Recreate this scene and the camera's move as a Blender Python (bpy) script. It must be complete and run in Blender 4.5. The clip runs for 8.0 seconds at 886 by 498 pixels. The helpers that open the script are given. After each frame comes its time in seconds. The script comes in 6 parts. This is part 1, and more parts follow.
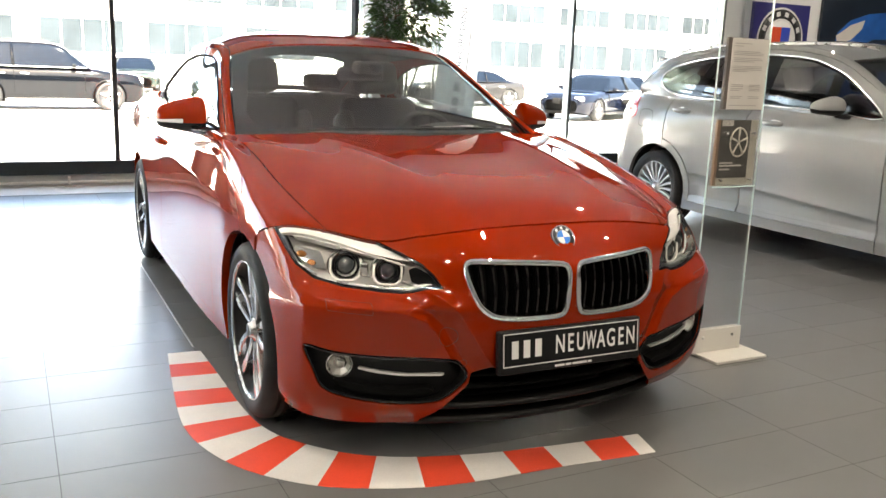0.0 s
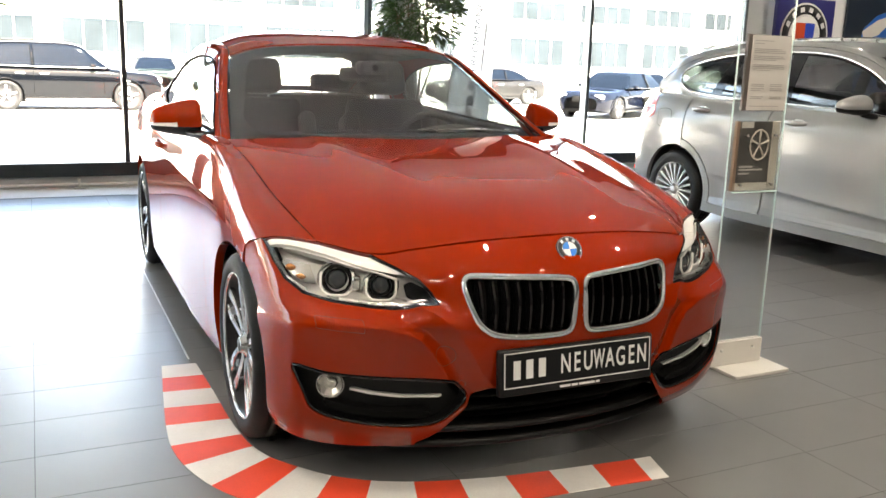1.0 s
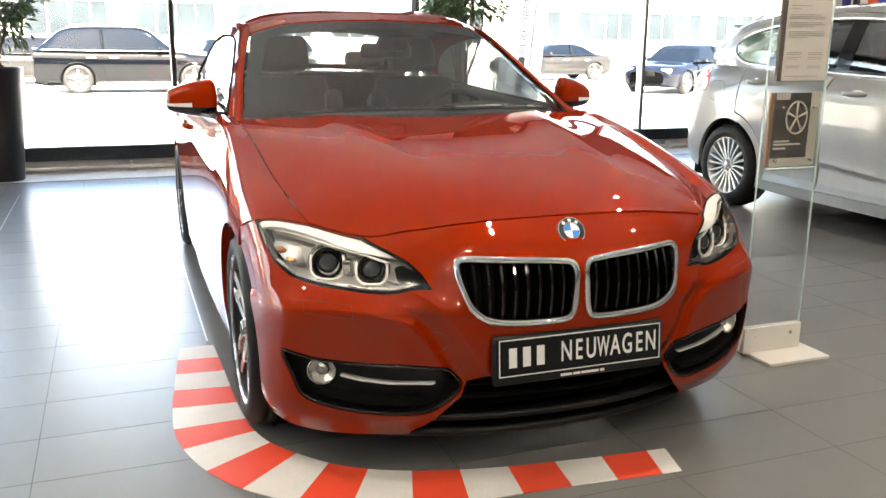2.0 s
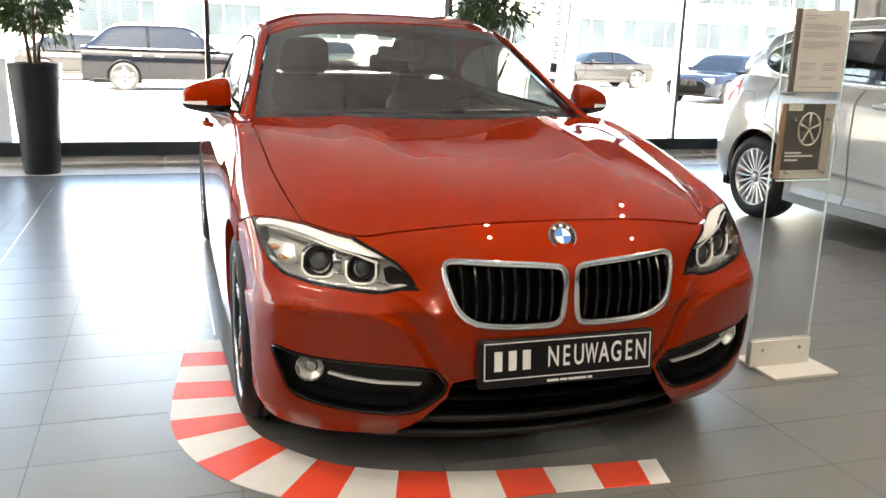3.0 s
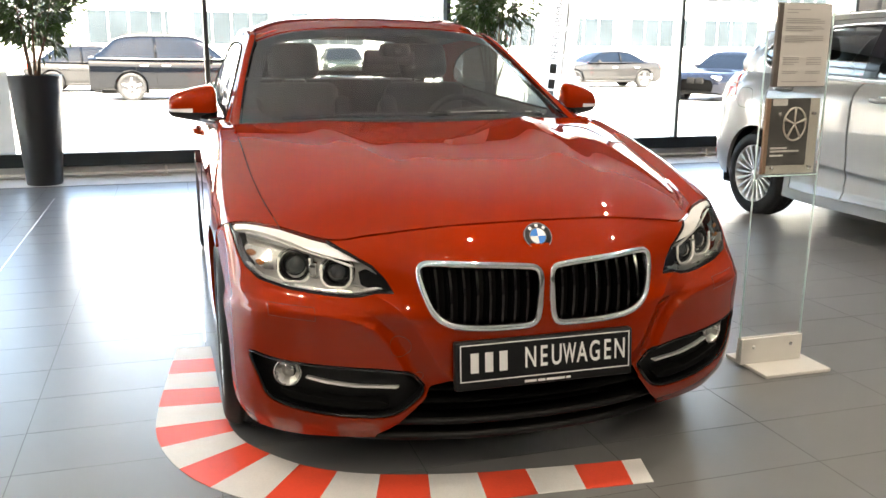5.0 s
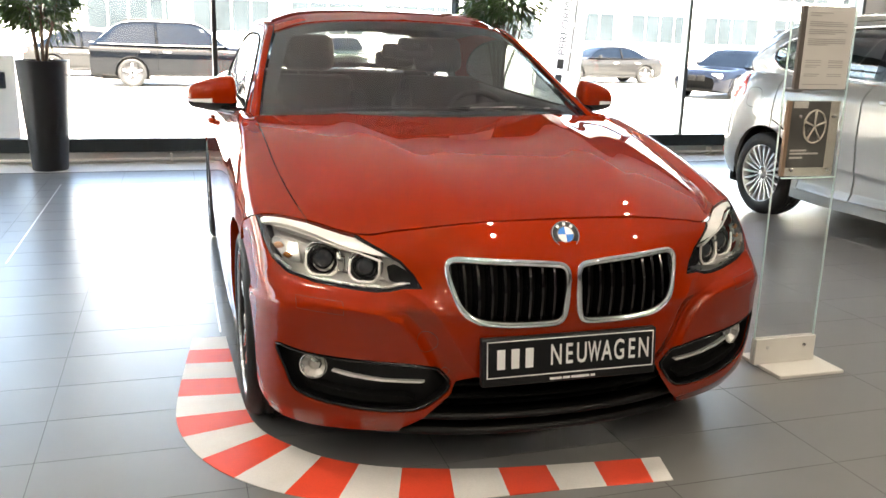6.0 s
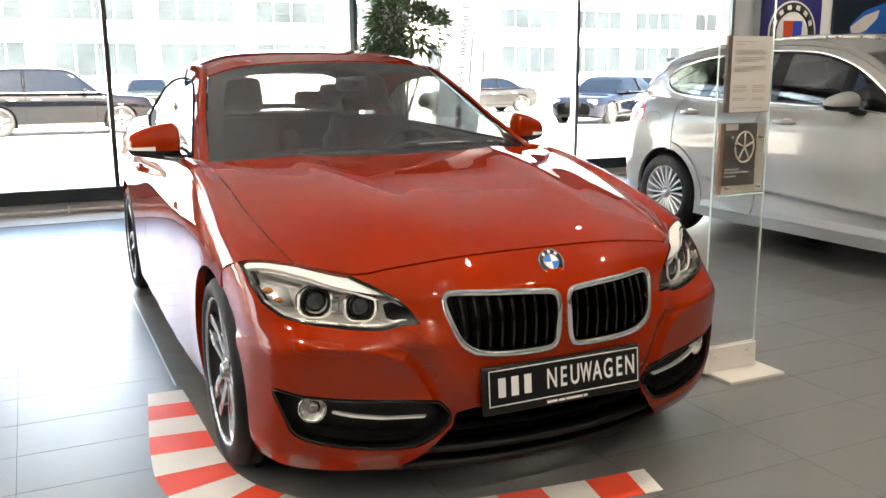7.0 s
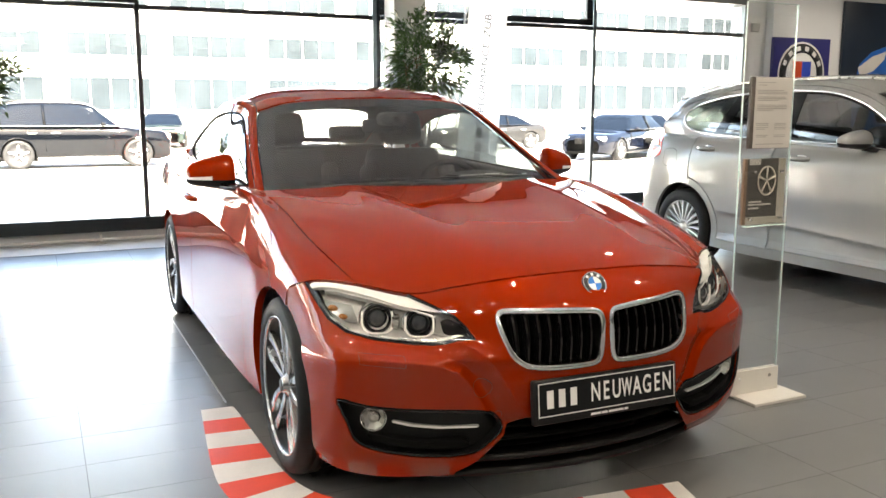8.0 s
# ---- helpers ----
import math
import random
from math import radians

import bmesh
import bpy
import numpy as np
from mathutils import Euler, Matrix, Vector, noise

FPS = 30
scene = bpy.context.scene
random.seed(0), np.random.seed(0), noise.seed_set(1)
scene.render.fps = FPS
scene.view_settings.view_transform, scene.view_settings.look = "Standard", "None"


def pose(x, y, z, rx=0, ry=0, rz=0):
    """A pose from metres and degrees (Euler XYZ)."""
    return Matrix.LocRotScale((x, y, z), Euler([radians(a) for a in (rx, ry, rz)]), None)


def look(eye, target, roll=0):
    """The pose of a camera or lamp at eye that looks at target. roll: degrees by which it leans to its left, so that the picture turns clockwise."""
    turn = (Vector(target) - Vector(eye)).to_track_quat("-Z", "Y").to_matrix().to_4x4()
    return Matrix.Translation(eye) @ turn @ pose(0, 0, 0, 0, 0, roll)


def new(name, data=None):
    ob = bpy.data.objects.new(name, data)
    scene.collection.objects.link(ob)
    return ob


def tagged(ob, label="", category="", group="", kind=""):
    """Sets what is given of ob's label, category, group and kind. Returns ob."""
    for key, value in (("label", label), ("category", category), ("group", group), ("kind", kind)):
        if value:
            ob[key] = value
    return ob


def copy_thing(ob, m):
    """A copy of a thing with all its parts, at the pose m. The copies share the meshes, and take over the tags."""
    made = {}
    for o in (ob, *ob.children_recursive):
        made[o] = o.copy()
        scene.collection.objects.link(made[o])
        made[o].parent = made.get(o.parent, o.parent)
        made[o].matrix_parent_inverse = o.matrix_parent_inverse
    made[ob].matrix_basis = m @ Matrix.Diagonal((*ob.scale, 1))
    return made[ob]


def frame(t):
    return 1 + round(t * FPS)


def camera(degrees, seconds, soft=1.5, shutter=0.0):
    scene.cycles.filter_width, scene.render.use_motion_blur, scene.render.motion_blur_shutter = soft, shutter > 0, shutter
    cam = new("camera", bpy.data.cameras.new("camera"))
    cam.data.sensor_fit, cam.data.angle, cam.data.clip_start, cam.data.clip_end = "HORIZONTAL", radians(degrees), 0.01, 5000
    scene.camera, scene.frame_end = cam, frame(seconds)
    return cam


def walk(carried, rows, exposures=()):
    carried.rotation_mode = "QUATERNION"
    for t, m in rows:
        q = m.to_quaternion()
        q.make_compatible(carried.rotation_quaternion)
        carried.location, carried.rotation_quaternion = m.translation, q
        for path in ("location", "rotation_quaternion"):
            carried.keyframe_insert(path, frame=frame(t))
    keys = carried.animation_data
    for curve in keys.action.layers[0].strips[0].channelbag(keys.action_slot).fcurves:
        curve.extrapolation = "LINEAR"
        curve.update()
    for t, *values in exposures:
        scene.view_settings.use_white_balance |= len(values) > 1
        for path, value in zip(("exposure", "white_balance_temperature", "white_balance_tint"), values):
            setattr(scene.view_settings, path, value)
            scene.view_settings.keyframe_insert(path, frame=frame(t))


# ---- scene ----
cam = camera(54.5, 8.0, soft=1.5)
PATH = [
    (0, (-0.362, 0.467, 1.262), (0.523, 2.212, 0.844), 2.1),
    (0.5, (-0.288, 0.492, 1.26), (0.57, 2.25, 0.842), 1.6),
    (1, (-0.225, 0.589, 1.273), (0.616, 2.354, 0.849), 1.8),
    (1.5, (-0.132, 0.607, 1.267), (0.707, 2.355, 0.776), 0.8),
    (2, (0.016, 0.601, 1.265), (0.704, 2.417, 0.789), 0.6),
    (2.2, (0.046, 0.582, 1.26), (0.705, 2.41, 0.784), 1.7),
    (3.5, (0.193, 0.538, 1.265), (0.77, 2.397, 0.802), 1.0),
    (4, (0.225, 0.525, 1.266), (0.796, 2.386, 0.807), 0.6),
    (5.5, (0.247, 0.516, 1.257), (0.822, 2.376, 0.796), 0.4),
    (6, (0.154, 0.536, 1.272), (0.739, 2.388, 0.794), 1.6),
    (6.5, (0.01, 0.58, 1.271), (0.665, 2.397, 0.754), 0.9),
    (7, (-0.148, 0.607, 1.284), (0.694, 2.377, 0.883), -0.4),
    (7.5, (-0.26, 0.581, 1.279), (0.586, 2.35, 0.887), -0.3),
    (8, (-0.372, 0.478, 1.284), (0.465, 2.266, 0.964), -0.0),
]
EXPOSURE = 4.42
walk(cam, [(t, look(eye, target, roll)) for t, eye, target, roll in PATH], [(0, EXPOSURE, 7300, 10), (2, EXPOSURE + 0.1, 7300, 10), (4, EXPOSURE + 0.04, 7300, 10), (8, EXPOSURE, 7300, 10)])

# ---- world, sun and lamps ----
SUN_UP, SUN_ROUND = radians(48), radians(200)
world = bpy.data.worlds.new("sky")
scene.world = world
world.use_nodes = True
sky = world.node_tree.nodes.new("ShaderNodeTexSky")
sky.dust_density, sky.ozone_density = 5.0, 0.6
sky.sky_type, sky.sun_disc, sky.sun_elevation, sky.sun_rotation = "NISHITA", False, SUN_UP, SUN_ROUND
world.node_tree.links.new(sky.outputs[0], world.node_tree.nodes["Background"].inputs[0])
world.node_tree.nodes["Background"].inputs[1].default_value = 0.15

sun = new("sun", bpy.data.lights.new("sun", "SUN"))
sun.data.energy, sun.data.angle, sun.data.color = 5.0, radians(0.5), (1, 0.96, 0.9)
sun.matrix_world = look((0, 0, 20), (-3, 14, 0))


def area(name, m, w, h, watts, colour=(1, 1, 1), disk=False):
    lamp = new(name, bpy.data.lights.new(name, "AREA"))
    lamp.data.shape, lamp.data.size, lamp.data.size_y = ("DISK" if disk else "RECTANGLE"), w, h
    lamp.data.energy, lamp.data.color = watts, colour
    lamp.matrix_world = m
    return lamp


# ---- materials ----
MATS = {}


def mat(name, base, rough=0.5, metal=0.0, coat=0.0, coat_rough=0.03, spec=0.5, vary=0.0, scale=8.0, fine=0.0, fine_scale=200.0,
        bump=0.0, bump_scale=300.0, per_object=0.0, emit=None, power=0.0, rough_vary=0.0, stretch=(1, 1, 1)):
    m = bpy.data.materials.new(name)
    m.use_nodes = True
    n, l = m.node_tree.nodes, m.node_tree.links
    b = n["Principled BSDF"]
    b.inputs["Base Color"].default_value = (*base, 1)
    b.inputs["Roughness"].default_value, b.inputs["Metallic"].default_value = rough, metal
    b.inputs["Coat Weight"].default_value, b.inputs["Coat Roughness"].default_value = coat, coat_rough
    b.inputs["Specular IOR Level"].default_value = spec
    if emit:
        b.inputs["Emission Color"].default_value, b.inputs["Emission Strength"].default_value = (*emit, 1), power
    tc = n.new("ShaderNodeTexCoord")
    mp = n.new("ShaderNodeMapping")
    mp.inputs["Scale"].default_value = stretch
    l.new(tc.outputs["Object"], mp.inputs["Vector"])

    def tex(s, detail=4.0):
        t = n.new("ShaderNodeTexNoise")
        t.inputs["Scale"].default_value, t.inputs["Detail"].default_value = s, detail
        l.new(mp.outputs[0], t.inputs["Vector"])
        return t.outputs["Fac"]

    def scaled(sock, amount):
        r = n.new("ShaderNodeMapRange")
        r.inputs["From Min"].default_value, r.inputs["From Max"].default_value = 0.3, 0.7
        r.inputs["To Min"].default_value, r.inputs["To Max"].default_value = 1 - amount, 1 + amount
        l.new(sock, r.inputs["Value"])
        return r.outputs[0]

    factors = []
    if vary:
        factors.append(scaled(tex(scale), vary))
    if fine:
        factors.append(scaled(tex(fine_scale, 2.0), fine))
    if per_object:
        info = n.new("ShaderNodeObjectInfo")
        r = n.new("ShaderNodeMapRange")
        r.inputs["To Min"].default_value, r.inputs["To Max"].default_value = 1 - per_object, 1 + per_object
        l.new(info.outputs["Random"], r.inputs["Value"])
        factors.append(r.outputs[0])
    if factors:
        sock = factors[0]
        for f in factors[1:]:
            mul = n.new("ShaderNodeMath")
            mul.operation = "MULTIPLY"
            l.new(sock, mul.inputs[0]), l.new(f, mul.inputs[1])
            sock = mul.outputs[0]
        mix = n.new("ShaderNodeVectorMath")
        mix.operation = "SCALE"
        mix.inputs[0].default_value = base
        l.new(sock, mix.inputs["Scale"])
        l.new(mix.outputs[0], b.inputs["Base Color"])
    if rough_vary:
        mul = n.new("ShaderNodeMath")
        mul.operation, mul.inputs[1].default_value = "MULTIPLY", rough
        l.new(scaled(tex(scale * 1.7), rough_vary), mul.inputs[0])
        l.new(mul.outputs[0], b.inputs["Roughness"])
    if bump:
        bp = n.new("ShaderNodeBump")
        bp.inputs["Strength"].default_value, bp.inputs["Distance"].default_value = bump, 0.002
        l.new(tex(bump_scale, 3.0), bp.inputs["Height"])
        l.new(bp.outputs[0], b.inputs["Normal"])
    MATS[name] = m
    return m


def clear(name, tint=(1, 1, 1), base_gloss=0.02, edge=0.55, rough=0.0):
    """Thin glass: lets light straight through, tinted, and mirrors more at grazing angles."""
    m = bpy.data.materials.new(name)
    m.use_nodes = True
    n, l = m.node_tree.nodes, m.node_tree.links
    n.remove(n["Principled BSDF"])
    tr, gl, mx = n.new("ShaderNodeBsdfTransparent"), n.new("ShaderNodeBsdfGlossy"), n.new("ShaderNodeMixShader")
    tr.inputs[0].default_value = (*tint, 1)
    gl.inputs["Roughness"].default_value = rough
    fr = n.new("ShaderNodeFresnel")
    fr.inputs["IOR"].default_value = 1.5
    r = n.new("ShaderNodeMapRange")
    r.inputs["To Min"].default_value, r.inputs["To Max"].default_value = base_gloss, edge
    l.new(fr.outputs[0], r.inputs["Value"])
    l.new(r.outputs[0], mx.inputs[0]), l.new(tr.outputs[0], mx.inputs[1]), l.new(gl.outputs[0], mx.inputs[2])
    l.new(mx.outputs[0], n["Material Output"].inputs["Surface"])
    return m


paint = mat("orange_red_paint", (0.250, 0.0148, 0.0003), 0.45, 0.12, coat=0.95, coat_rough=0.0, spec=0.0, vary=0.02, scale=2)
silver = mat("warm_silver_paint", (0.238, 0.239, 0.240), 0.48, 0.3, coat=1.0, coat_rough=0.0, fine=0.06, fine_scale=900, vary=0.02, scale=2)
black_paint = mat("black_paint", (0.0014, 0.0018, 0.0026), 0.06, 0.0, spec=0.18, vary=0.05)
blue_paint = mat("dark_blue_paint", (0.0020, 0.0030, 0.0065), 0.07, 0.0, spec=0.2, coat=0.0, vary=0.05)
grey_paint = mat("grey_paint", (0.012, 0.012, 0.0122), 0.08, 0.0, spec=0.2, coat=0.0, vary=0.05)
green_paint = mat("grey_green_paint", (0.010, 0.015, 0.013), 0.08, 0.0, spec=0.2, coat=0.0, vary=0.05)
gloss_black = mat("gloss_black_plastic", (0.005, 0.005, 0.0055), 0.12, spec=0.35, coat=0.4, vary=0.1)
satin_black = mat("black_plastic", (0.0075, 0.0075, 0.008), 0.45, spec=0.3, vary=0.12, fine=0.1, bump=0.15, bump_scale=900)
# near-black with the missing light of deep gaps and cavities in its colour
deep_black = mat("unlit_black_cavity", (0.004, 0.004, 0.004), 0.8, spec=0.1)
rubber = mat("tyre_rubber", (0.008, 0.008, 0.0085), 0.62, spec=0.25, vary=0.15, scale=14, bump=0.2, bump_scale=600)
chrome = mat("chrome", (0.92, 0.92, 0.91), 0.07, 0.95, rough_vary=0.2)
trim_silver = mat("bright_silver_trim", (0.80, 0.79, 0.77), 0.32, 0.5, coat=0.4, vary=0.03)
satin_metal = mat("satin_aluminium", (0.62, 0.61, 0.59), 0.28, 1.0, vary=0.04, rough_vary=0.15)
rim_face = mat("machined_rim_face", (0.50, 0.49, 0.485), 0.25, 1.0, vary=0.04, rough_vary=0.15)
rim_dark = mat("dark_rim_pocket", (0.022, 0.022, 0.024), 0.4, 0.0, spec=0.25, vary=0.1)
rim_silver = mat("silver_rim_lacquer", (0.52, 0.52, 0.52), 0.28, 0.85, coat=0.6, vary=0.04)
cast_iron = mat("brake_disc_steel", (0.07, 0.07, 0.07), 0.45, 0.6, vary=0.1)
white_enamel = mat("white_enamel", (0.80, 0.80, 0.79), 0.2, vary=0.02)
blue_enamel = mat("light_blue_enamel", (0.05, 0.22, 0.62), 0.2, vary=0.02)
plate_white = mat("plate_white_print", (0.80, 0.79, 0.77), 0.4, vary=0.05)
plate_black = mat("plate_black", (0.009, 0.009, 0.010), 0.4, spec=0.2, vary=0.1)
amber = mat("amber_reflector", (0.46, 0.19, 0.06), 0.2, 0.5, coat=0.5)
car_pane = mat("dark_car_window", (0.0028, 0.0046, 0.0080), 0.04, spec=0.03, vary=0.2)
lamp_chrome = mat("headlamp_reflector", (0.85, 0.85, 0.84), 0.12, 1.0, rough_vary=0.3, scale=30)
lamp_white = mat("headlamp_light_guide", (0.85, 0.83, 0.79), 0.25, coat=0.5, vary=0.04)
lamp_grey = mat("headlamp_bezel", (0.55, 0.54, 0.52), 0.28, 0.10, vary=0.15)
red_lens = mat("red_lamp_lens", (0.80, 0.05, 0.03), 0.12, coat=1.0, vary=0.1, scale=30)
seat_leather = mat("black_leather", (0.011, 0.0107, 0.0104), 0.45, spec=0.35, vary=0.12, bump=0.3, bump_scale=260)
dash_plastic = mat("dashboard_plastic", (0.024, 0.024, 0.025), 0.55, vary=0.1, bump=0.3, bump_scale=500)
headliner = mat("dark_headliner", (0.05, 0.05, 0.05), 0.9, vary=0.04, fine=0.06)
wall_white = mat("white_wall_paint", (0.80, 0.80, 0.79), 0.65, vary=0.02, scale=1.2, bump=0.08, bump_scale=160)
ceiling_white = mat("white_ceiling", (0.46, 0.456, 0.452), 0.8, vary=0.03, scale=0.7)
# dimness of the hall put into the wall colour, keeps paint reflections dark
wall_far = mat("dimmed_warm_grey_wall", (0.14, 0.137, 0.132), 0.7, vary=0.03, scale=1.2, bump=0.08, bump_scale=160)
column_grey = mat("pale_concrete_column", (0.62, 0.62, 0.61), 0.7, vary=0.05, scale=3, bump=0.1)
frame_dark = mat("anthracite_window_frame", (0.020, 0.026, 0.028), 0.35, 0.3, vary=0.1)
frame_side = mat("grey_window_frame", (0.16, 0.19, 0.20), 0.35, 0.5, vary=0.08)
plinth_grey = mat("light_grey_plinth", (0.50, 0.50, 0.49), 0.5, vary=0.05)
border_stone = mat("pale_stone_border", (0.68, 0.66, 0.62), 0.35, vary=0.06, scale=6)
tile_mat = mat("grey_floor_tile", (0.150, 0.147, 0.144), 0.32, spec=1.0, vary=0.05, scale=3.0, per_object=0.03)
grout = mat("grey_grout", (0.055, 0.054, 0.053), 0.5, spec=0.5, vary=0.1)
strip_metal = mat("aluminium_floor_strip", (0.7, 0.7, 0.69), 0.3, 0.9)
tape_red = mat("red_floor_tape", (0.80, 0.075, 0.035), 0.45, vary=0.05, fine=0.04)
tape_white = mat("cream_floor_tape", (0.71, 0.68, 0.645), 0.45, vary=0.05, fine=0.04)
pot_mat = mat("anthracite_planter", (0.013, 0.013, 0.0138), 0.38, vary=0.10, scale=5)
soil = mat("potting_soil", (0.03, 0.022, 0.016), 0.95, vary=0.3, scale=60, bump=0.8, bump_scale=80)
bark = mat("brown_stem_bark", (0.16, 0.10, 0.06), 0.8, vary=0.25, scale=30, bump=0.5)
leaf_mat = mat("glossy_green_leaf", (0.055, 0.105, 0.026), 0.32, vary=0.3, scale=9, fine=0.1, fine_scale=60)
paper = mat("grey_white_paper", (0.56, 0.53, 0.49), 0.75, vary=0.03)
ink = mat("grey_print", (0.37, 0.35, 0.325), 0.75)
leaflet_dark = mat("dark_grey_leaflet", (0.10, 0.095, 0.088), 0.4, vary=0.2, scale=12)
leaflet_pale = mat("pale_leaflet_panel", (0.45, 0.42, 0.36), 0.45, vary=0.1)
leaflet_tan = mat("tan_leaflet_edge", (0.27, 0.18, 0.12), 0.5, vary=0.1)
stand_white = mat("white_lacquered_metal", (0.66, 0.63, 0.58), 0.35, vary=0.03)
holder_brown = mat("brown_holder_edge", (0.10, 0.085, 0.075), 0.5, vary=0.1)
sign_navy = mat("navy_sign_panel", (0.028, 0.028, 0.165), 0.3, vary=0.06)
poster_navy = mat("dark_navy_poster", (0.011, 0.019, 0.034), 0.3, vary=0.2, scale=1.5)
poster_blue = mat("bright_blue_print", (0.014, 0.10, 0.38), 0.3, vary=0.3, scale=3)
sign_red = mat("red_print", (0.62, 0.07, 0.02), 0.4)
sign_blue = mat("blue_print", (0.02, 0.06, 0.45), 0.4)
sign_black = mat("black_print", (0.012, 0.012, 0.014), 0.4)
asphalt = mat("sunlit_pale_paving", (0.40, 0.39, 0.375), 0.85, vary=0.10, scale=0.6, fine=0.1, fine_scale=40)
facade = mat("white_facade_render", (0.72, 0.72, 0.71), 0.8, vary=0.05, scale=0.5)
facade_pane = mat("facade_window_glass", (0.0175, 0.0225, 0.0265), 0.15, spec=0.06, vary=0.3, scale=0.4)
facade_frame = mat("facade_window_frame", (0.36, 0.37, 0.375), 0.6, spec=0.1)
def thin_cloth(name, base):
    """Cloth that lets part of the light through."""
    m = mat(name, base, 0.8, vary=0.05)
    n, l = m.node_tree.nodes, m.node_tree.links
    tr, mx = n.new("ShaderNodeBsdfTranslucent"), n.new("ShaderNodeMixShader")
    tr.inputs[0].default_value, mx.inputs[0].default_value = (*base, 1), 0.5
    l.new(n["Principled BSDF"].outputs[0], mx.inputs[1]), l.new(tr.outputs[0], mx.inputs[2])
    l.new(mx.outputs[0], n["Material Output"].inputs["Surface"])
    return m


banner_mat = thin_cloth("white_banner_cloth", (0.8, 0.8, 0.8))
banner_ink = mat("grey_banner_print", (0.10, 0.105, 0.11), 0.7)
glass_pane = clear("window_glass", (0.97, 0.985, 0.98), 0.01, 0.5)
wind_glass = clear("windscreen_glass", (0.45, 0.47, 0.46), 0.045, 0.22)
side_glass = clear("car_side_glass", (0.36, 0.40, 0.39), 0.05, 0.95)
dark_glass = clear("tinted_car_glass", (0.10, 0.12, 0.12), 0.05, 0.9)
lens_clear = clear("headlamp_cover", (0.97, 0.97, 0.96), 0.012, 0.18)
stand_glass = clear("clear_acrylic_sheet", (0.985, 0.992, 0.99), 0.008, 0.22)
edge_glass = mat("green_glass_edge", (0.66, 0.82, 0.79), 0.15, coat=0.6, vary=0.05)

# ---- geometry helpers ----
def part(name, geo, material, parent=None, label="", smooth=True):
    """Links a bmesh, or (vertices, faces), as one mesh object under its thing."""
    me = bpy.data.meshes.new(name)
    if isinstance(geo, tuple):
        me.from_pydata([tuple(v) for v in geo[0]], [], [tuple(f) for f in geo[1]])
        me.update()
    else:
        geo.to_mesh(me)
        geo.free()
    if smooth:
        me.polygons.foreach_set("use_smooth", [True] * len(me.polygons))
    me.materials.append(material)
    ob = new(name, me)
    ob.parent = parent
    if label:
        ob["label"] = label
    return ob


def thing(name, label, category, m=None, group="", kind=""):
    ob = new(name)
    ob.empty_display_size = 0.1
    if m is not None:
        ob.matrix_world = m
    return tagged(ob, label, category, group, kind)


def add_box(bm, x0, x1, y0, y1, z0, z1, bevel=0.0, seg=2, m=None):
    vs = [bm.verts.new((x, y, z)) for x in (x0, x1) for y in (y0, y1) for z in (z0, z1)]
    fs = [bm.faces.new([vs[i] for i in f]) for f in ((0, 1, 3, 2), (4, 6, 7, 5), (0, 4, 5, 1), (2, 3, 7, 6), (0, 2, 6, 4), (1, 5, 7, 3))]
    if m is not None:
        for v in vs:
            v.co = m @ v.co
    if bevel:
        es = list({e for f in fs for e in f.edges})
        bmesh.ops.bevel(bm, geom=es, offset=bevel, segments=seg, profile=0.5, affect="EDGES")
    return bm


def box(x0, x1, y0, y1, z0, z1, bevel=0.004, seg=2, m=None):
    return add_box(bmesh.new(), x0, x1, y0, y1, z0, z1, bevel, seg, m)


def lathe(profile, n=48, m=None, bm=None):
    """Turns (r, h) pairs round the z axis."""
    bm = bm or bmesh.new()
    rings = []
    for r, h in profile:
        ring = []
        for k in range(n):
            a = 2 * math.pi * k / n
            v = Vector((r * math.cos(a), r * math.sin(a), h))
            ring.append(bm.verts.new(m @ v if m is not None else v))
        rings.append(ring)
    for p, q in zip(rings, rings[1:]):
        for k in range(n):
            bm.faces.new((p[k], p[(k + 1) % n], q[(k + 1) % n], q[k]))
    return bm


def tube(points, radius, n=8, bm=None, closed=False, squash=1.0):
    """A round bar along points; radius may be a list."""
    bm = bm or bmesh.new()
    pts = [Vector(p) for p in points]
    rad = radius if isinstance(radius, (list, tuple)) else [radius] * len(pts)
    rings, up = [], Vector((0.013, 0.017, 1))
    for i, p in enumerate(pts):
        a = pts[(i - 1) % len(pts)] if (closed or i) else p
        b = pts[(i + 1) % len(pts)] if (closed or i < len(pts) - 1) else p
        d = (b - a).normalized()
        s = d.cross(up)
        s = s.normalized() if s.length > 1e-4 else d.cross(Vector((1, 0, 0))).normalized()
        w = s.cross(d).normalized()
        rings.append([bm.verts.new(p + rad[i] * (math.cos(2 * math.pi * k / n) * s + squash * math.sin(2 * math.pi * k / n) * w)) for k in range(n)])
    for i in range(len(rings) if closed else len(rings) - 1):
        p, q = rings[i], rings[(i + 1) % len(rings)]
        for k in range(n):
            bm.faces.new((p[k], p[(k + 1) % n], q[(k + 1) % n], q[k]))
    if not closed:
        bm.faces.new(rings[0][::-1]), bm.faces.new(rings[-1])
    return bm


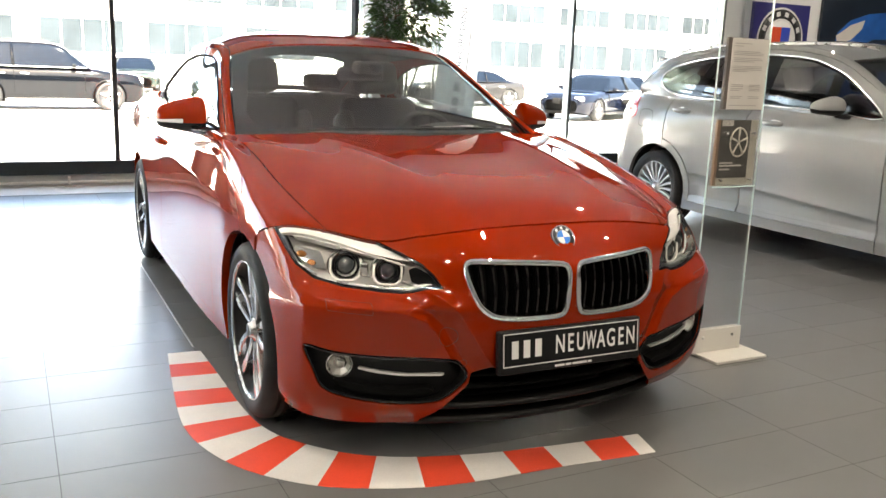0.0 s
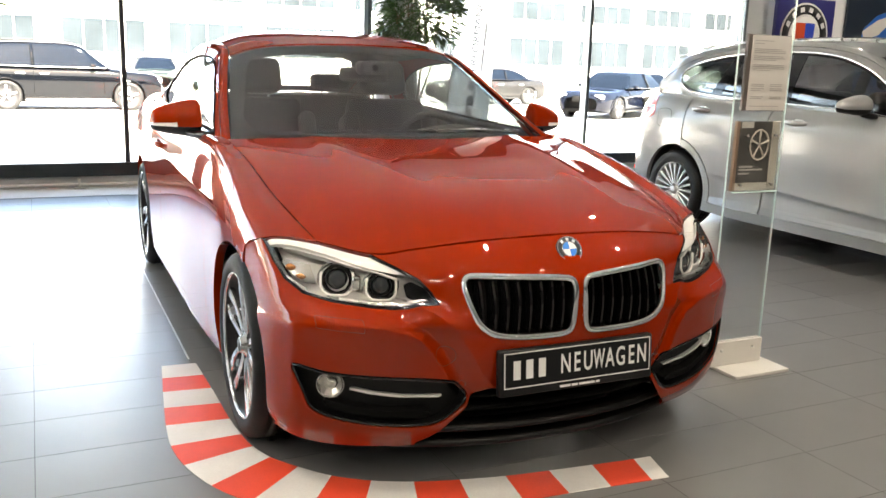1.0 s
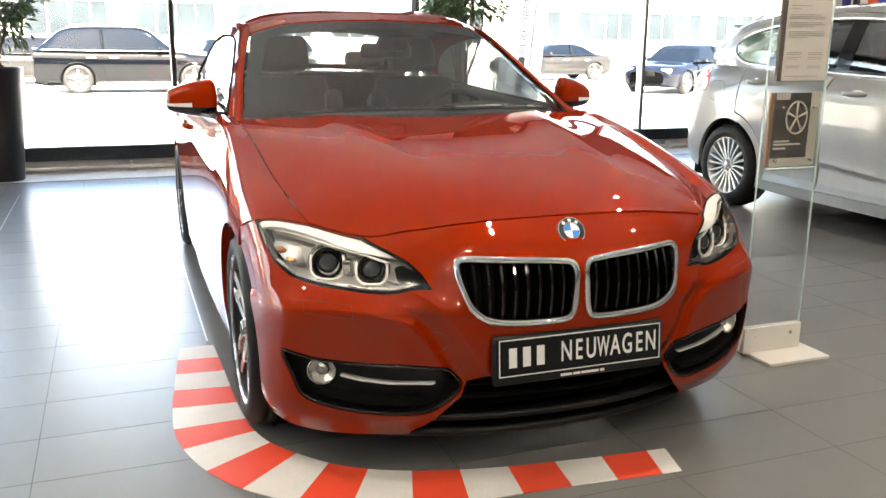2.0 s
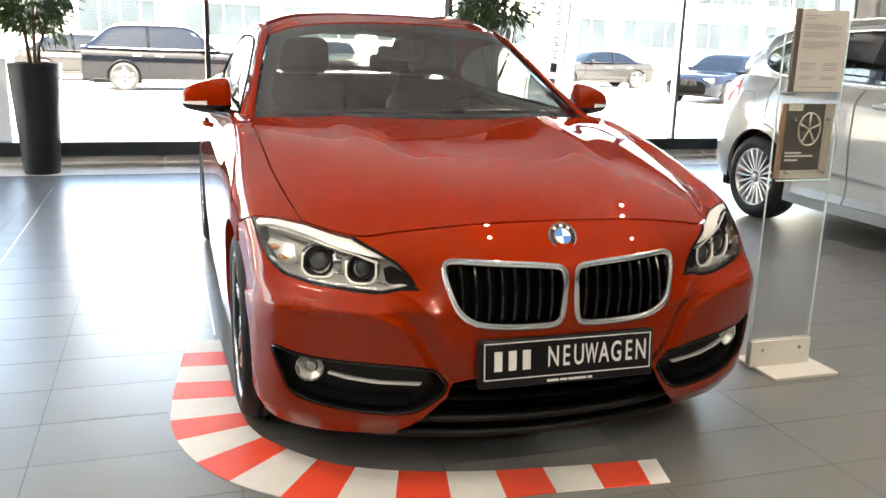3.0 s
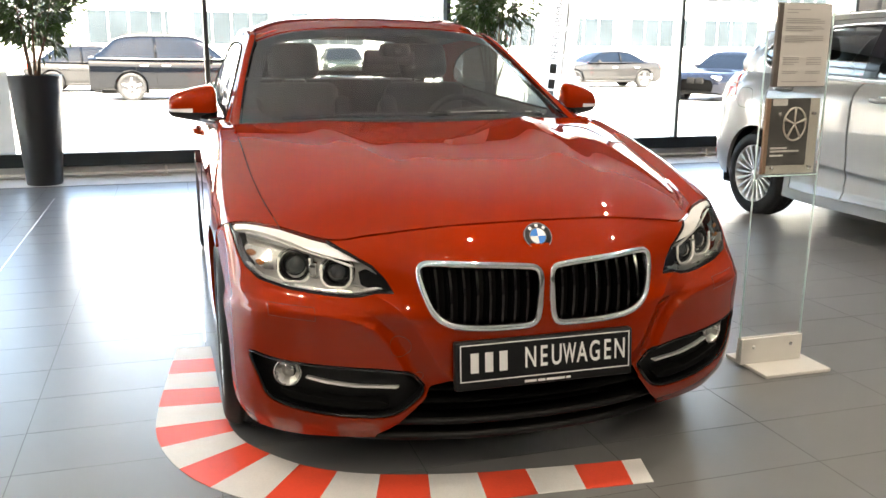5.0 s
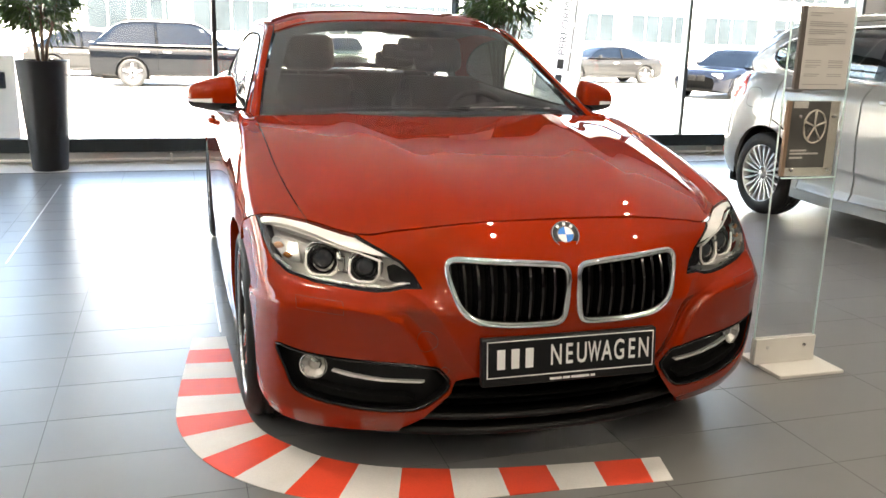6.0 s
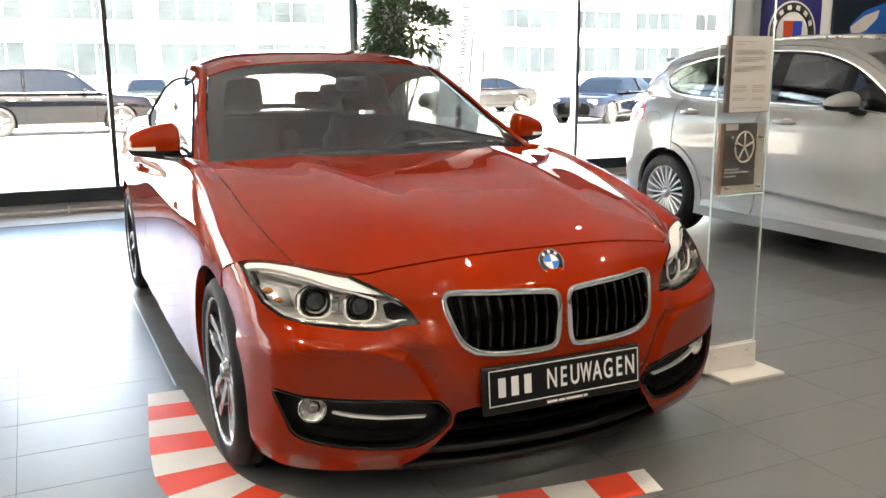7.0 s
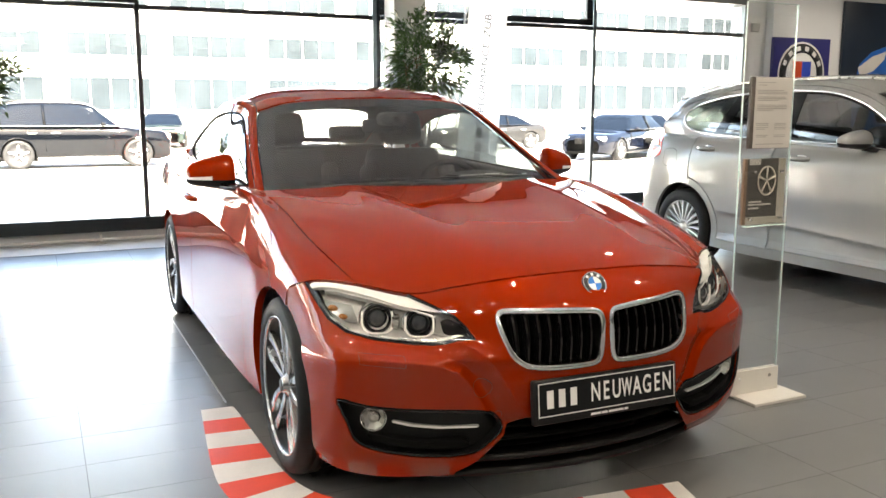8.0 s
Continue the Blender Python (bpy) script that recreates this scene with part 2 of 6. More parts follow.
def slab(outline, y0, y1, bevel=0.0):
    """A plate with an outline of (x, z) pairs, between two depths along y."""
    bm = bmesh.new()
    a = [bm.verts.new((x, y0, z)) for x, z in outline]
    b = [bm.verts.new((x, y1, z)) for x, z in outline]
    fs = [bm.faces.new(a), bm.faces.new(b[::-1])]
    n = len(outline)
    for k in range(n):
        bm.faces.new((a[k], b[k], b[(k + 1) % n], a[(k + 1) % n]))
    if bevel:
        bmesh.ops.bevel(bm, geom=[e for e in fs[0].edges], offset=bevel, segments=2, profile=0.5, affect="EDGES")
    bmesh.ops.recalc_face_normals(bm, faces=bm.faces)
    return bm


def grid_mesh(P, close_u=False):
    m, n = P.shape[:2]
    idx = np.arange(m * n).reshape(m, n)
    faces = []
    for i in range(m if close_u else m - 1):
        for j in range(n - 1):
            k = (i + 1) % m
            faces.append((idx[i, j], idx[i, j + 1], idx[k, j + 1], idx[k, j]))
    return [tuple(v) for v in P.reshape(-1, 3)], [tuple(int(x) for x in f) for f in faces]


def letters(name, words, size, m, material, parent, spacing=1.0, thick=0.0008, label="", bold=0.0):
    cu = bpy.data.curves.new(name, "FONT")
    cu.offset = bold
    cu.body, cu.size, cu.extrude, cu.align_x, cu.align_y, cu.space_character = words, size, thick, "CENTER", "CENTER", spacing
    tmp = new(name + "_curve", cu)
    me = bpy.data.meshes.new_from_object(tmp.evaluated_get(bpy.context.evaluated_depsgraph_get()))
    bpy.data.objects.remove(tmp)
    me.materials.clear()
    me.materials.append(material)
    ob = new(name, me)
    ob.parent = parent
    ob.matrix_local = m
    if label:
        ob["label"] = label
    return ob


# ---- the hall ----
FRONT = 9.4            # inner plane of the glazed front
X0, X1, Y0, CEIL = -8.0, 13.0, -9.0, 3.1


def structure(name, geo, material, label, category, smooth=False):
    return tagged(part(name, geo, material, None, smooth=smooth), label, category, kind="structure")


floor = structure("floor", box(X0, X1, Y0, FRONT + 0.1, -0.20, -0.0007, 0), grout, "grey grout bed under grey floor tiles", "floor")
structure("ceiling", box(X0, X1, Y0, FRONT + 0.4, CEIL, CEIL + 0.25, 0), ceiling_white, "plain white showroom ceiling", "ceiling")
# unseen walls that close the hall, darkened for what the bumper mirrors
structure("wall_south", box(X0, X1, Y0 - 0.25, Y0, -0.2, CEIL, 0), wall_far, "plain unseen showroom wall in dimmed warm grey", "wall")
structure("wall_east", box(X1, X1 + 0.25, Y0, FRONT + 0.4, -0.2, CEIL, 0), wall_far, "plain unseen showroom wall in dimmed warm grey", "wall")
# solid white wall that carries the sign and the poster
structure("wall_north", box(8.62, X1, 9.30, 9.65, -0.2, CEIL, 0), wall_white, "smooth white painted wall with sign and poster", "wall")
structure("wall_return", box(8.22, 8.62, 9.42, 9.65, -0.2, CEIL, 0), wall_white, "narrow white wall strip beside the glazing", "wall")
structure("column", box(3.08, 3.45, 9.05, 9.335, 0.0, CEIL - 0.002, 0.008), column_grey, "pale grey square concrete column", "column")
structure("wall_west", box(X0 - 0.25, X0, Y0, 4.45, -0.2, CEIL, 0), wall_far, "plain unseen showroom wall in dimmed warm grey", "wall")
structure("wall_west_low", box(X0 - 0.25, X0, 4.453, FRONT + 0.4, -0.2, 0.24, 0), wall_far, "low unseen wall in dimmed grey under the side glazing", "wall")
side_glazing = thing("window_side", "large clear shop window in a dark metal frame", "window", kind="structure")
for k in range(3):
    y = 4.49 + 2.43 * k
    part("window_frame", box(X0 - 0.12, X0, y - 0.03, y + 0.03, 0.242, 2.638, 0.003), frame_dark, side_glazing, smooth=False)
    if k < 2:
        part("pane", box(X0 - 0.062, X0 - 0.054, y + 0.032, y + 2.398, 0.242, 2.638, 0), glass_pane, side_glazing, smooth=False).visible_shadow = False

HEAD = 2.64            # underside of the lintels over the glazing
structure("lintel_front", box(X0, 8.218, 9.34, 9.62, HEAD, CEIL + 0.05, 0), frame_dark, "dark anthracite lintel over the front glazing", "lintel")
structure("lintel_side", box(X0 - 0.20, X0 + 0.06, 4.453, 9.335, HEAD, CEIL + 0.05, 0), frame_dark, "dark anthracite lintel over the side glazing", "lintel")

# front glazing: a dark bottom rail, posts, a transom and panes
POSTS = [-4.6, -1.95, 0.57, 2.99, 5.83, 8.20]
RAIL0, RAIL1, TRANSOM = 0.112, 0.24, 2.255
plinth = structure("plinth", box(X0, 8.62, 9.44, 9.62, 0.0, RAIL0 - 0.003, 0.004), plinth_grey, "light grey plinth under the glazing", "plinth")
for a, b, tag in [(X0, 3.26, "1"), (3.262, 8.62, "2")]:
    structure("rail_" + tag, box(a, b, 9.36, 9.50, RAIL0, RAIL1, 0.006), frame_dark, "dark anthracite bottom rail of the glazing", "rail")
for k, (a, b) in enumerate(zip([X0] + POSTS, POSTS + [8.62])):
    if b - a < 0.5:
        continue
    win = thing("window_%d" % (k + 1), "large clear shop window in a dark metal frame", "window", kind="structure")
    thin = 0.022
    part("window_frame", box(a - thin, a + thin, 9.385, 9.50, RAIL1, HEAD - 0.002, 0.003), frame_dark if k not in (4, 5) else frame_side, win, smooth=False)
    if k == 4:
        part("post_edge", box(a + thin + 0.002, a + thin + 0.05, 9.40, 9.50, RAIL1, HEAD - 0.002, 0.003), frame_dark, win, smooth=False)
    part("transom", box(a + thin + (0.055 if k == 4 else 0.002), b - thin - 0.002, 9.39, 9.49, TRANSOM - 0.022, TRANSOM + 0.022, 0.003), frame_dark, win, smooth=False)
    x0, x1 = a + thin + 0.004, b - thin - 0.004
    for z0, z1 in ((RAIL1 + 0.002, TRANSOM - 0.024), (TRANSOM + 0.024, HEAD - 0.002)):
        g = part("pane", box(x0 + (0.055 if k == 4 else 0), x1, 9.438, 9.446, z0, z1, 0), glass_pane, win, smooth=False)
        g.visible_shadow = False
    if k in (2, 4):
        # heavier frame of an opening light above the transom
        za, xa, xb = TRANSOM + 0.03, a + 0.05, b - 0.05
        if k == 2:
            xa, xb = -1.9, 0.55
        sash = [(xa, xb, za, za + 0.07), (xb - 0.085, xb, za + 0.072, HEAD - 0.004), (xa, xa + 0.07, za + 0.072, HEAD - 0.004)]
        for u0, u1, w0, w1 in sash:
            part("sash", box(u0, u1, 9.36, 9.43, w0, w1, 0.004), frame_dark, win, smooth=False)
last = thing("window_edge", "grey metal end post of the glazing", "window frame", kind="structure")
part("window_frame", box(8.18, 8.222, 9.36, 9.50, RAIL1, HEAD - 0.002, 0.003), frame_side, last, smooth=False)

# convector pipe along the glazing, on small feet
pipe = thing("heating_pipe", "white heating pipe on small feet below the glazing", "heating pipe")
part("pipe", tube([(X0 + 0.2, 9.33, 0.045), (8.4, 9.33, 0.045)], 0.013, 10), stand_white, pipe)
for k in range(13):
    x = -7.2 + k * 1.22
    part("foot", box(x - 0.012, x + 0.012, 9.315, 9.40, 0.0, 0.095, 0.003), stand_white, pipe, smooth=False)
    part("foot_plate", box(x - 0.05, x + 0.05, 9.29, 9.37, 0.0, 0.014, 0.003), stand_white, pipe, smooth=False)

structure("floor_border", box(X0, 8.62, 8.87, 9.44, -0.02, 0.003, 0.0), border_stone, "pale stone border along the glazing", "floor border")
structure("floor_strip", box(-0.765, -0.758, 5.6, 8.2, -0.004, 0.0022, 0.0), strip_metal, "thin bright metal strip let into the floor", "floor strip")
structure("floor_strip_long", box(0.304, 0.311, 4.2, 8.2, -0.004, 0.0022, 0.0), strip_metal, "thin bright metal strip let into the floor", "floor strip")

# ---- ceiling spot lamps ----
spot = thing("ceiling_spot", "small round white ceiling spot lamp, lit", "ceiling lamp", pose(0, 0, 0), group="ceiling spots")
part("housing", lathe([(0.045, -0.09), (0.052, -0.09), (0.055, -0.08), (0.055, 0.0), (0.02, 0.0)], 24), stand_white, spot)
part("lamp_face", lathe([(0.0005, -0.084), (0.034, -0.084)], 24), mat("lit_lamp_face", (0.9, 0.9, 0.9), 0.4, emit=(1, 0.93, 0.82), power=11), spot)
SPOTS = [(-2.6 + 2.0 * (k % 4), (-2.2, 0.2, 2.7)[k // 4]) for k in range(12)] + [(-1.6, 4.4), (3.4, 4.4), (9.0, 7.9), (10.9, 7.9)] + [(-1.6 + 2.0 * (k % 4), (-1.0, 1.45)[k // 4]) for k in range(8)]
for k, (x, y) in enumerate(SPOTS):
    m = pose(x, y, CEIL - 0.002)
    if k:
        copy_thing(spot, m)
    else:
        spot.matrix_world = m
    if k > 15:
        continue
    area("spot_light", pose(x, y, CEIL - 0.12), 0.07, 0.07, 1.1, (1, 0.95, 0.88), disk=True)

# ---- striped floor tape in front of the car ----
def smooth_line(pts, n=10):
    """A smooth open line through pts."""
    p = np.array(pts, float)
    p = np.concatenate([2 * p[:1] - p[1:2], p, 2 * p[-1:] - p[-2:-1]])
    t = np.linspace(0, 1, n, endpoint=False)
    t2, t3 = t * t, t * t * t
    w = np.stack([-0.5 * t + t2 - 0.5 * t3, 1 - 2.5 * t2 + 1.5 * t3, 0.5 * t + 2 * t2 - 1.5 * t3, -0.5 * t2 + 0.5 * t3], -1)
    return np.concatenate([sum(w[:, [a]] * p[i + a] for a in range(4)) for i in range(len(p) - 3)] + [p[-2:-1]])


def resample(pts, step_count):
    pts = np.array(pts, float)
    d = np.concatenate([[0], np.cumsum(np.linalg.norm(np.diff(pts, axis=0), axis=1))])
    s = np.linspace(0, d[-1], step_count)
    return np.stack([np.interp(s, d, pts[:, k]) for k in range(pts.shape[1])], 1), d[-1]


tape = thing("floor_tape", "red and cream striped floor tape round the car's front", "floor tape")
outer = [(1.538, 2.559), (1.473, 2.563), (1.326, 2.577), (1.180, 2.590), (1.027, 2.598), (0.865, 2.608), (0.706, 2.635), (0.545, 2.693), (0.408, 2.768),
         (0.277, 2.894), (0.191, 3.034), (0.136, 3.20), (0.117, 3.356), (0.124, 3.53), (0.139, 3.69), (0.156, 3.85), (0.173, 4.0), (0.189, 4.145)]
inner = [(1.575, 2.700), (1.510, 2.705), (1.355, 2.720), (1.201, 2.738), (1.052, 2.758), (0.906, 2.789), (0.768, 2.830), (0.648, 2.885), (0.545, 2.962),
         (0.465, 3.058), (0.400, 3.158), (0.366, 3.258), (0.350, 3.365), (0.341, 3.51), (0.338, 3.665), (0.335, 3.83), (0.331, 3.985), (0.326, 4.135)]
outer_line, inner_line = smooth_line(outer, 6), smooth_line(inner, 6)
for k in range(len(outer) - 1):
    a, b = outer_line[6 * k:6 * k + 7], inner_line[6 * k:6 * k + 7]
    vs = [(x, y, 0.0022) for x, y in a] + [(x, y, 0.0022) for x, y in b]
    vs += [(x, y, 0.0) for x, y in a] + [(x, y, 0.0) for x, y in b]
    n = len(a)
    fs = [(i, i + 1, n + i + 1, n + i) for i in range(n - 1)]
    fs += [(2 * n + i, 2 * n + i + 1, i + 1, i) for i in range(n - 1)] + [(n + i, n + i + 1, 3 * n + i + 1, 3 * n + i) for i in range(n - 1)]
    part("stripe", (vs, fs), tape_white if k % 2 == 0 else tape_red, tape, smooth=False)

# ---- information stand ----
stand = thing("info_stand", "clear acrylic information stand on a white metal foot", "display stand", pose(2.50, 3.30, 0, 0, 0, 0))
part("foot", box(-0.115, 0.19, -0.145, 0.12, 0.0, 0.014, 0.003), stand_white, stand, smooth=False)
part("clamp", box(-0.143, 0.146, -0.016, -0.005, 0.0142, 0.122, 0.002), stand_white, stand, smooth=False)
part("clamp", box(-0.143, 0.146, 0.006, 0.016, 0.0142, 0.122, 0.002), stand_white, stand, smooth=False)
for x in (-0.085, 0.09):
    part("bolt", lathe([(0.0005, 0.005), (0.006, 0.005), (0.008, 0.003), (0.008, 0.0)], 16, pose(x, -0.016, 0.085, 90)), satin_metal, stand)
part("sheet", box(-0.1425, 0.1425, -0.004, 0.004, 0.016, 1.73, 0), stand_glass, stand, smooth=False).visible_shadow = False
for x in (-0.1445, 0.1427):
    part("sheet_edge", box(x, x + 0.0018, -0.0042, 0.0042, 0.123, 1.73, 0), edge_glass, stand, smooth=False)
part("sheet_edge", box(-0.1425, 0.1425, -0.0042, 0.0042, 1.7302, 1.732, 0), edge_glass, stand, smooth=False)

sheet = thing("price_sheet", "grey-white printed data sheet in a flat holder", "data sheet", pose(2.50, 3.281, 1.27, 0, 0, 0))
part("holder", box(-0.117, 0.113, -0.004, 0.0125, -0.152, 0.152, 0.002), holder_brown, sheet, smooth=False)
part("paper", box(-0.098, 0.114, -0.0065, -0.0045, -0.150, 0.150, 0), paper, sheet, smooth=False)
random.seed(5)
rows = [(0.128, 0.10), (0.117, 0.05), (0.095, 0.15), (0.088, 0.17), (0.081, 0.17), (0.067, 0.16), (0.06, 0.17), (0.053, 0.12), (0.033, 0.17),
        (0.026, 0.17), (0.019, 0.17), (0.012, 0.09), (-0.045, 0.07), (-0.052, 0.07), (-0.062, 0.07), (-0.069, 0.05), (-0.095, 0.07), (-0.102, 0.06), (-0.133, 0.16)]
for z, w in rows:
    part("print_line", box(-0.085, -0.085 + w, -0.0075, -0.0066, z - 0.0017, z + 0.0017, 0), ink, sheet, smooth=False)
for z in (-0.045, -0.052, -0.062, -0.069, -0.095, -0.102):
    part("print_line", box(0.02, 0.085, -0.0075, -0.0066, z - 0.0017, z + 0.0017, 0), ink, sheet, smooth=False)

leaflet = thing("leaflet_holder", "clear leaflet pocket with a dark grey wheel brochure", "leaflet holder", pose(2.487, 3.281, 0.933, 0, 0, 0))
part("pocket", box(-0.122, 0.122, -0.009, -0.0065, -0.148, 0.146, 0), stand_glass, leaflet, smooth=False).visible_shadow = False
part("pocket_lip", box(-0.122, 0.122, -0.022, -0.0095, -0.152, -0.147, 0.001), edge_glass, leaflet, smooth=False)
part("cover", box(-0.102, 0.075, -0.0042, 0.011, -0.112, 0.142, 0.001), leaflet_dark, leaflet, smooth=False)
part("cover_edge", box(-0.119, -0.1025, -0.0046, 0.011, -0.145, 0.142, 0.001), leaflet_tan, leaflet, smooth=False)
part("cover_side", box(0.0755, 0.118, -0.0046, 0.011, -0.145, 0.142, 0.001), leaflet_pale, leaflet, smooth=False)
part("cover_foot", box(-0.102, 0.075, -0.0046, 0.011, -0.145, -0.1125, 0.001), leaflet_pale, leaflet, smooth=False)
part("cover_tab", box(-0.095, -0.03, -0.0056, -0.0044, 0.115, 0.14, 0), paper, leaflet, smooth=False)
ring = [(0.01 + 0.05 * math.cos(a), -0.0052, 0.045 + 0.062 * math.sin(a)) for a in np.linspace(0, 2 * math.pi, 33)[:-1]]
part("wheel_picture", tube(ring, 0.004, 6, closed=True), leaflet_pale, leaflet)
for k in range(5):
    a = 2 * math.pi * k / 5 + 0.3
    part("spoke_picture", tube([(0.01, -0.0052, 0.045), (0.01 + 0.048 * math.cos(a), -0.0052, 0.045 + 0.06 * math.sin(a))], [0.003, 0.0055], 6), leaflet_pale, leaflet)
for z, w in ((-0.045, 0.075), (-0.057, 0.13), (-0.073, 0.06)):
    part("print_line", box(-0.09, -0.09 + w, -0.0056, -0.0044, z - 0.004, z + 0.003, 0), paper, leaflet, smooth=False)
for x, z in ((-0.07, 0.085), (0.085, 0.085), (-0.085, -0.12), (0.085, -0.12)):
    part("spacer", lathe([(0.0005, 0.012), (0.006, 0.012), (0.007, 0.009), (0.007, 0.0)], 14, pose(x, -0.010, z, 90)), chrome, leaflet)

# ---- wall things ----
box_ = thing("wall_sensor", "small grey-white wall box", "wall sensor")
part("case", box(8.345, 8.475, 9.385, 9.419, 2.31, 2.42, 0.008), plinth_grey, box_)

sign = thing("emblem_sign", "navy square wall sign with a round white emblem", "wall sign", pose(9.12, 9.297, 1.70))
part("panel", box(-0.52, 0.52, -0.055, 0.0, -0.54, 0.54, 0.004), sign_navy, sign, smooth=False)


def disc(r0, r1, y, cx=0.0, cz=0.0, n=48, depth=0.004):
    ring = lathe([(r0, 0.0), (r0, depth), (r1, depth), (r1, 0.0)], n, pose(cx, y, cz, 90))
    return ring


part("ring", disc(0.405, 0.43, -0.0555, 0, 0.06), plate_white, sign)
part("ring_band", disc(0.285, 0.404, -0.0555, 0, 0.06), sign_black, sign)
part("ring_inner", disc(0.262, 0.284, -0.0555, 0, 0.06), plate_white, sign)
part("emblem_field", disc(0.0005, 0.261, -0.0555, 0, 0.06), plate_white, sign)
shield = [(-0.17, 0.17), (0.0, 0.17), (0.0, -0.20), (-0.10, -0.14), (-0.16, -0.04)]
part("shield_half", slab([(x, z + 0.06) for x, z in shield], -0.066, -0.0605), sign_red, sign, smooth=False)
part("shield_half", slab([(-x, z + 0.06) for x, z in shield][::-1], -0.066, -0.0605), sign_blue, sign, smooth=False)
for k in range(6):
    a = math.pi * (0.14 + 0.72 * k / 5)
    part("letter_bar", box(-0.035, 0.035, -0.064, -0.0605, -0.03, 0.03, 0, m=pose(0.345 * math.cos(a), 0, 0.06 + 0.345 * math.sin(a), 0, -math.degrees(a) + 90, 0)), plate_white, sign, smooth=False)

poster = thing("wall_poster", "large dark navy poster with a bright blue car front", "poster", pose(11.2, 9.297, 1.75))
part("panel", box(-1.30, 1.45, -0.04, 0.0, -0.95, 1.02, 0.003), poster_navy, poster, smooth=False)
shape = [(-1.02, -0.9), (-1.05, -0.2), (-0.95, 0.16), (-0.72, 0.34), (-0.35, 0.45), (0.3, 0.52), (1.2, 0.5), (1.42, 0.3), (1.42, -0.9)]
part("car_picture", slab(shape, -0.046, -0.0405), poster_blue, poster, smooth=False)
part("lamp_picture", slab([(-0.98, 0.12), (-0.70, 0.28), (-0.42, 0.36), (-0.46, 0.24), (-0.66, 0.08), (-0.93, 0.0)], -0.051, -0.0465), paper, poster, smooth=False)
part("shadow_picture", slab([(-0.55, -0.05), (-0.2, 0.1), (0.4, 0.12), (0.4, -0.3), (-0.3, -0.4)], -0.051, -0.0465), poster_navy, poster, smooth=False)


# ---- planters ----
def planter(name_label, x, y, seed, crown_z, crown_r, crown_h, height=0.98):
    rnd = random.Random(seed)
    pot = thing("planter", name_label, "potted plant", pose(x, y, 0), group="potted plants")
    part("pot", lathe([(0.0005, 0.001), (0.145, 0.001), (0.152, 0.012), (0.19, 0.5), (0.222, height - 0.01), (0.226, height), (0.214, height), (0.207, height - 0.06), (0.19, height - 0.10)], 48), pot_mat, pot)
    part("soil", lathe([(0.0005, height - 0.075), (0.10, height - 0.07), (0.206, height - 0.08)], 32), soil, pot)
    stems = []
    for k in range(5):
        a = k * 1.257 + rnd.uniform(-0.3, 0.3)
        p0 = Vector((0.03 * math.cos(a), 0.03 * math.sin(a), height - 0.08))
        r = crown_r * rnd.uniform(0.25, 0.6)
        p3 = Vector((r * math.cos(a), r * math.sin(a), crown_z + crown_h * rnd.uniform(-0.2, 0.45)))
        p1 = p0 + Vector((0.02 * math.cos(a), 0.02 * math.sin(a), (p3.z - p0.z) * 0.3))
        p2 = p0.lerp(p3, 0.6) + Vector((rnd.uniform(-0.04, 0.04), rnd.uniform(-0.04, 0.04), 0.02))
        line = [p0, p1, p2, p3]
        part("stem", tube(line, [0.017, 0.014, 0.010, 0.005], 7), bark, pot)
        stems.append(line)
        for q in range(5):
            s = p1.lerp(p3, rnd.uniform(0.35, 0.95))
            e = Vector((rnd.gauss(0, 1), rnd.gauss(0, 1), rnd.gauss(0.3, 0.7))).normalized()
            e = Vector((0, 0, crown_z)) + Vector((e.x * crown_r, e.y * crown_r, e.z * crown_h)) * rnd.uniform(0.5, 0.9)
            part("twig", tube([s, s.lerp(e, 0.5) + Vector((0, 0, 0.03)), e], [0.006, 0.004, 0.002], 5), bark, pot)
    vs, fs = [], []
    clumps = []
    for k in range(60):
        d = Vector((rnd.gauss(0, 1), rnd.gauss(0, 1), rnd.gauss(0, 1))).normalized()
        q = rnd.uniform(0.45, 1.0)
        clumps.append(Vector((d.x * crown_r * q, d.y * crown_r * q, crown_z + d.z * crown_h * q)))
    for c in clumps:
        for k in range(46):
            base = c + Vector((rnd.gauss(0, 0.045), rnd.gauss(0, 0.045), rnd.gauss(0, 0.045)))
            out = (base - Vector((0, 0, crown_z - 0.1))).normalized() + Vector((rnd.gauss(0, 0.6), rnd.gauss(0, 0.6), rnd.gauss(-0.1, 0.5)))
            out.normalize()
            side = out.cross(Vector((rnd.gauss(0, 1), rnd.gauss(0, 1), rnd.gauss(0, 1)))).normalized()
            up = side.cross(out)
            L, w = rnd.uniform(0.065, 0.12), rnd.uniform(0.009, 0.016)
            i = len(vs)
            mid = base + out * L * 0.5 - up * 0.006
            tip = base + out * L + Vector((0, 0, -0.018))
            vs += [base, mid + side * w + up * 0.005, tip, mid - side * w + up * 0.005, mid]
            fs += [(i, i + 1, i + 4), (i + 1, i + 2, i + 4), (i + 2, i + 3, i + 4), (i + 3, i, i + 4)]
    tagged(part("leaves", (vs, fs), leaf_mat, pot), kind="stuff")
    return pot


planter("tall tapered black planter with a bushy green shrub", -0.935, 9.04, 3, 1.57, 0.41, 0.38)
planter("bushy green shrub in a tapered black planter", 3.265, 8.70, 8, 1.77, 0.40, 0.47, 0.62)

# ---- banner flag inside, beside the column ----
flag = thing("banner_flag", "white cloth banner flag with grey vertical lettering", "banner", pose(4.00, 9.10, 0))
LEAN = 0.088


def lean_at(z):
    return 0.01 + LEAN * z


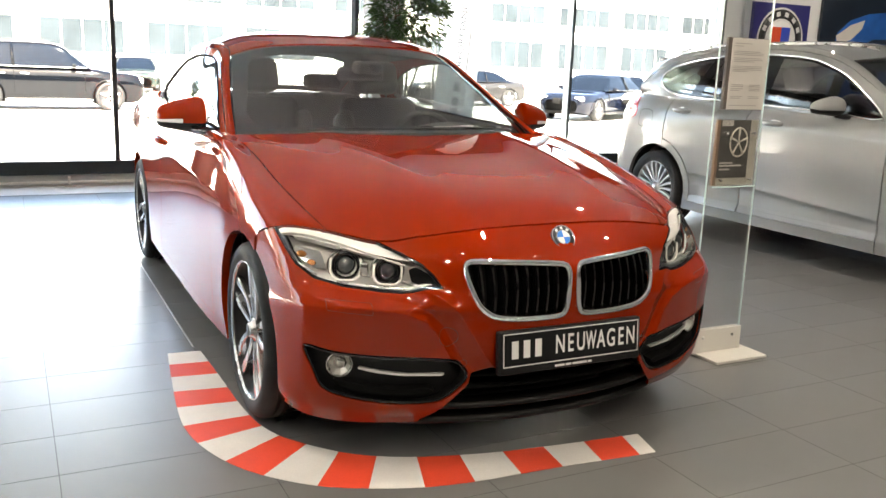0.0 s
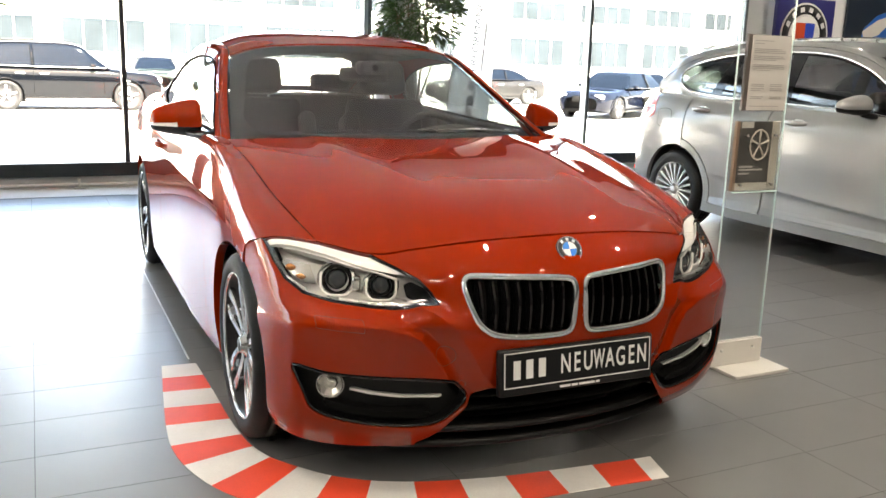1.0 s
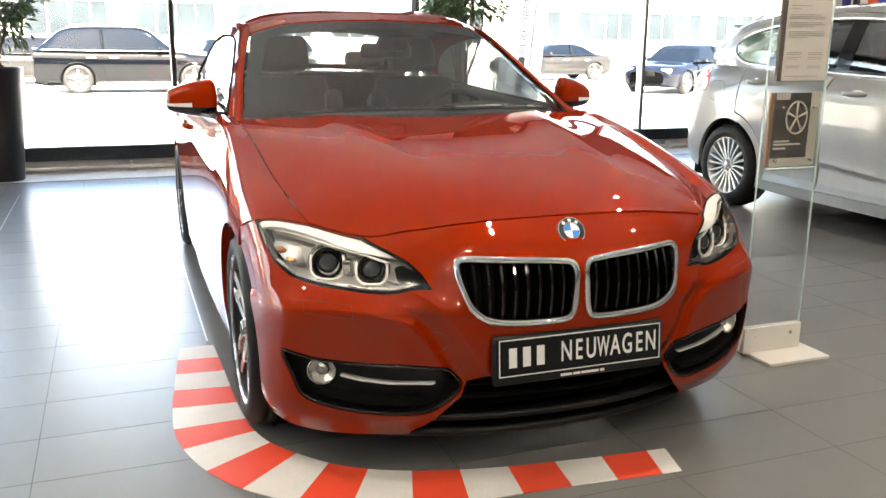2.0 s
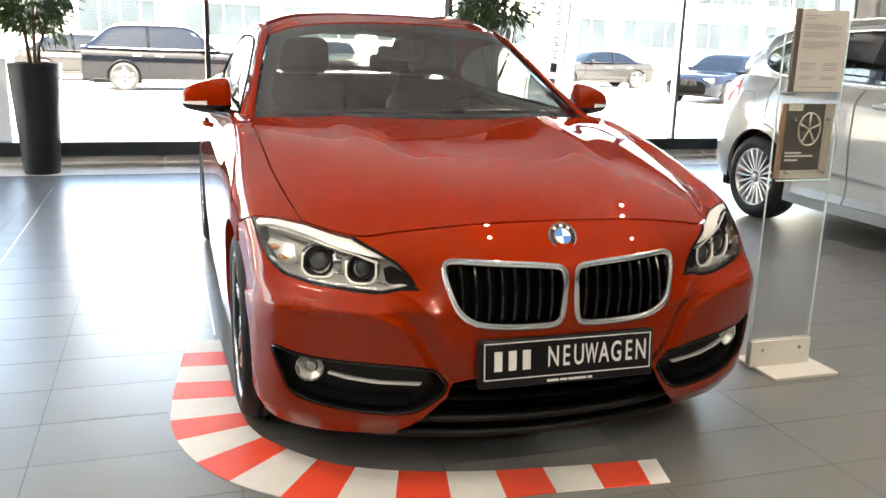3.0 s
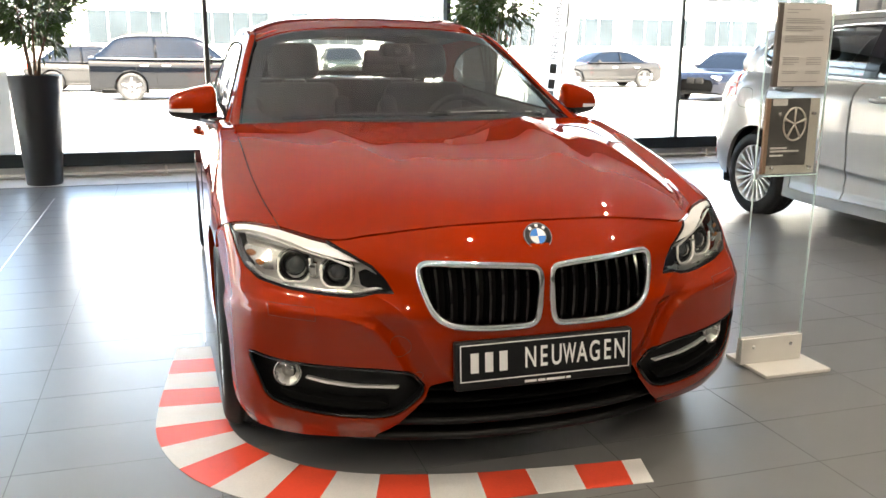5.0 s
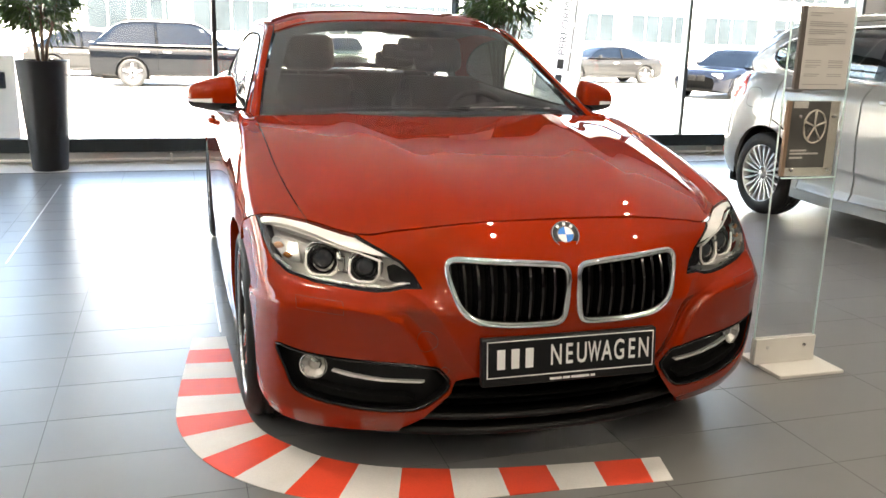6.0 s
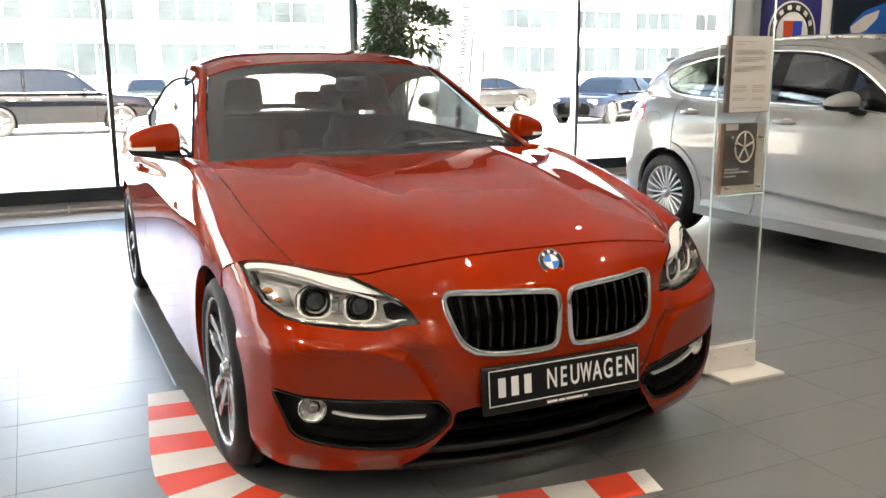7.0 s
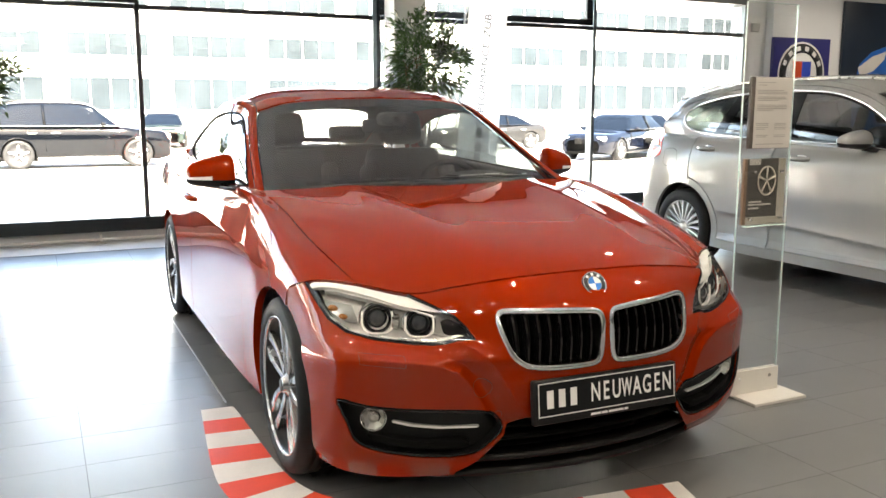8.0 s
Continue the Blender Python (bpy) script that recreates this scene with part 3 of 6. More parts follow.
P = []
for z in np.linspace(0.30, 2.95, 28):
    half = 0.245 * min(1.0, (2.98 - z) * 4 + 0.15)
    P.append([(lean_at(z) - half + 2 * half * q, 0.012 * math.sin(2 * z + 3 * q), z) for q in np.linspace(0, 1, 9)])
part("cloth", grid_mesh(np.array(P)), banner_mat, flag, "white cloth")
part("hem", tube([p[0] for p in P], 0.006, 6), plinth_grey, flag)
part("hem", tube([p[-1] for p in P], 0.004, 6), plinth_grey, flag)
part("pole", tube([(-0.235, 0.02, 0.03), (-0.215, 0.02, 0.6), (-0.10, 0.02, 2.0), (0.0, 0.02, 2.7), (0.20, 0.02, 2.97)], 0.010, 7), satin_metal, flag)
part("base_plate", lathe([(0.0005, 0.0), (0.20, 0.0), (0.20, 0.02), (0.02, 0.05)], 24, pose(-0.235, 0.02, 0)), satin_metal, flag)
UPWARDS = math.degrees(math.atan2(1.0, LEAN))
for word, z0, z1 in (("PERFORMANCE", 1.12, 2.01), ("ZUB", 2.07, 2.32)):
    zc = (z0 + z1) / 2
    place = pose(lean_at(zc), -0.018, zc, 90) @ pose(0, 0, 0, 0, 0, UPWARDS)
    w = letters("banner_word", word, 0.118, place, banner_ink, flag)
    xs = [v.co.x for v in w.data.vertices]
    w.matrix_local = place @ Matrix.Diagonal(((z1 - z0) / (max(xs) - min(xs)), 1, 1, 1))
for z0, z1 in ((0.70, 0.80), (0.82, 0.92), (0.98, 1.08)):
    zc = (z0 + z1) / 2
    part("banner_bar", box(-(z1 - z0) / 2, (z1 - z0) / 2, -0.038, 0.038, -0.001, 0.001, 0, m=pose(lean_at(zc), -0.018, zc, 90) @ pose(0, 0, 0, 0, 0, UPWARDS)), banner_ink, flag, smooth=False)
for z0, z1 in ((0.95, 1.15), (1.18, 1.42), (1.46, 1.72)):
    zc = (z0 + z1) / 2
    part("banner_bar", box(-(z1 - z0) / 2, (z1 - z0) / 2, -0.010, 0.010, -0.001, 0.001, 0, m=pose(lean_at(zc) + 0.10, -0.018, zc, 90) @ pose(0, 0, 0, 0, 0, UPWARDS)), plinth_grey, flag, smooth=False)


# ---- curved body panels ----
def weights(t):
    t2, t3 = t * t, t * t * t
    return np.stack([-0.5 * t + t2 - 0.5 * t3, 1 - 2.5 * t2 + 1.5 * t3, 0.5 * t + 2 * t2 - 1.5 * t3, -0.5 * t2 + 0.5 * t3], -1)


class Skin:
    """A smooth surface through a net of stations; u runs from station to station, v along each."""

    def __init__(self, stations, fold=None):
        n = np.array(stations, float)
        self.m, self.n = n.shape[:2]
        n = np.concatenate([2 * n[:1] - n[1:2], n, 2 * n[-1:] - n[-2:-1]], 0)
        self.net = np.concatenate([2 * n[:, :1] - n[:, 1:2], n, 2 * n[:, -1:] - n[:, -2:-1]], 1)
        self.fold = fold

    def at(self, uv):
        uv = np.asarray(uv, float)
        u, v = np.clip(uv[:, 0], 0, self.m - 1), np.clip(uv[:, 1], 0, self.n - 1)
        i, j = np.minimum(u.astype(int), self.m - 2), np.minimum(v.astype(int), self.n - 2)
        wu, wv = weights(u - i), weights(v - j)
        out = np.zeros((len(u), 3))
        for a in range(4):
            for b in range(4):
                out += (wu[:, a] * wv[:, b])[:, None] * self.net[i + a, j + b]
        return self.fold(out) if self.fold else out

    def normal(self, uv):
        e = 0.02
        du = self.at(uv + np.array([e, 0])) - self.at(uv - np.array([e, 0]))
        dv = self.at(uv + np.array([0, e])) - self.at(uv - np.array([0, e]))
        n = np.cross(du, dv)
        return n / np.maximum(np.linalg.norm(n, axis=1), 1e-9)[:, None]


def outline(pts, n=8):
    """A smooth closed outline through pts."""
    p = np.array(pts, float)
    t = np.linspace(0, 1, n, endpoint=False)
    w = weights(t)
    k = len(p)
    return np.concatenate([sum(w[:, [a]] * p[(i + a - 1) % k] for a in range(4)) for i in range(k)])


def signed(q, poly):
    """Distance from points q to a closed outline, positive outside."""
    poly = np.array(poly, float)
    a, b = poly, np.roll(poly, -1, 0)
    best = np.full(len(q), 1e9)
    inside = np.zeros(len(q), bool)
    for p0, p1 in zip(a, b):
        d = p1 - p0
        t = np.clip(((q - p0) @ d) / max(d @ d, 1e-12), 0, 1)
        best = np.minimum(best, np.linalg.norm(q - p0 - t[:, None] * d, axis=1))
        if p0[1] != p1[1]:
            hit = (p0[1] > q[:, 1]) != (p1[1] > q[:, 1])
            inside ^= hit & (q[:, 0] < p0[0] + (q[:, 1] - p0[1]) * d[0] / d[1])
    return np.where(inside, -best, best)


def clip(uv, faces, s):
    """Keeps the part of a mesh where s is positive."""
    uv = [tuple(p) for p in uv]
    s = list(s)
    cut, out = {}, []
    for f in faces:
        sv = [s[i] for i in f]
        if min(sv) >= 0:
            out.append(tuple(f))
            continue
        if max(sv) <= 0:
            continue
        g = []
        for a, b in zip(f, f[1:] + f[:1]):
            if s[a] >= 0:
                g.append(a)
            if (s[a] >= 0) != (s[b] >= 0):
                key = (min(a, b), max(a, b))
                if key not in cut:
                    t = s[a] / (s[a] - s[b])
                    cut[key] = len(uv)
                    uv.append((uv[a][0] + t * (uv[b][0] - uv[a][0]), uv[a][1] + t * (uv[b][1] - uv[a][1])))
                    s.append(0.0)
                g.append(cut[key])
        g = [x for k, x in enumerate(g) if x != g[k - 1]]
        if len(g) > 2:
            out.append(tuple(g))
    used = sorted({i for f in out for i in f})
    new_id = {o: k for k, o in enumerate(used)}
    return np.array([uv[i] for i in used]).reshape(-1, 2), [tuple(new_id[i] for i in f) for f in out]


FRONTAL, SIDEWAYS, FROM_ABOVE = (0, 2), (1, 2), (0, 1)


def cut_skin(skin, nu, nv, cuts=(), u=(0, None), v=(0, None), flange=0.012, shift=0.0, push=(0, 0, 0), mirror=True, centre=True, flip=False):
    """Panel of a skin: cuts are (plane, outline, keep_inside). Free edges turn inwards by flange. Mirrored to both sides of the car."""
    u1, v1 = (skin.m - 1 if u[1] is None else u[1]), (skin.n - 1 if v[1] is None else v[1])
    U, V = np.meshgrid(np.linspace(u[0], u1, nu), np.linspace(v[0], v1, nv), indexing="ij")
    uv = np.stack([U.ravel(), V.ravel()], 1)
    idx = np.arange(nu * nv).reshape(nu, nv)
    faces = [(int(idx[i, j]), int(idx[i, j + 1]), int(idx[i + 1, j + 1]), int(idx[i + 1, j])) for i in range(nu - 1) for j in range(nv - 1)]
    for plane, poly, keep_in in cuts:
        s = signed(uv if plane == "uv" else skin.at(uv)[:, plane], poly)
        uv, faces = clip(uv, faces, -s if keep_in else s)
    P, N = skin.at(uv), skin.normal(uv)
    out = np.sum(N * (P - np.array([0.25, 1.6, 0.35])), 1).mean()
    if out < 0:
        N = -N
        faces = [f[::-1] for f in faces]
    P = P + N * shift + np.array(push)
    verts, faces = [tuple(p) for p in P], list(faces)
    if flange:
        count = {}
        for f in faces:
            for a, b in zip(f, f[1:] + f[:1]):
                count[(a, b)] = count.get((a, b), 0) + 1
        rim = [(a, b) for a, b in count if (b, a) not in count]
        top, low = {}, {}
        for a, b in rim:
            if centre and abs(P[a][0]) < 1e-5 and abs(P[b][0]) < 1e-5:
                continue
            for k in (a, b):
                if k not in top:
                    top[k] = len(verts)
                    verts.append(tuple(P[k]))
                    low[k] = len(verts)
                    verts.append(tuple(P[k] - N[k] * flange))
            faces.append((top[b], top[a], low[a], low[b]))
    if flip:
        verts = [(-x, y, z) for x, y, z in verts]
        faces = [f[::-1] for f in faces]
    if mirror:
        n = len(verts)
        faces = faces + [tuple(n + i for i in f[::-1]) for f in faces]
        verts = verts + [(-x, y, z) for x, y, z in verts]
        bm = bmesh.new()
        bv = [bm.verts.new(p) for p in verts]
        for f in faces:
            if len(set(f)) > 2:
                bm.faces.new([bv[i] for i in f])
        bmesh.ops.remove_doubles(bm, verts=[w for w in bm.verts if abs(w.co.x) < 1e-5], dist=1e-5)
        return bm
    return verts, faces


def level(z, a, y):
    """A station of the nose: half-widths a, depths y at height z (one height, or one for each)."""
    zz = z if isinstance(z, (list, tuple)) else [z] * len(a)
    return list(zip(a, y, zz))


def rib(y, a, z):
    """A station across the car at y (one, or one for each)."""
    yy = y if isinstance(y, (list, tuple)) else [y] * len(a)
    return list(zip(a, yy, z))


def ring_tube(skin, poly, plane, radius, lift, squash=1.0, count=90):
    """Points of an outline laid on a skin."""
    U, V = np.meshgrid(np.linspace(0, skin.m - 1, 160), np.linspace(0, skin.n - 1, 160), indexing="ij")
    uv = np.stack([U.ravel(), V.ravel()], 1)
    P = skin.at(uv)
    pts, _ = resample(np.concatenate([poly, poly[:1]]), count + 1)
    out = []
    for q in pts[:-1]:
        d = np.linalg.norm(P[:, plane] - q, axis=1)
        k = np.argsort(d)[:4]
        w = 1 / (d[k] + 1e-4)
        y = (P[k] * w[:, None]).sum(0) / w.sum()
        p = y.copy()
        p[plane[0]], p[plane[1]] = q
        out.append(p + np.array(lift))
    return out


# ---- wheels ----
def wheel(parent, m, radius, width, rim_r, style):
    """A wheel with its axle along local x, outer side at -x."""
    hub = part("wheel", lathe([(rim_r * 0.96, -width * 0.42), (rim_r * 0.985, -width * 0.46), (rim_r, -width * 0.48), (rim_r * 1.0, -width * 0.40), (rim_r * 0.95, -width * 0.36), (rim_r * 0.90, -0.01),
                               (rim_r * 0.93, width * 0.40), (rim_r, width * 0.46)], 56, pose(0, 0, 0, 0, 90, 0)), rim_dark if style == "twin" else rim_silver, parent, "alloy rim")
    if style == "twin":
        part("rim_lip", lathe([(rim_r * 0.975, -width * 0.452), (rim_r * 0.982, -width * 0.475), (rim_r * 1.003, -width * 0.487), (rim_r * 1.006, -width * 0.46)], 56, pose(0, 0, 0, 0, 90, 0)), rim_face, hub, "bright machined rim lip")
    hub.matrix_local = m
    tread = [(rim_r * 0.985, -width * 0.45), (rim_r * 1.03, -width * 0.50), (rim_r + (radius - rim_r) * 0.45, -width * 0.515), (radius - 0.022, -width * 0.49), (radius - 0.007, -width * 0.43), (radius, -width * 0.33)]
    for k in range(4):
        x = -0.24 + 0.16 * k
        tread += [(radius, (x - 0.028) * width), (radius - 0.007, (x - 0.024) * width), (radius - 0.007, (x + 0.024) * width), (radius, (x + 0.028) * width)]
    tread += [(radius, width * 0.33), (radius - 0.007, width * 0.43), (radius - 0.022, width * 0.49), (rim_r + 0.02, width * 0.5), (rim_r * 0.985, width * 0.45)]
    part("tyre", lathe(tread, 84, pose(0, 0, 0, 0, 90, 0)), rubber, hub, "black low-profile tyre")
    # shoulder blocks of the tread
    bm = bmesh.new()
    for k in range(56):
        a = 360 * k / 56
        for x in (-0.40, 0.40):
            add_box(bm, x * width - 0.018, x * width + 0.018, -0.0012, 0.0012, radius - 0.012, radius - 0.0005, 0, m=pose(0, 0, 0, a, 0, 0) @ pose(0, 0, 0, 0, 14 if x < 0 else -14, 0))
    tagged(part("tread_sipes", bm, deep_black, hub, smooth=False), kind="stuff")
    part("brake_disc", lathe([(0.06, -0.01), (rim_r * 0.70, -0.01), (rim_r * 0.70, 0.012), (0.06, 0.012)], 40, pose(-0.005, 0, 0, 0, 90, 0)), cast_iron, hub)
    part("wheel_back", lathe([(0.0005, 0.03), (rim_r * 0.92, 0.03), (rim_r * 0.92, 0.05)], 40, pose(0, 0, 0, 0, 90, 0)), deep_black, hub)
    part("caliper", box(-0.03, 0.03, rim_r * 0.40, rim_r * 0.78, -0.09, 0.09, 0.012), rim_dark, hub)
    xo = -width * 0.40
    part("hub_cap", lathe([(0.0005, xo - 0.012), (0.024, xo - 0.012), (0.028, xo - 0.008), (0.030, xo), (0.050, xo + 0.012), (0.058, xo + 0.03)], 32, pose(0, 0, 0, 0, 90, 0)), rim_silver if style != "twin" else rim_face, hub)
    part("cap_emblem", lathe([(0.0005, xo - 0.0135), (0.021, xo - 0.0135), (0.023, xo - 0.012)], 24, pose(0, 0, 0, 0, 90, 0)), sign_black if style == "twin" else rim_silver, hub)
    n = 5 if style == "twin" else 20
    for k in range(n):
        rot = pose(0, 0, 0, 360 * k / n, 0, 0)
        sides = (-1, 1) if style == "twin" else (1,)
        for s in sides:
            bm = bmesh.new()
            rings = []
            for t in np.linspace(0, 1, 9):
                r = 0.045 + t * (rim_r * 0.965 - 0.045)
                if style == "twin":
                    off = s * (0.013 + 0.026 * t + 0.012 * math.sin(math.pi * t)) + 0.020 * t * t
                    w = 0.0125 + 0.0080 * t - 0.004 * math.sin(math.pi * t)
                else:
                    off, w = 0.004 * math.sin(3 * t), 0.0055 + 0.0062 * t
                xf = xo + 0.006 - 0.014 * math.sin(math.pi * t) * 0 - 0.014 * t
                d = 0.030 - 0.012 * t
                prof = [(xf + d, -w * 1.25), (xf + 0.004, -w), (xf, -w * 0.72), (xf, w * 0.72), (xf + 0.004, w), (xf + d, w * 1.25)]
                rings.append([bm.verts.new(rot @ Vector((x, off + y, r))) for x, y in prof])
            for p, q in zip(rings, rings[1:]):
                for i in range(5):
                    bm.faces.new((p[i], p[i + 1], q[i + 1], q[i]))
            bmesh.ops.recalc_face_normals(bm, faces=bm.faces)
            part("spoke", bm, rim_face if style == "twin" else rim_silver, hub, smooth=False)
        if style == "twin":
            part("wheel_bolt", lathe([(0.0005, xo + 0.006), (0.008, xo + 0.006), (0.009, xo + 0.02)], 10, rot @ pose(0, 0, -0.052) @ pose(0, 0, 0, 0, 90, 0)), rim_dark, hub)
    return hub


# ---- the orange-red coupe ----
CAR_X, CAR_Y = 1.200, 2.625
coupe = thing("coupe", "glossy orange-red two-door coupe with double grille", "car", pose(CAR_X, CAR_Y, 0, 0, 0, -0.6))

nose = []
nose.append(level([0.150, 0.150, 0.150, 0.150, 0.150, 0.152, 0.158, 0.168, 0.18], [0, 0.20, 0.33, 0.46, 0.585, 0.692, 0.775, 0.820, 0.846], [0.115, 0.12, 0.13, 0.150, 0.188, 0.238, 0.302, 0.375, 0.47]))
nose.append(level([0.205, 0.205, 0.205, 0.205, 0.205, 0.207, 0.210, 0.215, 0.22], [0, 0.20, 0.33, 0.46, 0.59, 0.70, 0.785, 0.835, 0.856], [0.06, 0.067, 0.082, 0.108, 0.152, 0.205, 0.267, 0.345, 0.45]))
nose.append(level(0.29, [0, 0.20, 0.33, 0.46, 0.60, 0.71, 0.797, 0.838, 0.866], [0.03, 0.037, 0.055, 0.088, 0.14, 0.195, 0.255, 0.335, 0.44]))
nose.append(level(0.37, [0, 0.20, 0.33, 0.46, 0.60, 0.71, 0.802, 0.841, 0.868], [0.012, 0.018, 0.030, 0.082, 0.137, 0.190, 0.255, 0.335, 0.44]))
nose.append(level(0.45, [0, 0.20, 0.33, 0.46, 0.60, 0.71, 0.802, 0.843, 0.870], [0.004, 0.010, 0.022, 0.077, 0.128, 0.182, 0.251, 0.338, 0.45]))
nose.append(level([0.51, 0.51, 0.51, 0.515, 0.52, 0.522, 0.52, 0.515, 0.51], [0, 0.20, 0.33, 0.46, 0.60, 0.71, 0.800, 0.845, 0.872], [0.002, 0.008, 0.028, 0.067, 0.118, 0.172, 0.243, 0.338, 0.47]))
nose.append(level([0.545, 0.545, 0.545, 0.547, 0.552, 0.555, 0.552, 0.545, 0.545], [0, 0.20, 0.33, 0.46, 0.595, 0.705, 0.798, 0.846, 0.872], [0.002, 0.008, 0.029, 0.066, 0.118, 0.178, 0.257, 0.365, 0.587]))
nose.append(level(0.60, [0, 0.20, 0.33, 0.46, 0.59, 0.70, 0.79, 0.846, 0.874], [0.004, 0.012, 0.045, 0.110, 0.168, 0.224, 0.290, 0.390, 0.600]))
nose.append(level(0.665, [0, 0.20, 0.33, 0.46, 0.588, 0.695, 0.783, 0.841, 0.874], [0.015, 0.028, 0.068, 0.132, 0.195, 0.262, 0.336, 0.427, 0.594]))
nose.append(level([0.715, 0.714, 0.712, 0.706, 0.700, 0.712, 0.717, 0.708, 0.68], [0, 0.20, 0.33, 0.46, 0.587, 0.695, 0.78, 0.839, 0.874], [0.055, 0.065, 0.10, 0.158, 0.217, 0.302, 0.390, 0.462, 0.590]))
nose.append(level([0.772, 0.768, 0.757, 0.738, 0.722, 0.738, 0.746, 0.737, 0.698], [0, 0.20, 0.33, 0.46, 0.570, 0.70, 0.78, 0.838, 0.874], [0.125, 0.133, 0.155, 0.196, 0.240, 0.388, 0.448, 0.492, 0.588]))


def slim(net, f=0.985):
    return [[(x * f, y, z) for x, y, z in row] for row in net]


# face of the bumper round each side intake; its upper and inner edge is a sharp crease with a hollow behind it
CREASE = np.array([(1.0, 0.590), (0.88, 0.584), (0.80, 0.572), (0.71, 0.554), (0.60, 0.539), (0.52, 0.524), (0.472, 0.502), (0.438, 0.465), (0.408, 0.412), (0.375, 0.352), (0.33, 0.30), (0.30, 0.05), (1.0, 0.05)])


def crease_fold(P):
    a = np.abs(P[:, 0])
    d = signed(np.stack([a, P[:, 2]], 1), CREASE)
    q = 0.5 * (d + np.sqrt(d * d + 0.004 ** 2))
    fade = np.clip((0.85 - a) / 0.17, 0, 1) * np.clip((0.085 - d) / 0.055, 0, 1)
    out = P.copy()
    out[:, 1] += 0.021 * (1 - np.exp(-q / 0.017)) * fade * (1.0 + 0.45 * np.clip((0.52 - a) / 0.08, 0, 1))
    return out


nose_skin = Skin(slim(nose), crease_fold)

hood = []
hood.append(rib([0.128, 0.136, 0.158, 0.199, 0.243, 0.391], [0, 0.20, 0.33, 0.46, 0.570, 0.70], [0.775, 0.771, 0.760, 0.741, 0.725, 0.740]))
hood.append(rib([0.26, 0.268, 0.29, 0.335, 0.40, 0.56], [0, 0.20, 0.34, 0.48, 0.62, 0.728], [0.826, 0.824, 0.816, 0.800, 0.780, 0.788]))
hood.append(rib([0.48, 0.485, 0.50, 0.545, 0.62, 0.77], [0, 0.20, 0.36, 0.50, 0.64, 0.745], [0.875, 0.875, 0.872, 0.860, 0.842, 0.835]))
hood.append(rib([0.75, 0.755, 0.77, 0.80, 0.87, 1.0], [0, 0.20, 0.37, 0.51, 0.645, 0.75], [0.916, 0.917, 0.918, 0.910, 0.898, 0.889]))
hood.append(rib([1.0, 1.005, 1.02, 1.05, 1.10, 1.2], [0, 0.20, 0.39, 0.52, 0.65, 0.752], [0.944, 0.946, 0.950, 0.944, 0.935, 0.925]))
hood.append(rib([1.20, 1.205, 1.23, 1.27, 1.33, 1.40], [0, 0.20, 0.41, 0.53, 0.66, 0.755], [0.963, 0.966, 0.970, 0.966, 0.959, 0.951]))
hood_skin = Skin([[(x * (0.985 if k < 4 else 0.985 + 0.022 * min(1, max(0, (y - 0.7) / 0.9))), y, z) for k, (x, y, z) in enumerate(row)] for row in hood])



def ridge_fold(P):
    a, y = np.abs(P[:, 0]), P[:, 1]
    line = 0.29 + 0.15 * np.clip((y - 0.2) / 1.1, 0, 1)
    out = P.copy()
    out[:, 2] += 0.005 * np.exp(-((a - line) / np.where(a < line, 0.075, 0.055)) ** 2) * np.clip((y - 0.15) / 0.25, 0, 1)
    return out


hood_skin.fold = ridge_fold

flank = []
flank.append(rib([0.391, 0.450, 0.494, 0.588, 0.60, 0.56, 0.52, 0.50], [0.70, 0.78, 0.838, 0.874, 0.880, 0.872, 0.866, 0.85], [0.740, 0.748, 0.739, 0.698, 0.60, 0.45, 0.30, 0.20]))
flank.append(rib([0.56, 0.595, 0.625, 0.67, 0.68, 0.66, 0.64, 0.63], [0.73, 0.80, 0.85, 0.878, 0.887, 0.88, 0.872, 0.855], [0.788, 0.793, 0.771, 0.710, 0.60, 0.45, 0.30, 0.20]))
flank.append(rib(0.80, [0.747, 0.816, 0.853, 0.881, 0.890, 0.886, 0.879, 0.858], [0.841, 0.842, 0.812, 0.736, 0.62, 0.47, 0.32, 0.20]))
flank.append(rib(1.0, [0.752, 0.817, 0.848, 0.876, 0.887, 0.885, 0.879, 0.86], [0.889, 0.887, 0.845, 0.754, 0.63, 0.47, 0.32, 0.18]))
flank.append(rib(1.2, [0.754, 0.815, 0.842, 0.868, 0.880, 0.880, 0.876, 0.865], [0.925, 0.921, 0.866, 0.768, 0.64, 0.48, 0.32, 0.18]))
flank.append(rib(1.4, [0.757, 0.812, 0.837, 0.860, 0.873, 0.876, 0.875, 0.87], [0.951, 0.944, 0.877, 0.777, 0.65, 0.48, 0.32, 0.18]))
flank.append(rib(1.8, [0.765, 0.806, 0.839, 0.860, 0.870, 0.872, 0.875, 0.872], [0.955, 0.945, 0.882, 0.79, 0.66, 0.49, 0.32, 0.18]))
flank.append(rib(2.4, [0.775, 0.811, 0.841, 0.862, 0.868, 0.870, 0.876, 0.873], [0.960, 0.945, 0.89, 0.80, 0.67, 0.50, 0.32, 0.18]))
flank.append(rib(2.95, [0.775, 0.816, 0.851, 0.870, 0.876, 0.876, 0.878, 0.873], [0.985, 0.966, 0.906, 0.81, 0.68, 0.50, 0.32, 0.18]))
flank.append(rib(3.44, [0.750, 0.812, 0.861, 0.885, 0.889, 0.886, 0.880, 0.87], [1.0, 0.985, 0.925, 0.82, 0.68, 0.50, 0.32, 0.20]))
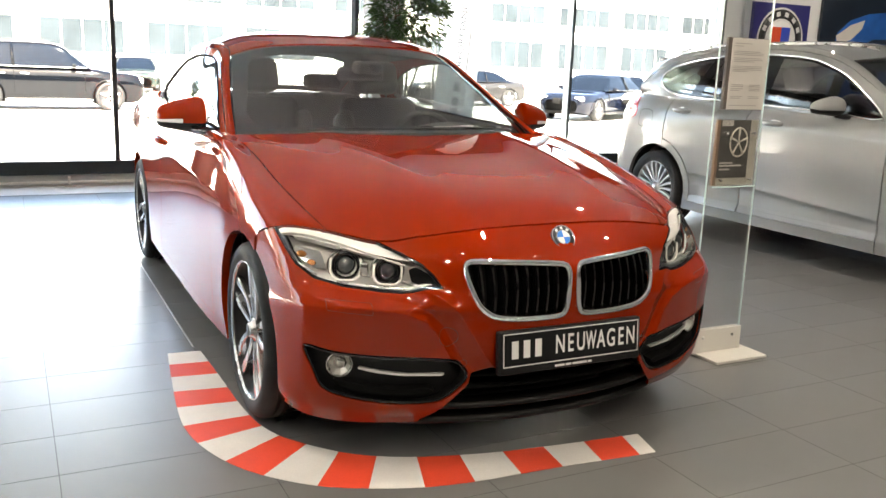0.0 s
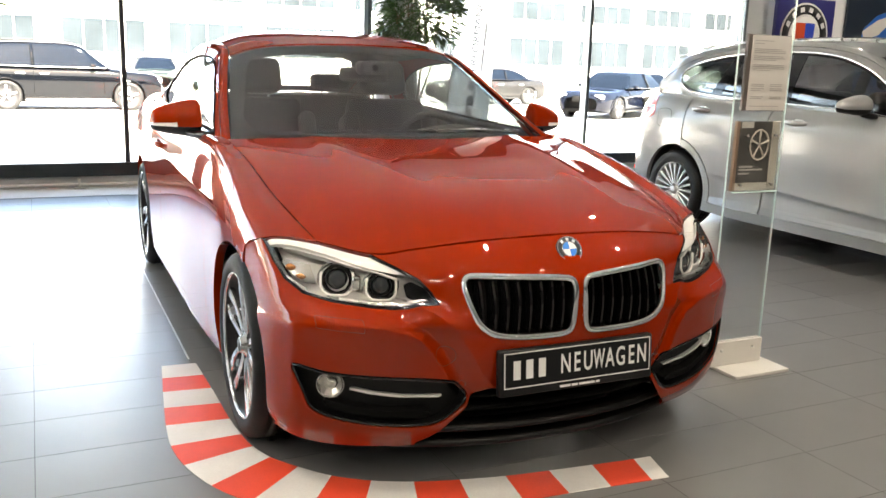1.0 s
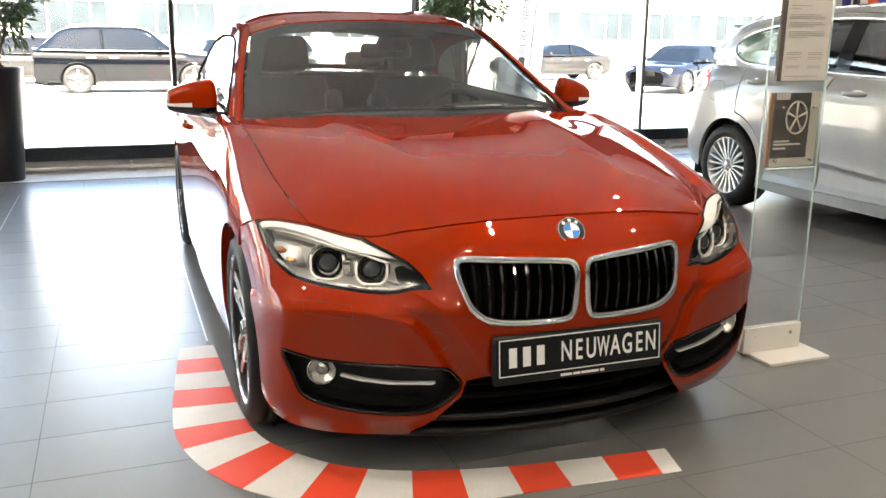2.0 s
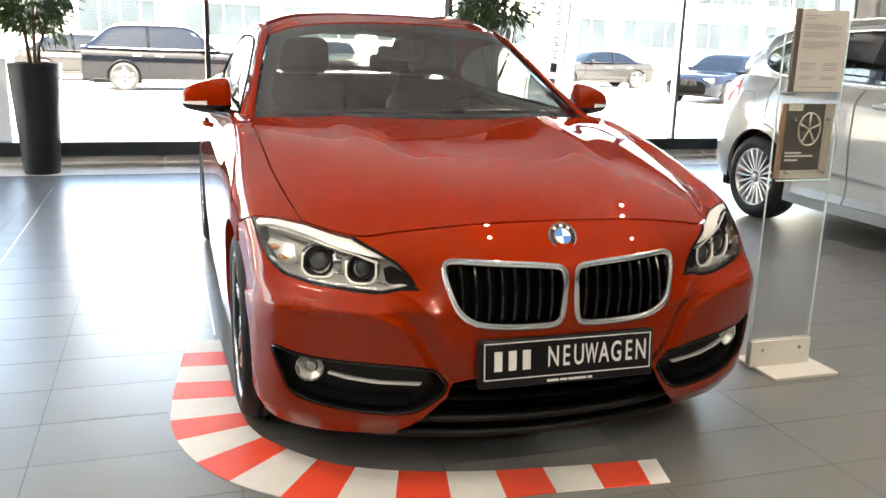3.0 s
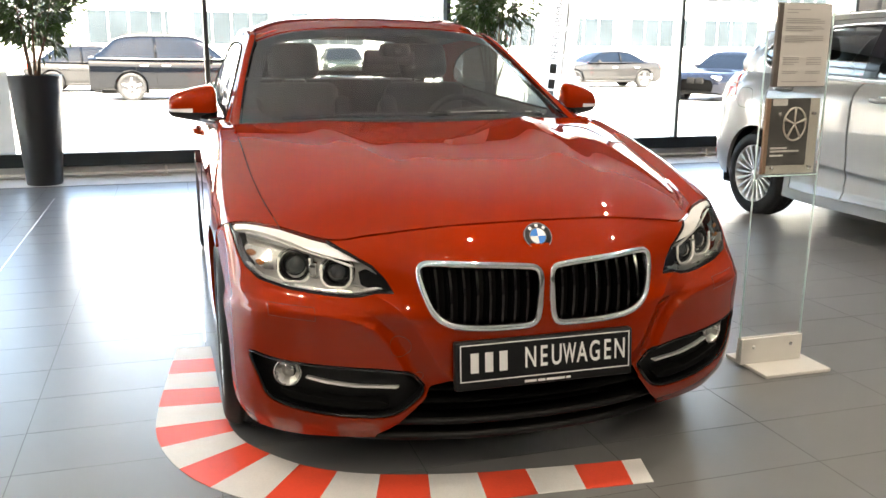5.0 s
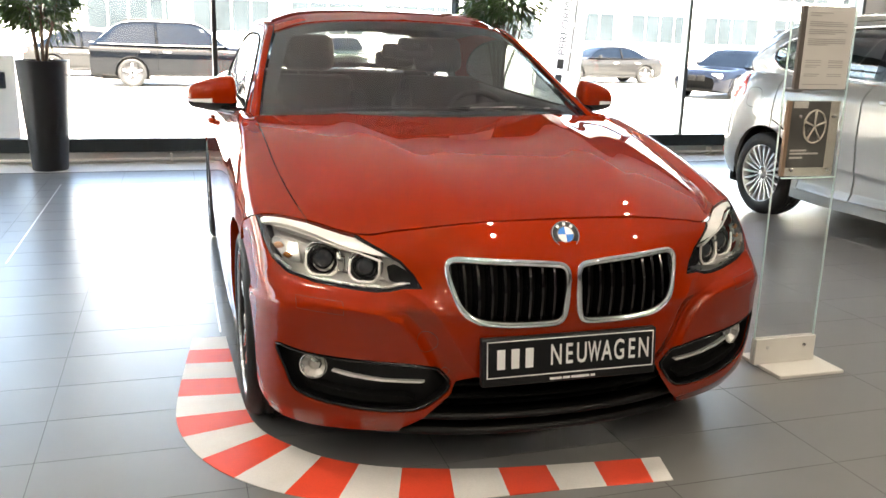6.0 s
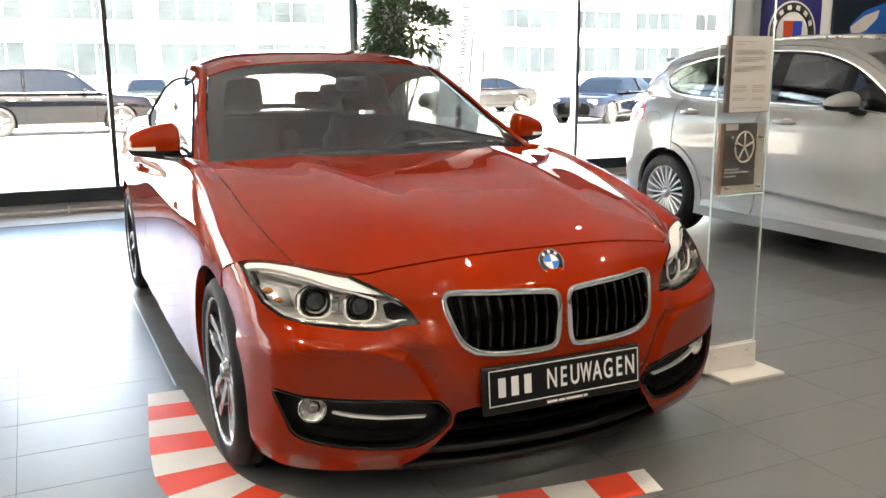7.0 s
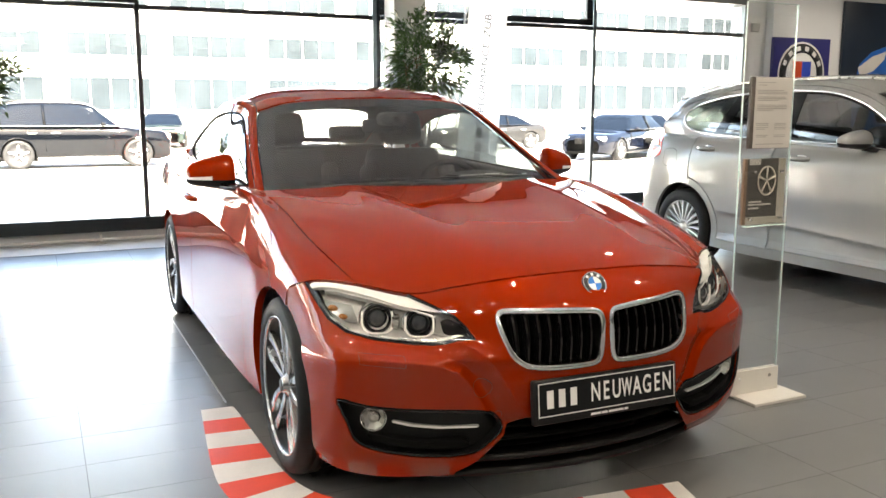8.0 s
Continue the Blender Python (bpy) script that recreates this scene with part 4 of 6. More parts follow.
flank.append(rib(3.9, [0.70, 0.77, 0.835, 0.865, 0.872, 0.868, 0.86, 0.84], [1.01, 1.0, 0.93, 0.82, 0.68, 0.50, 0.34, 0.22]))
flank.append(rib(4.25, [0.62, 0.70, 0.77, 0.81, 0.82, 0.82, 0.81, 0.78], [1.01, 1.0, 0.93, 0.82, 0.68, 0.50, 0.34, 0.24]))
flank.append(rib(4.42, [0.50, 0.58, 0.65, 0.69, 0.70, 0.70, 0.69, 0.66], [1.0, 0.985, 0.93, 0.82, 0.68, 0.50, 0.36, 0.26]))
flank = [[(x * (0.985 + 0.022 * min(1, max(0, (y - 0.7) / 0.9))), y, z) for x, y, z in row] for row in flank]


def shoulder_fold(P):
    """A sharp character line along the wings and doors, rising towards the tail."""
    d = P[:, 2] - (0.745 + 0.030 * (P[:, 1] - 1.0))
    soft = np.sqrt(d * d + 0.006 ** 2)
    out = P.copy()
    out[:, 0] += 0.0075 * np.exp(-soft / np.where(d > 0, 0.035, 0.060)) * np.clip((P[:, 1] - 1.05) / 0.5, 0, 1) * np.clip((4.2 - P[:, 1]) / 0.4, 0, 1)
    return out


flank_skin = Skin(flank, shoulder_fold)

AXLE_F, AXLE_R, HUB_Z = 0.752, 3.442, 0.317


def arch(y, r=0.352):
    return [(y + r * math.cos(a), HUB_Z + 0.004 + r * math.sin(a)) for a in np.linspace(-0.25, math.pi + 0.25, 45)] + [(y - 0.97 * r, -0.1), (y + 0.97 * r, -0.1)]


KIDNEY = outline([(0.021, 0.64), (0.034, 0.668), (0.075, 0.676), (0.20, 0.684), (0.325, 0.687), (0.357, 0.679), (0.367, 0.652), (0.356, 0.60), (0.334, 0.548), (0.288, 0.513), (0.21, 0.500), (0.10, 0.497), (0.048, 0.502), (0.029, 0.525), (0.022, 0.58)], 5)
HEADLAMP = np.concatenate([outline([(0.425, 0.597), (0.445, 0.634), (0.476, 0.668), (0.53, 0.698)], 1), np.array([(0.578, 0.722), (0.62, 0.80), (0.86, 0.80), (0.838, 0.722), (0.829, 0.685), (0.812, 0.643), (0.774, 0.611), (0.70, 0.592), (0.60, 0.582), (0.545, 0.580), (0.51, 0.583), (0.475, 0.594)])])
INTAKE = outline([(0.812, 0.413), (0.73, 0.400), (0.60, 0.390), (0.45, 0.385), (0.388, 0.378), (0.352, 0.345), (0.342, 0.315), (0.385, 0.262), (0.425, 0.235), (0.48, 0.226), (0.58, 0.228), (0.70, 0.246), (0.765, 0.276), (0.79, 0.335)], 3)
MOUTH = [(-0.1, 0.352), (0.27, 0.350), (0.318, 0.325), (0.338, 0.285), (0.40, 0.212), (0.455, 0.164), (0.48, 0.05), (-0.1, 0.05)]


KIDNEY = KIDNEY - np.array([0.0105, 0])
HEADLAMP = HEADLAMP - np.array([0.012, 0])
INTAKE = INTAKE - np.array([0.011, 0])


def grown(poly, d):
    """An outline moved outwards by d."""
    p = np.array(poly, float)
    t = np.roll(p, -1, 0) - np.roll(p, 1, 0)
    t /= np.maximum(np.linalg.norm(t, axis=1), 1e-9)[:, None]
    n = np.stack([t[:, 1], -t[:, 0]], 1)
    area2 = np.sum(p[:, 0] * np.roll(p[:, 1], -1) - np.roll(p[:, 0], -1) * p[:, 1])
    return p + n * d * (1 if area2 > 0 else -1)


def moved(poly, d=-0.012):
    return np.array(poly, float) + np.array([d, 0])


bumper = part("front_bumper", cut_skin(nose_skin, 230, 300, [(FRONTAL, KIDNEY, False), (FRONTAL, HEADLAMP, False), (FRONTAL, INTAKE, False), (FRONTAL, MOUTH, False), (SIDEWAYS, arch(AXLE_F), False)], flange=0.012), paint, coupe)
part("bonnet", cut_skin(hood_skin, 90, 140, u=(0.02, 4.99), v=(0, 4.985), flange=0.02), paint, coupe, "long smooth orange-red bonnet")
part("front_wing", cut_skin(flank_skin, 70, 150, [(SIDEWAYS, arch(AXLE_F), False)], u=(0.0, 4.495), v=(0.01, 7), flange=0.03, centre=False, mirror=False), paint, coupe)
part("front_wing", cut_skin(flank_skin, 70, 150, [(SIDEWAYS, arch(AXLE_F), False)], u=(0.0, 4.495), v=(0.01, 7), flange=0.03, centre=False, mirror=False, flip=True), paint, coupe)
for f in (False, True):
    part("door", cut_skin(flank_skin, 40, 150, u=(4.505, 7.41), v=(0.01, 6.635), flange=0.03, centre=False, mirror=False, flip=f), paint, coupe)
    part("sill", cut_skin(flank_skin, 40, 8, u=(4.505, 7.41), v=(6.645, 7), flange=0.03, centre=False, mirror=False, flip=f), paint, coupe)
    part("rear_wing", cut_skin(flank_skin, 70, 150, [(SIDEWAYS, arch(AXLE_R), False)], u=(7.418, 12), v=(0.01, 7), flange=0.03, centre=False, mirror=False, flip=f), paint, coupe)
    # black sheet behind the door joints stands in for their shade
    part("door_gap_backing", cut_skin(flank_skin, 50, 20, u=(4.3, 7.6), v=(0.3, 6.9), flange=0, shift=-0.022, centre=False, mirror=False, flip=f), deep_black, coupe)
    # inner arches
    for y in (AXLE_F, AXLE_R):
        s = -1 if f else 1
        a = np.linspace(-0.02 * math.pi, 1.02 * math.pi, 30)
        P = np.array([[(s * x, y + 0.358 * math.cos(t), HUB_Z + 0.358 * math.sin(t)) for x in (0.50, 0.80)] for t in a])
        part("arch_liner", grid_mesh(P), satin_black, coupe)
        # flat black sheet stands in for the dark inside of the arch
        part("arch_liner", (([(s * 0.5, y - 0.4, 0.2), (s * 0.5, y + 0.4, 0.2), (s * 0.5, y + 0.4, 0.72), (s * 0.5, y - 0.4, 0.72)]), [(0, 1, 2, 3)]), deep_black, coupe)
# tail and boot lid
rear = np.array(flank[-1])
P = np.array([[(x * s, y + 0.03 * (1 - (s * s)), z) for x, y, z in rear] for s in np.linspace(-1, 1, 17)])
part("rear_bumper", grid_mesh(P), paint, coupe)
top = [np.array(flank[k][0]) for k in (10, 11, 12)]
P = np.array([[(p[0] * s, p[1], p[2] + 0.035 * (1 - s * s)) for s in np.linspace(-1, 1, 17)] for p in top])
part("boot_lid", grid_mesh(P), paint, coupe)

# greenhouse
border_black = mat("black_glass_print", (0.012, 0.012, 0.012), 0.9, spec=0.05)
splitter_black = mat("black_splitter_plastic", (0.004, 0.004, 0.004), 0.4, spec=0.2, vary=0.1)
ws = []
ws.append(rib([1.24, 1.27, 1.36, 1.485], [0, 0.30, 0.56, 0.722], [0.958, 0.956, 0.950, 0.938]))
ws.append(rib([1.52, 1.55, 1.63, 1.745], [0, 0.285, 0.525, 0.678], [1.118, 1.113, 1.096, 1.070]))
ws.append(rib([1.81, 1.84, 1.91, 2.01], [0, 0.265, 0.485, 0.624], [1.266, 1.260, 1.243, 1.203]))
ws.append(rib([1.985, 2.015, 2.075, 2.162], [0, 0.255, 0.463, 0.593], [1.341, 1.335, 1.315, 1.273]))
ws_skin = Skin(ws)
glass = part("windscreen", cut_skin(ws_skin, 40, 40, flange=0), wind_glass, coupe, "tinted clear windscreen")
glass.visible_shadow = False
BORDER = np.array([(-0.7, 0.972), (0.60, 0.972), (0.640, 0.995), (0.650, 1.03), (0.555, 1.235), (0.53, 1.262), (0.43, 1.285), (0.2, 1.305), (-0.7, 1.308)])
part("windscreen_border", cut_skin(ws_skin, 50, 60, [(FRONTAL, BORDER, False)], flange=0, shift=-0.006), border_black, coupe, "black printed windscreen border")

roof = []
roof.append(rib([1.993, 2.023, 2.083, 2.170], [0, 0.255, 0.463, 0.595], [1.346, 1.340, 1.320, 1.279]))
roof.append(rib([2.20, 2.215, 2.25, 2.31], [0, 0.25, 0.46, 0.594], [1.388, 1.382, 1.361, 1.317]))
roof.append(rib([2.45, 2.455, 2.47, 2.50], [0, 0.25, 0.46, 0.598], [1.410, 1.404, 1.384, 1.337]))
roof.append(rib(2.85, [0, 0.25, 0.46, 0.592], [1.410, 1.403, 1.379, 1.325]))
roof.append(rib([3.27, 3.26, 3.23, 3.20], [0, 0.25, 0.44, 0.57], [1.370, 1.363, 1.341, 1.288]))
part("roof", cut_skin(Skin(roof), 50, 40, flange=0.015), paint, coupe)
part("headliner", cut_skin(Skin(roof), 30, 20, flange=0.0, shift=-0.022), headliner, coupe)

rail = []
rail.append(rib([1.462, 1.455, 1.45], [0.728, 0.748, 0.770], [0.936, 0.944, 0.936]))
rail.append(rib([1.745, 1.755, 1.765], [0.684, 0.705, 0.718], [1.074, 1.079, 1.070]))
rail.append(rib([2.01, 2.02, 2.03], [0.630, 0.654, 0.668], [1.207, 1.211, 1.200]))
rail.append(rib([2.238, 2.245, 2.25], [0.586, 0.612, 0.630], [1.308, 1.309, 1.293]))
rail.append(rib(2.50, [0.604, 0.632, 0.648], [1.337, 1.331, 1.312]))
rail.append(rib(2.85, [0.598, 0.628, 0.645], [1.325, 1.317, 1.297]))
rail.append(rib(3.2, [0.576, 0.608, 0.628], [1.288, 1.278, 1.255]))
rail.append(rib(3.55, [0.56, 0.62, 0.66], [1.19, 1.16, 1.12]))
rail.append(rib(3.92, [0.56, 0.64, 0.71], [1.04, 1.03, 1.00]))
rail_skin = Skin(rail)
for f in (False, True):
    part("windscreen_seal", cut_skin(rail_skin, 40, 6, flange=0.004, u=(0, 3.2), v=(0, 0.16), centre=False, mirror=False, flip=f), border_black, coupe)
    part("pillar", cut_skin(rail_skin, 40, 10, flange=0.02, u=(0, 3.2), v=(0.17, 2), centre=False, mirror=False, flip=f), paint, coupe)
    part("roof_side", cut_skin(rail_skin, 50, 10, flange=0.02, u=(3.2, 8), centre=False, mirror=False, flip=f), paint, coupe)
    part("pillar_lining", cut_skin(rail_skin, 40, 6, flange=0, shift=-0.016, u=(0.3, 8), v=(0.1, 1.9), centre=False, mirror=False, flip=f), headliner, coupe)

side = []
for k, (y, zb, ab) in enumerate([(1.47, 0.937, 0.764), (1.765, 0.946, 0.765), (2.03, 0.952, 0.768), (2.25, 0.957, 0.772), (2.5, 0.964, 0.775), (2.85, 0.982, 0.776), (3.2, 0.995, 0.765), (3.5, 1.003, 0.745)]):
    t = np.array(rail[k][2])
    b = np.array((ab, y, zb))
    side.append([tuple(b + (t - b) * s + np.array((0.018 * math.sin(math.pi * s), 0, 0))) for s in (0, 0.35, 0.7, 0.985)])
side_skin = Skin(side)
DAYLIGHT = outline([(1.58, 0.962), (2.0, 0.968), (2.6, 0.985), (3.0, 1.0), (3.22, 1.03), (3.28, 1.075), (3.1, 1.17), (2.85, 1.235), (2.5, 1.268), (2.25, 1.255), (2.05, 1.185), (1.8, 1.065), (1.62, 0.985)], 3)
for f in (False, True):
    g = part("side_window", cut_skin(side_skin, 60, 20, [(SIDEWAYS, DAYLIGHT, True)], flange=0, centre=False, mirror=False, flip=f), side_glass, coupe, "glossy side window")
    g.visible_shadow = False
    part("side_frame", cut_skin(side_skin, 60, 24, [(SIDEWAYS, DAYLIGHT, False)], flange=0, shift=0.002, centre=False, mirror=False, flip=f), paint, coupe)
    s = -1 if f else 1
    pts = [(s * (0.776 + 0.004 * min(1, k / 4)), 1.50 + 0.165 * k, 0.944 + 0.0052 * k) for k in range(12)]
    part("belt_trim", tube(pts, 0.006, 6, squash=1.4), gloss_black, coupe)
    edge = [(s * (p[0] + 0.004), p[1], p[2]) for p in ring_tube(side_skin, DAYLIGHT, SIDEWAYS, 0, (0, 0, 0))]
    part("window_seal", tube(edge, 0.0048, 6, closed=True), border_black, coupe)
    handle = part("door_handle", tube([(s * 0.868, 2.52, 0.815), (s * 0.890, 2.56, 0.818), (s * 0.893, 2.64, 0.820), (s * 0.890, 2.72, 0.821), (s * 0.868, 2.76, 0.820)], [0.011, 0.013, 0.014, 0.013, 0.011], 8, squash=1.2), paint, coupe)

back = []
back.append(rib([3.275, 3.265, 3.235, 3.21], [0, 0.25, 0.44, 0.565], [1.366, 1.359, 1.337, 1.284]))
back.append(rib([3.58, 3.575, 3.56, 3.54], [0, 0.25, 0.44, 0.555], [1.245, 1.238, 1.215, 1.18]))
back.append(rib([3.93, 3.925, 3.92, 3.91], [0, 0.25, 0.43, 0.555], [1.06, 1.055, 1.045, 1.03]))
g = part("rear_window", cut_skin(Skin(back), 24, 30, flange=0), clear("rear_car_glass", (0.75, 0.80, 0.78), 0.03, 0.5), coupe, "clear rear window")
g.visible_shadow = False
RIM = np.array([(-0.7, 1.10), (0.46, 1.09), (0.485, 1.13), (0.475, 1.21), (0.44, 1.262), (0.36, 1.284), (0.2, 1.296), (-0.7, 1.30)])
part("rear_window_border", cut_skin(Skin(back), 40, 40, [(FRONTAL, RIM, False)], flange=0, shift=-0.006), border_black, coupe, "black printed rear window border")
P = np.array([[(s * w, y, z) for s in np.linspace(-1, 1, 9)] for w, y, z in ((0.56, 3.91, 1.028), (0.70, 3.92, 1.012))])
part("rear_shelf", grid_mesh(P), paint, coupe)

# tops of the door linings
for s in (-1, 1):
    P = np.array([[(s * 0.655, y, z - 0.05), (s * 0.675, y, z + 0.006), (s * (a - 0.012), y, z + 0.014), (s * (a - 0.004), y, z + 0.008)] for y, z, a in ((1.50, 0.938, 0.764), (1.8, 0.946, 0.766), (2.2, 0.955, 0.771), (2.6, 0.968, 0.775), (3.0, 0.988, 0.772), (3.4, 1.0, 0.752))])
    part("door_top_lining", grid_mesh(P), dash_plastic, coupe)

# cowl, wipers
P = np.array([[(s * w, y - 0.12 * (1 - s * s) * 1.6 + 0.0, z) for s in np.linspace(-1, 1, 25)] for w, y, z in ((0.75, 1.40, 0.915), (0.74, 1.47, 0.925), (0.73, 1.50, 0.935))])
part("cowl", grid_mesh(P), satin_black, coupe, "black plastic wiper cowl")
for pts, name in (([(-0.56, 1.405, 0.965), (-0.25, 1.33, 0.985), (0.10, 1.295, 0.985)], "wiper"), ([(0.02, 1.30, 0.982), (0.30, 1.325, 0.985), (0.56, 1.405, 0.972)], "wiper")):
    w = part(name, tube(pts, 0.0085, 7, squash=0.8), satin_black, coupe)
    part("wiper_blade", tube([(x, y + 0.012, z + 0.008) for x, y, z in pts], 0.004, 6), satin_metal if pts[0][0] > 0 else satin_black, w)

# double grille
for s in (-1, 1):
    ring = [(s * p[0], p[1], p[2]) for p in ring_tube(nose_skin, grown(KIDNEY, -0.006), FRONTAL, 0.01, (0, -0.004, 0))]
    grille = part("grille", tube(ring, 0.008, 8, closed=True, squash=1.2), chrome, coupe, "chrome-framed grille opening")
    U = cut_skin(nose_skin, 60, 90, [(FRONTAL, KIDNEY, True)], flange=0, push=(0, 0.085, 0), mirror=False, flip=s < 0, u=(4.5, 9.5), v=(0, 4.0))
    # grille depth is a black sheet, its shade put into the colour
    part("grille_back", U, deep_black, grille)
    for k in range(9):
        a = 0.052 + 0.036 * k
        zs = np.linspace(0.50, 0.69, 13)
        d = signed(np.array([(a, z) for z in zs]), KIDNEY)
        zs = zs[d < -0.004]
        if len(zs) < 3:
            continue
        pts = []
        for z in np.linspace(zs[0] - 0.004, zs[-1] + 0.004, 9):
            q = ring_tube(nose_skin, np.array([(a, z), (a + 1e-4, z), (a, z + 1e-4)]), FRONTAL, 0, (0, 0, 0), count=2)[0]
            t = (z - 0.5) / 0.19
            pts.append((q[1], z, 0.016 * math.sin(math.pi * min(max(t, 0), 1))))
        bm = bmesh.new()
        rings = []
        for y, z, bow in pts:
            rings.append([bm.verts.new((s * (a + dx), y + dy - bow * 0.5 + 0.012, z)) for dx, dy in ((-0.0035, 0.0), (0.0035, 0.0), (0.006, 0.045), (-0.001, 0.045))])
        for p, q in zip(rings, rings[1:]):
            for i in range(4):
                bm.faces.new((p[i], p[(i + 1) % 4], q[(i + 1) % 4], q[i]))
        bmesh.ops.recalc_face_normals(bm, faces=bm.faces)
        part("grille_slat", bm, gloss_black, grille, smooth=False)

# emblem
emblem = part("emblem", lathe([(0.0005, 0.004), (0.0405, 0.003), (0.0415, 0.0), (0.0415, -0.008)], 40), sign_black, coupe, "round bonnet emblem in black, blue and white")
emblem.matrix_local = pose(0.0, 0.078, 0.737, 55, 0, 0)
part("emblem_rim", lathe([(0.0385, 0.003), (0.0395, 0.0052), (0.041, 0.0052), (0.042, 0.002)], 40), chrome, emblem)
part("emblem_rim", lathe([(0.0235, 0.003), (0.024, 0.0048), (0.0252, 0.0048), (0.0258, 0.003)], 40), chrome, emblem)
for k in range(4):
    a0 = k * math.pi / 2
    pts = [(0, 0, 0.0045)] + [(0.0234 * math.cos(a0 + t), 0.0234 * math.sin(a0 + t), 0.0043) for t in np.linspace(0, math.pi / 2, 9)]
    part("emblem_quarter", (pts, [tuple(range(10))]), blue_enamel if k % 2 else white_enamel, emblem, smooth=False)
for k in range(3):
    a = math.pi * (0.5 + 0.22 * (1 - k))
    part("emblem_mark", box(-0.0045, 0.0045, -0.0045, 0.0045, 0.0036, 0.0045, 0, m=pose(0.032 * math.cos(a), 0.032 * math.sin(a), 0, 0, 0, math.degrees(a) - 90)), white_enamel, emblem, smooth=False)

# plate
plate = part("plate_holder", box(-0.268, 0.268, -0.016, 0.012, -0.075, 0.064, 0.006), satin_black, coupe, "black dealer plate with white lettering")
plate.matrix_local = pose(0, 0.001, 0.408, -5, 0, 0)
part("plate", box(-0.26, 0.26, -0.0195, -0.0162, -0.052, 0.060, 0.0015), plate_black, plate, smooth=False)
for x0, x1, z0, z1 in ((-0.256, 0.256, 0.0535, 0.0565), (-0.256, 0.256, -0.0485, -0.0455), (-0.256, -0.253, -0.0453, 0.0533), (0.253, 0.256, -0.0453, 0.0533)):
    part("plate_line", box(x0, x1, -0.0203, -0.0196, z0, z1, 0), plate_white, plate, smooth=False)
for k, c in enumerate("NEUWAGEN"):
    letters("plate_letter", c, 0.076, pose(-0.069 + 0.0392 * (k + 0.5), -0.0200, 0.004, 90) @ Matrix.Diagonal((0.50 if c == "W" else 0.64, 1.10, 1, 1)), plate_white, plate, 1.0, bold=0.0008)
for k in range(3):
    x = -0.226 + 0.042 * k
    part("plate_bar", box(x, x + 0.0235, -0.0203, -0.0196, -0.024, 0.032, 0), plate_white, plate, smooth=False)
for k, w in enumerate((0.036, 0.022, 0.056, 0.014)):
    x = -0.066 + (0, 0.040, 0.066, 0.126)[k]
    part("plate_small_bar", box(x, x + w, -0.0166, -0.0161, -0.0665, -0.0595, 0), plate_white, plate, smooth=False)
for x in (-0.17, 0.0, 0.17):
    part("plate_clip", box(x - 0.018, x + 0.018, -0.0206, -0.0163, 0.0568, 0.0605, 0.001), satin_black, plate, smooth=False)

# lower mouth: backing and bars in shade black, and splitter
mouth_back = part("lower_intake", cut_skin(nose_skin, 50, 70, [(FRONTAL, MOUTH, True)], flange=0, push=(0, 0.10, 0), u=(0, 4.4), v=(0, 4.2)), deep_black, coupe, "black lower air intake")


def across(z, half, out, thick, high, mat_, name, parent):
    P = []
    for x in np.linspace(-half, half, 41):
        y = 0.02 + 0.10 * (abs(x) / 0.5) ** 2.2 + out
        P.append([(x, y, z + high), (x, y - 0.010, z + high * 0.4), (x, y - 0.010, z - high * 0.4), (x, y, z - high), (x, y + thick, z - high), (x, y + thick, z + high), (x, y, z + high)])
    part(name, grid_mesh(np.array(P)), mat_, parent)


across(0.262, 0.36, 0.055, 0.05, 0.008, deep_black, "intake_bar", mouth_back)
across(0.306, 0.33, 0.045, 0.05, 0.007, deep_black, "intake_bar", mouth_back)
across(0.205, 0.43, 0.04, 0.06, 0.011, splitter_black, "splitter", coupe)
across(0.150, 0.52, 0.06, 0.16, 0.012, splitter_black, "splitter", coupe)
# joints of the towing-eye cover and of the lamp washers
groove = mat("shadow_joint", (0.10, 0.008, 0.002), 0.6)
t = np.linspace(0, 2 * math.pi, 37)[:-1]
cap = np.stack([0.402 + 0.029 * np.cos(t), 0.450 + 0.029 * np.sin(t)], 1)
part("towing_eye_joint", tube([(-p[0], p[1], p[2]) for p in ring_tube(nose_skin, cap, FRONTAL, 0, (0, 0.0002, 0), count=36)], 0.0011, 5, closed=True), groove, coupe)
for s in (-1, 1):
    flap = np.array([(0.625, 0.522), (0.745, 0.530), (0.745, 0.562), (0.625, 0.556)])
    part("washer_joint", tube([(s * p[0], p[1], p[2]) for p in ring_tube(nose_skin, flap, FRONTAL, 0, (0, 0.0002, 0), count=60)], 0.001, 5, closed=True), groove, coupe)
    cap = np.stack([0.350 + 0.0115 * np.cos(t), 0.362 + 0.0115 * np.sin(t)], 1)
    part("sensor_joint", tube([(s * p[0], p[1], p[2]) for p in ring_tube(nose_skin, cap, FRONTAL, 0, (0, 0.0002, 0), count=24)], 0.001, 5, closed=True), groove, coupe)

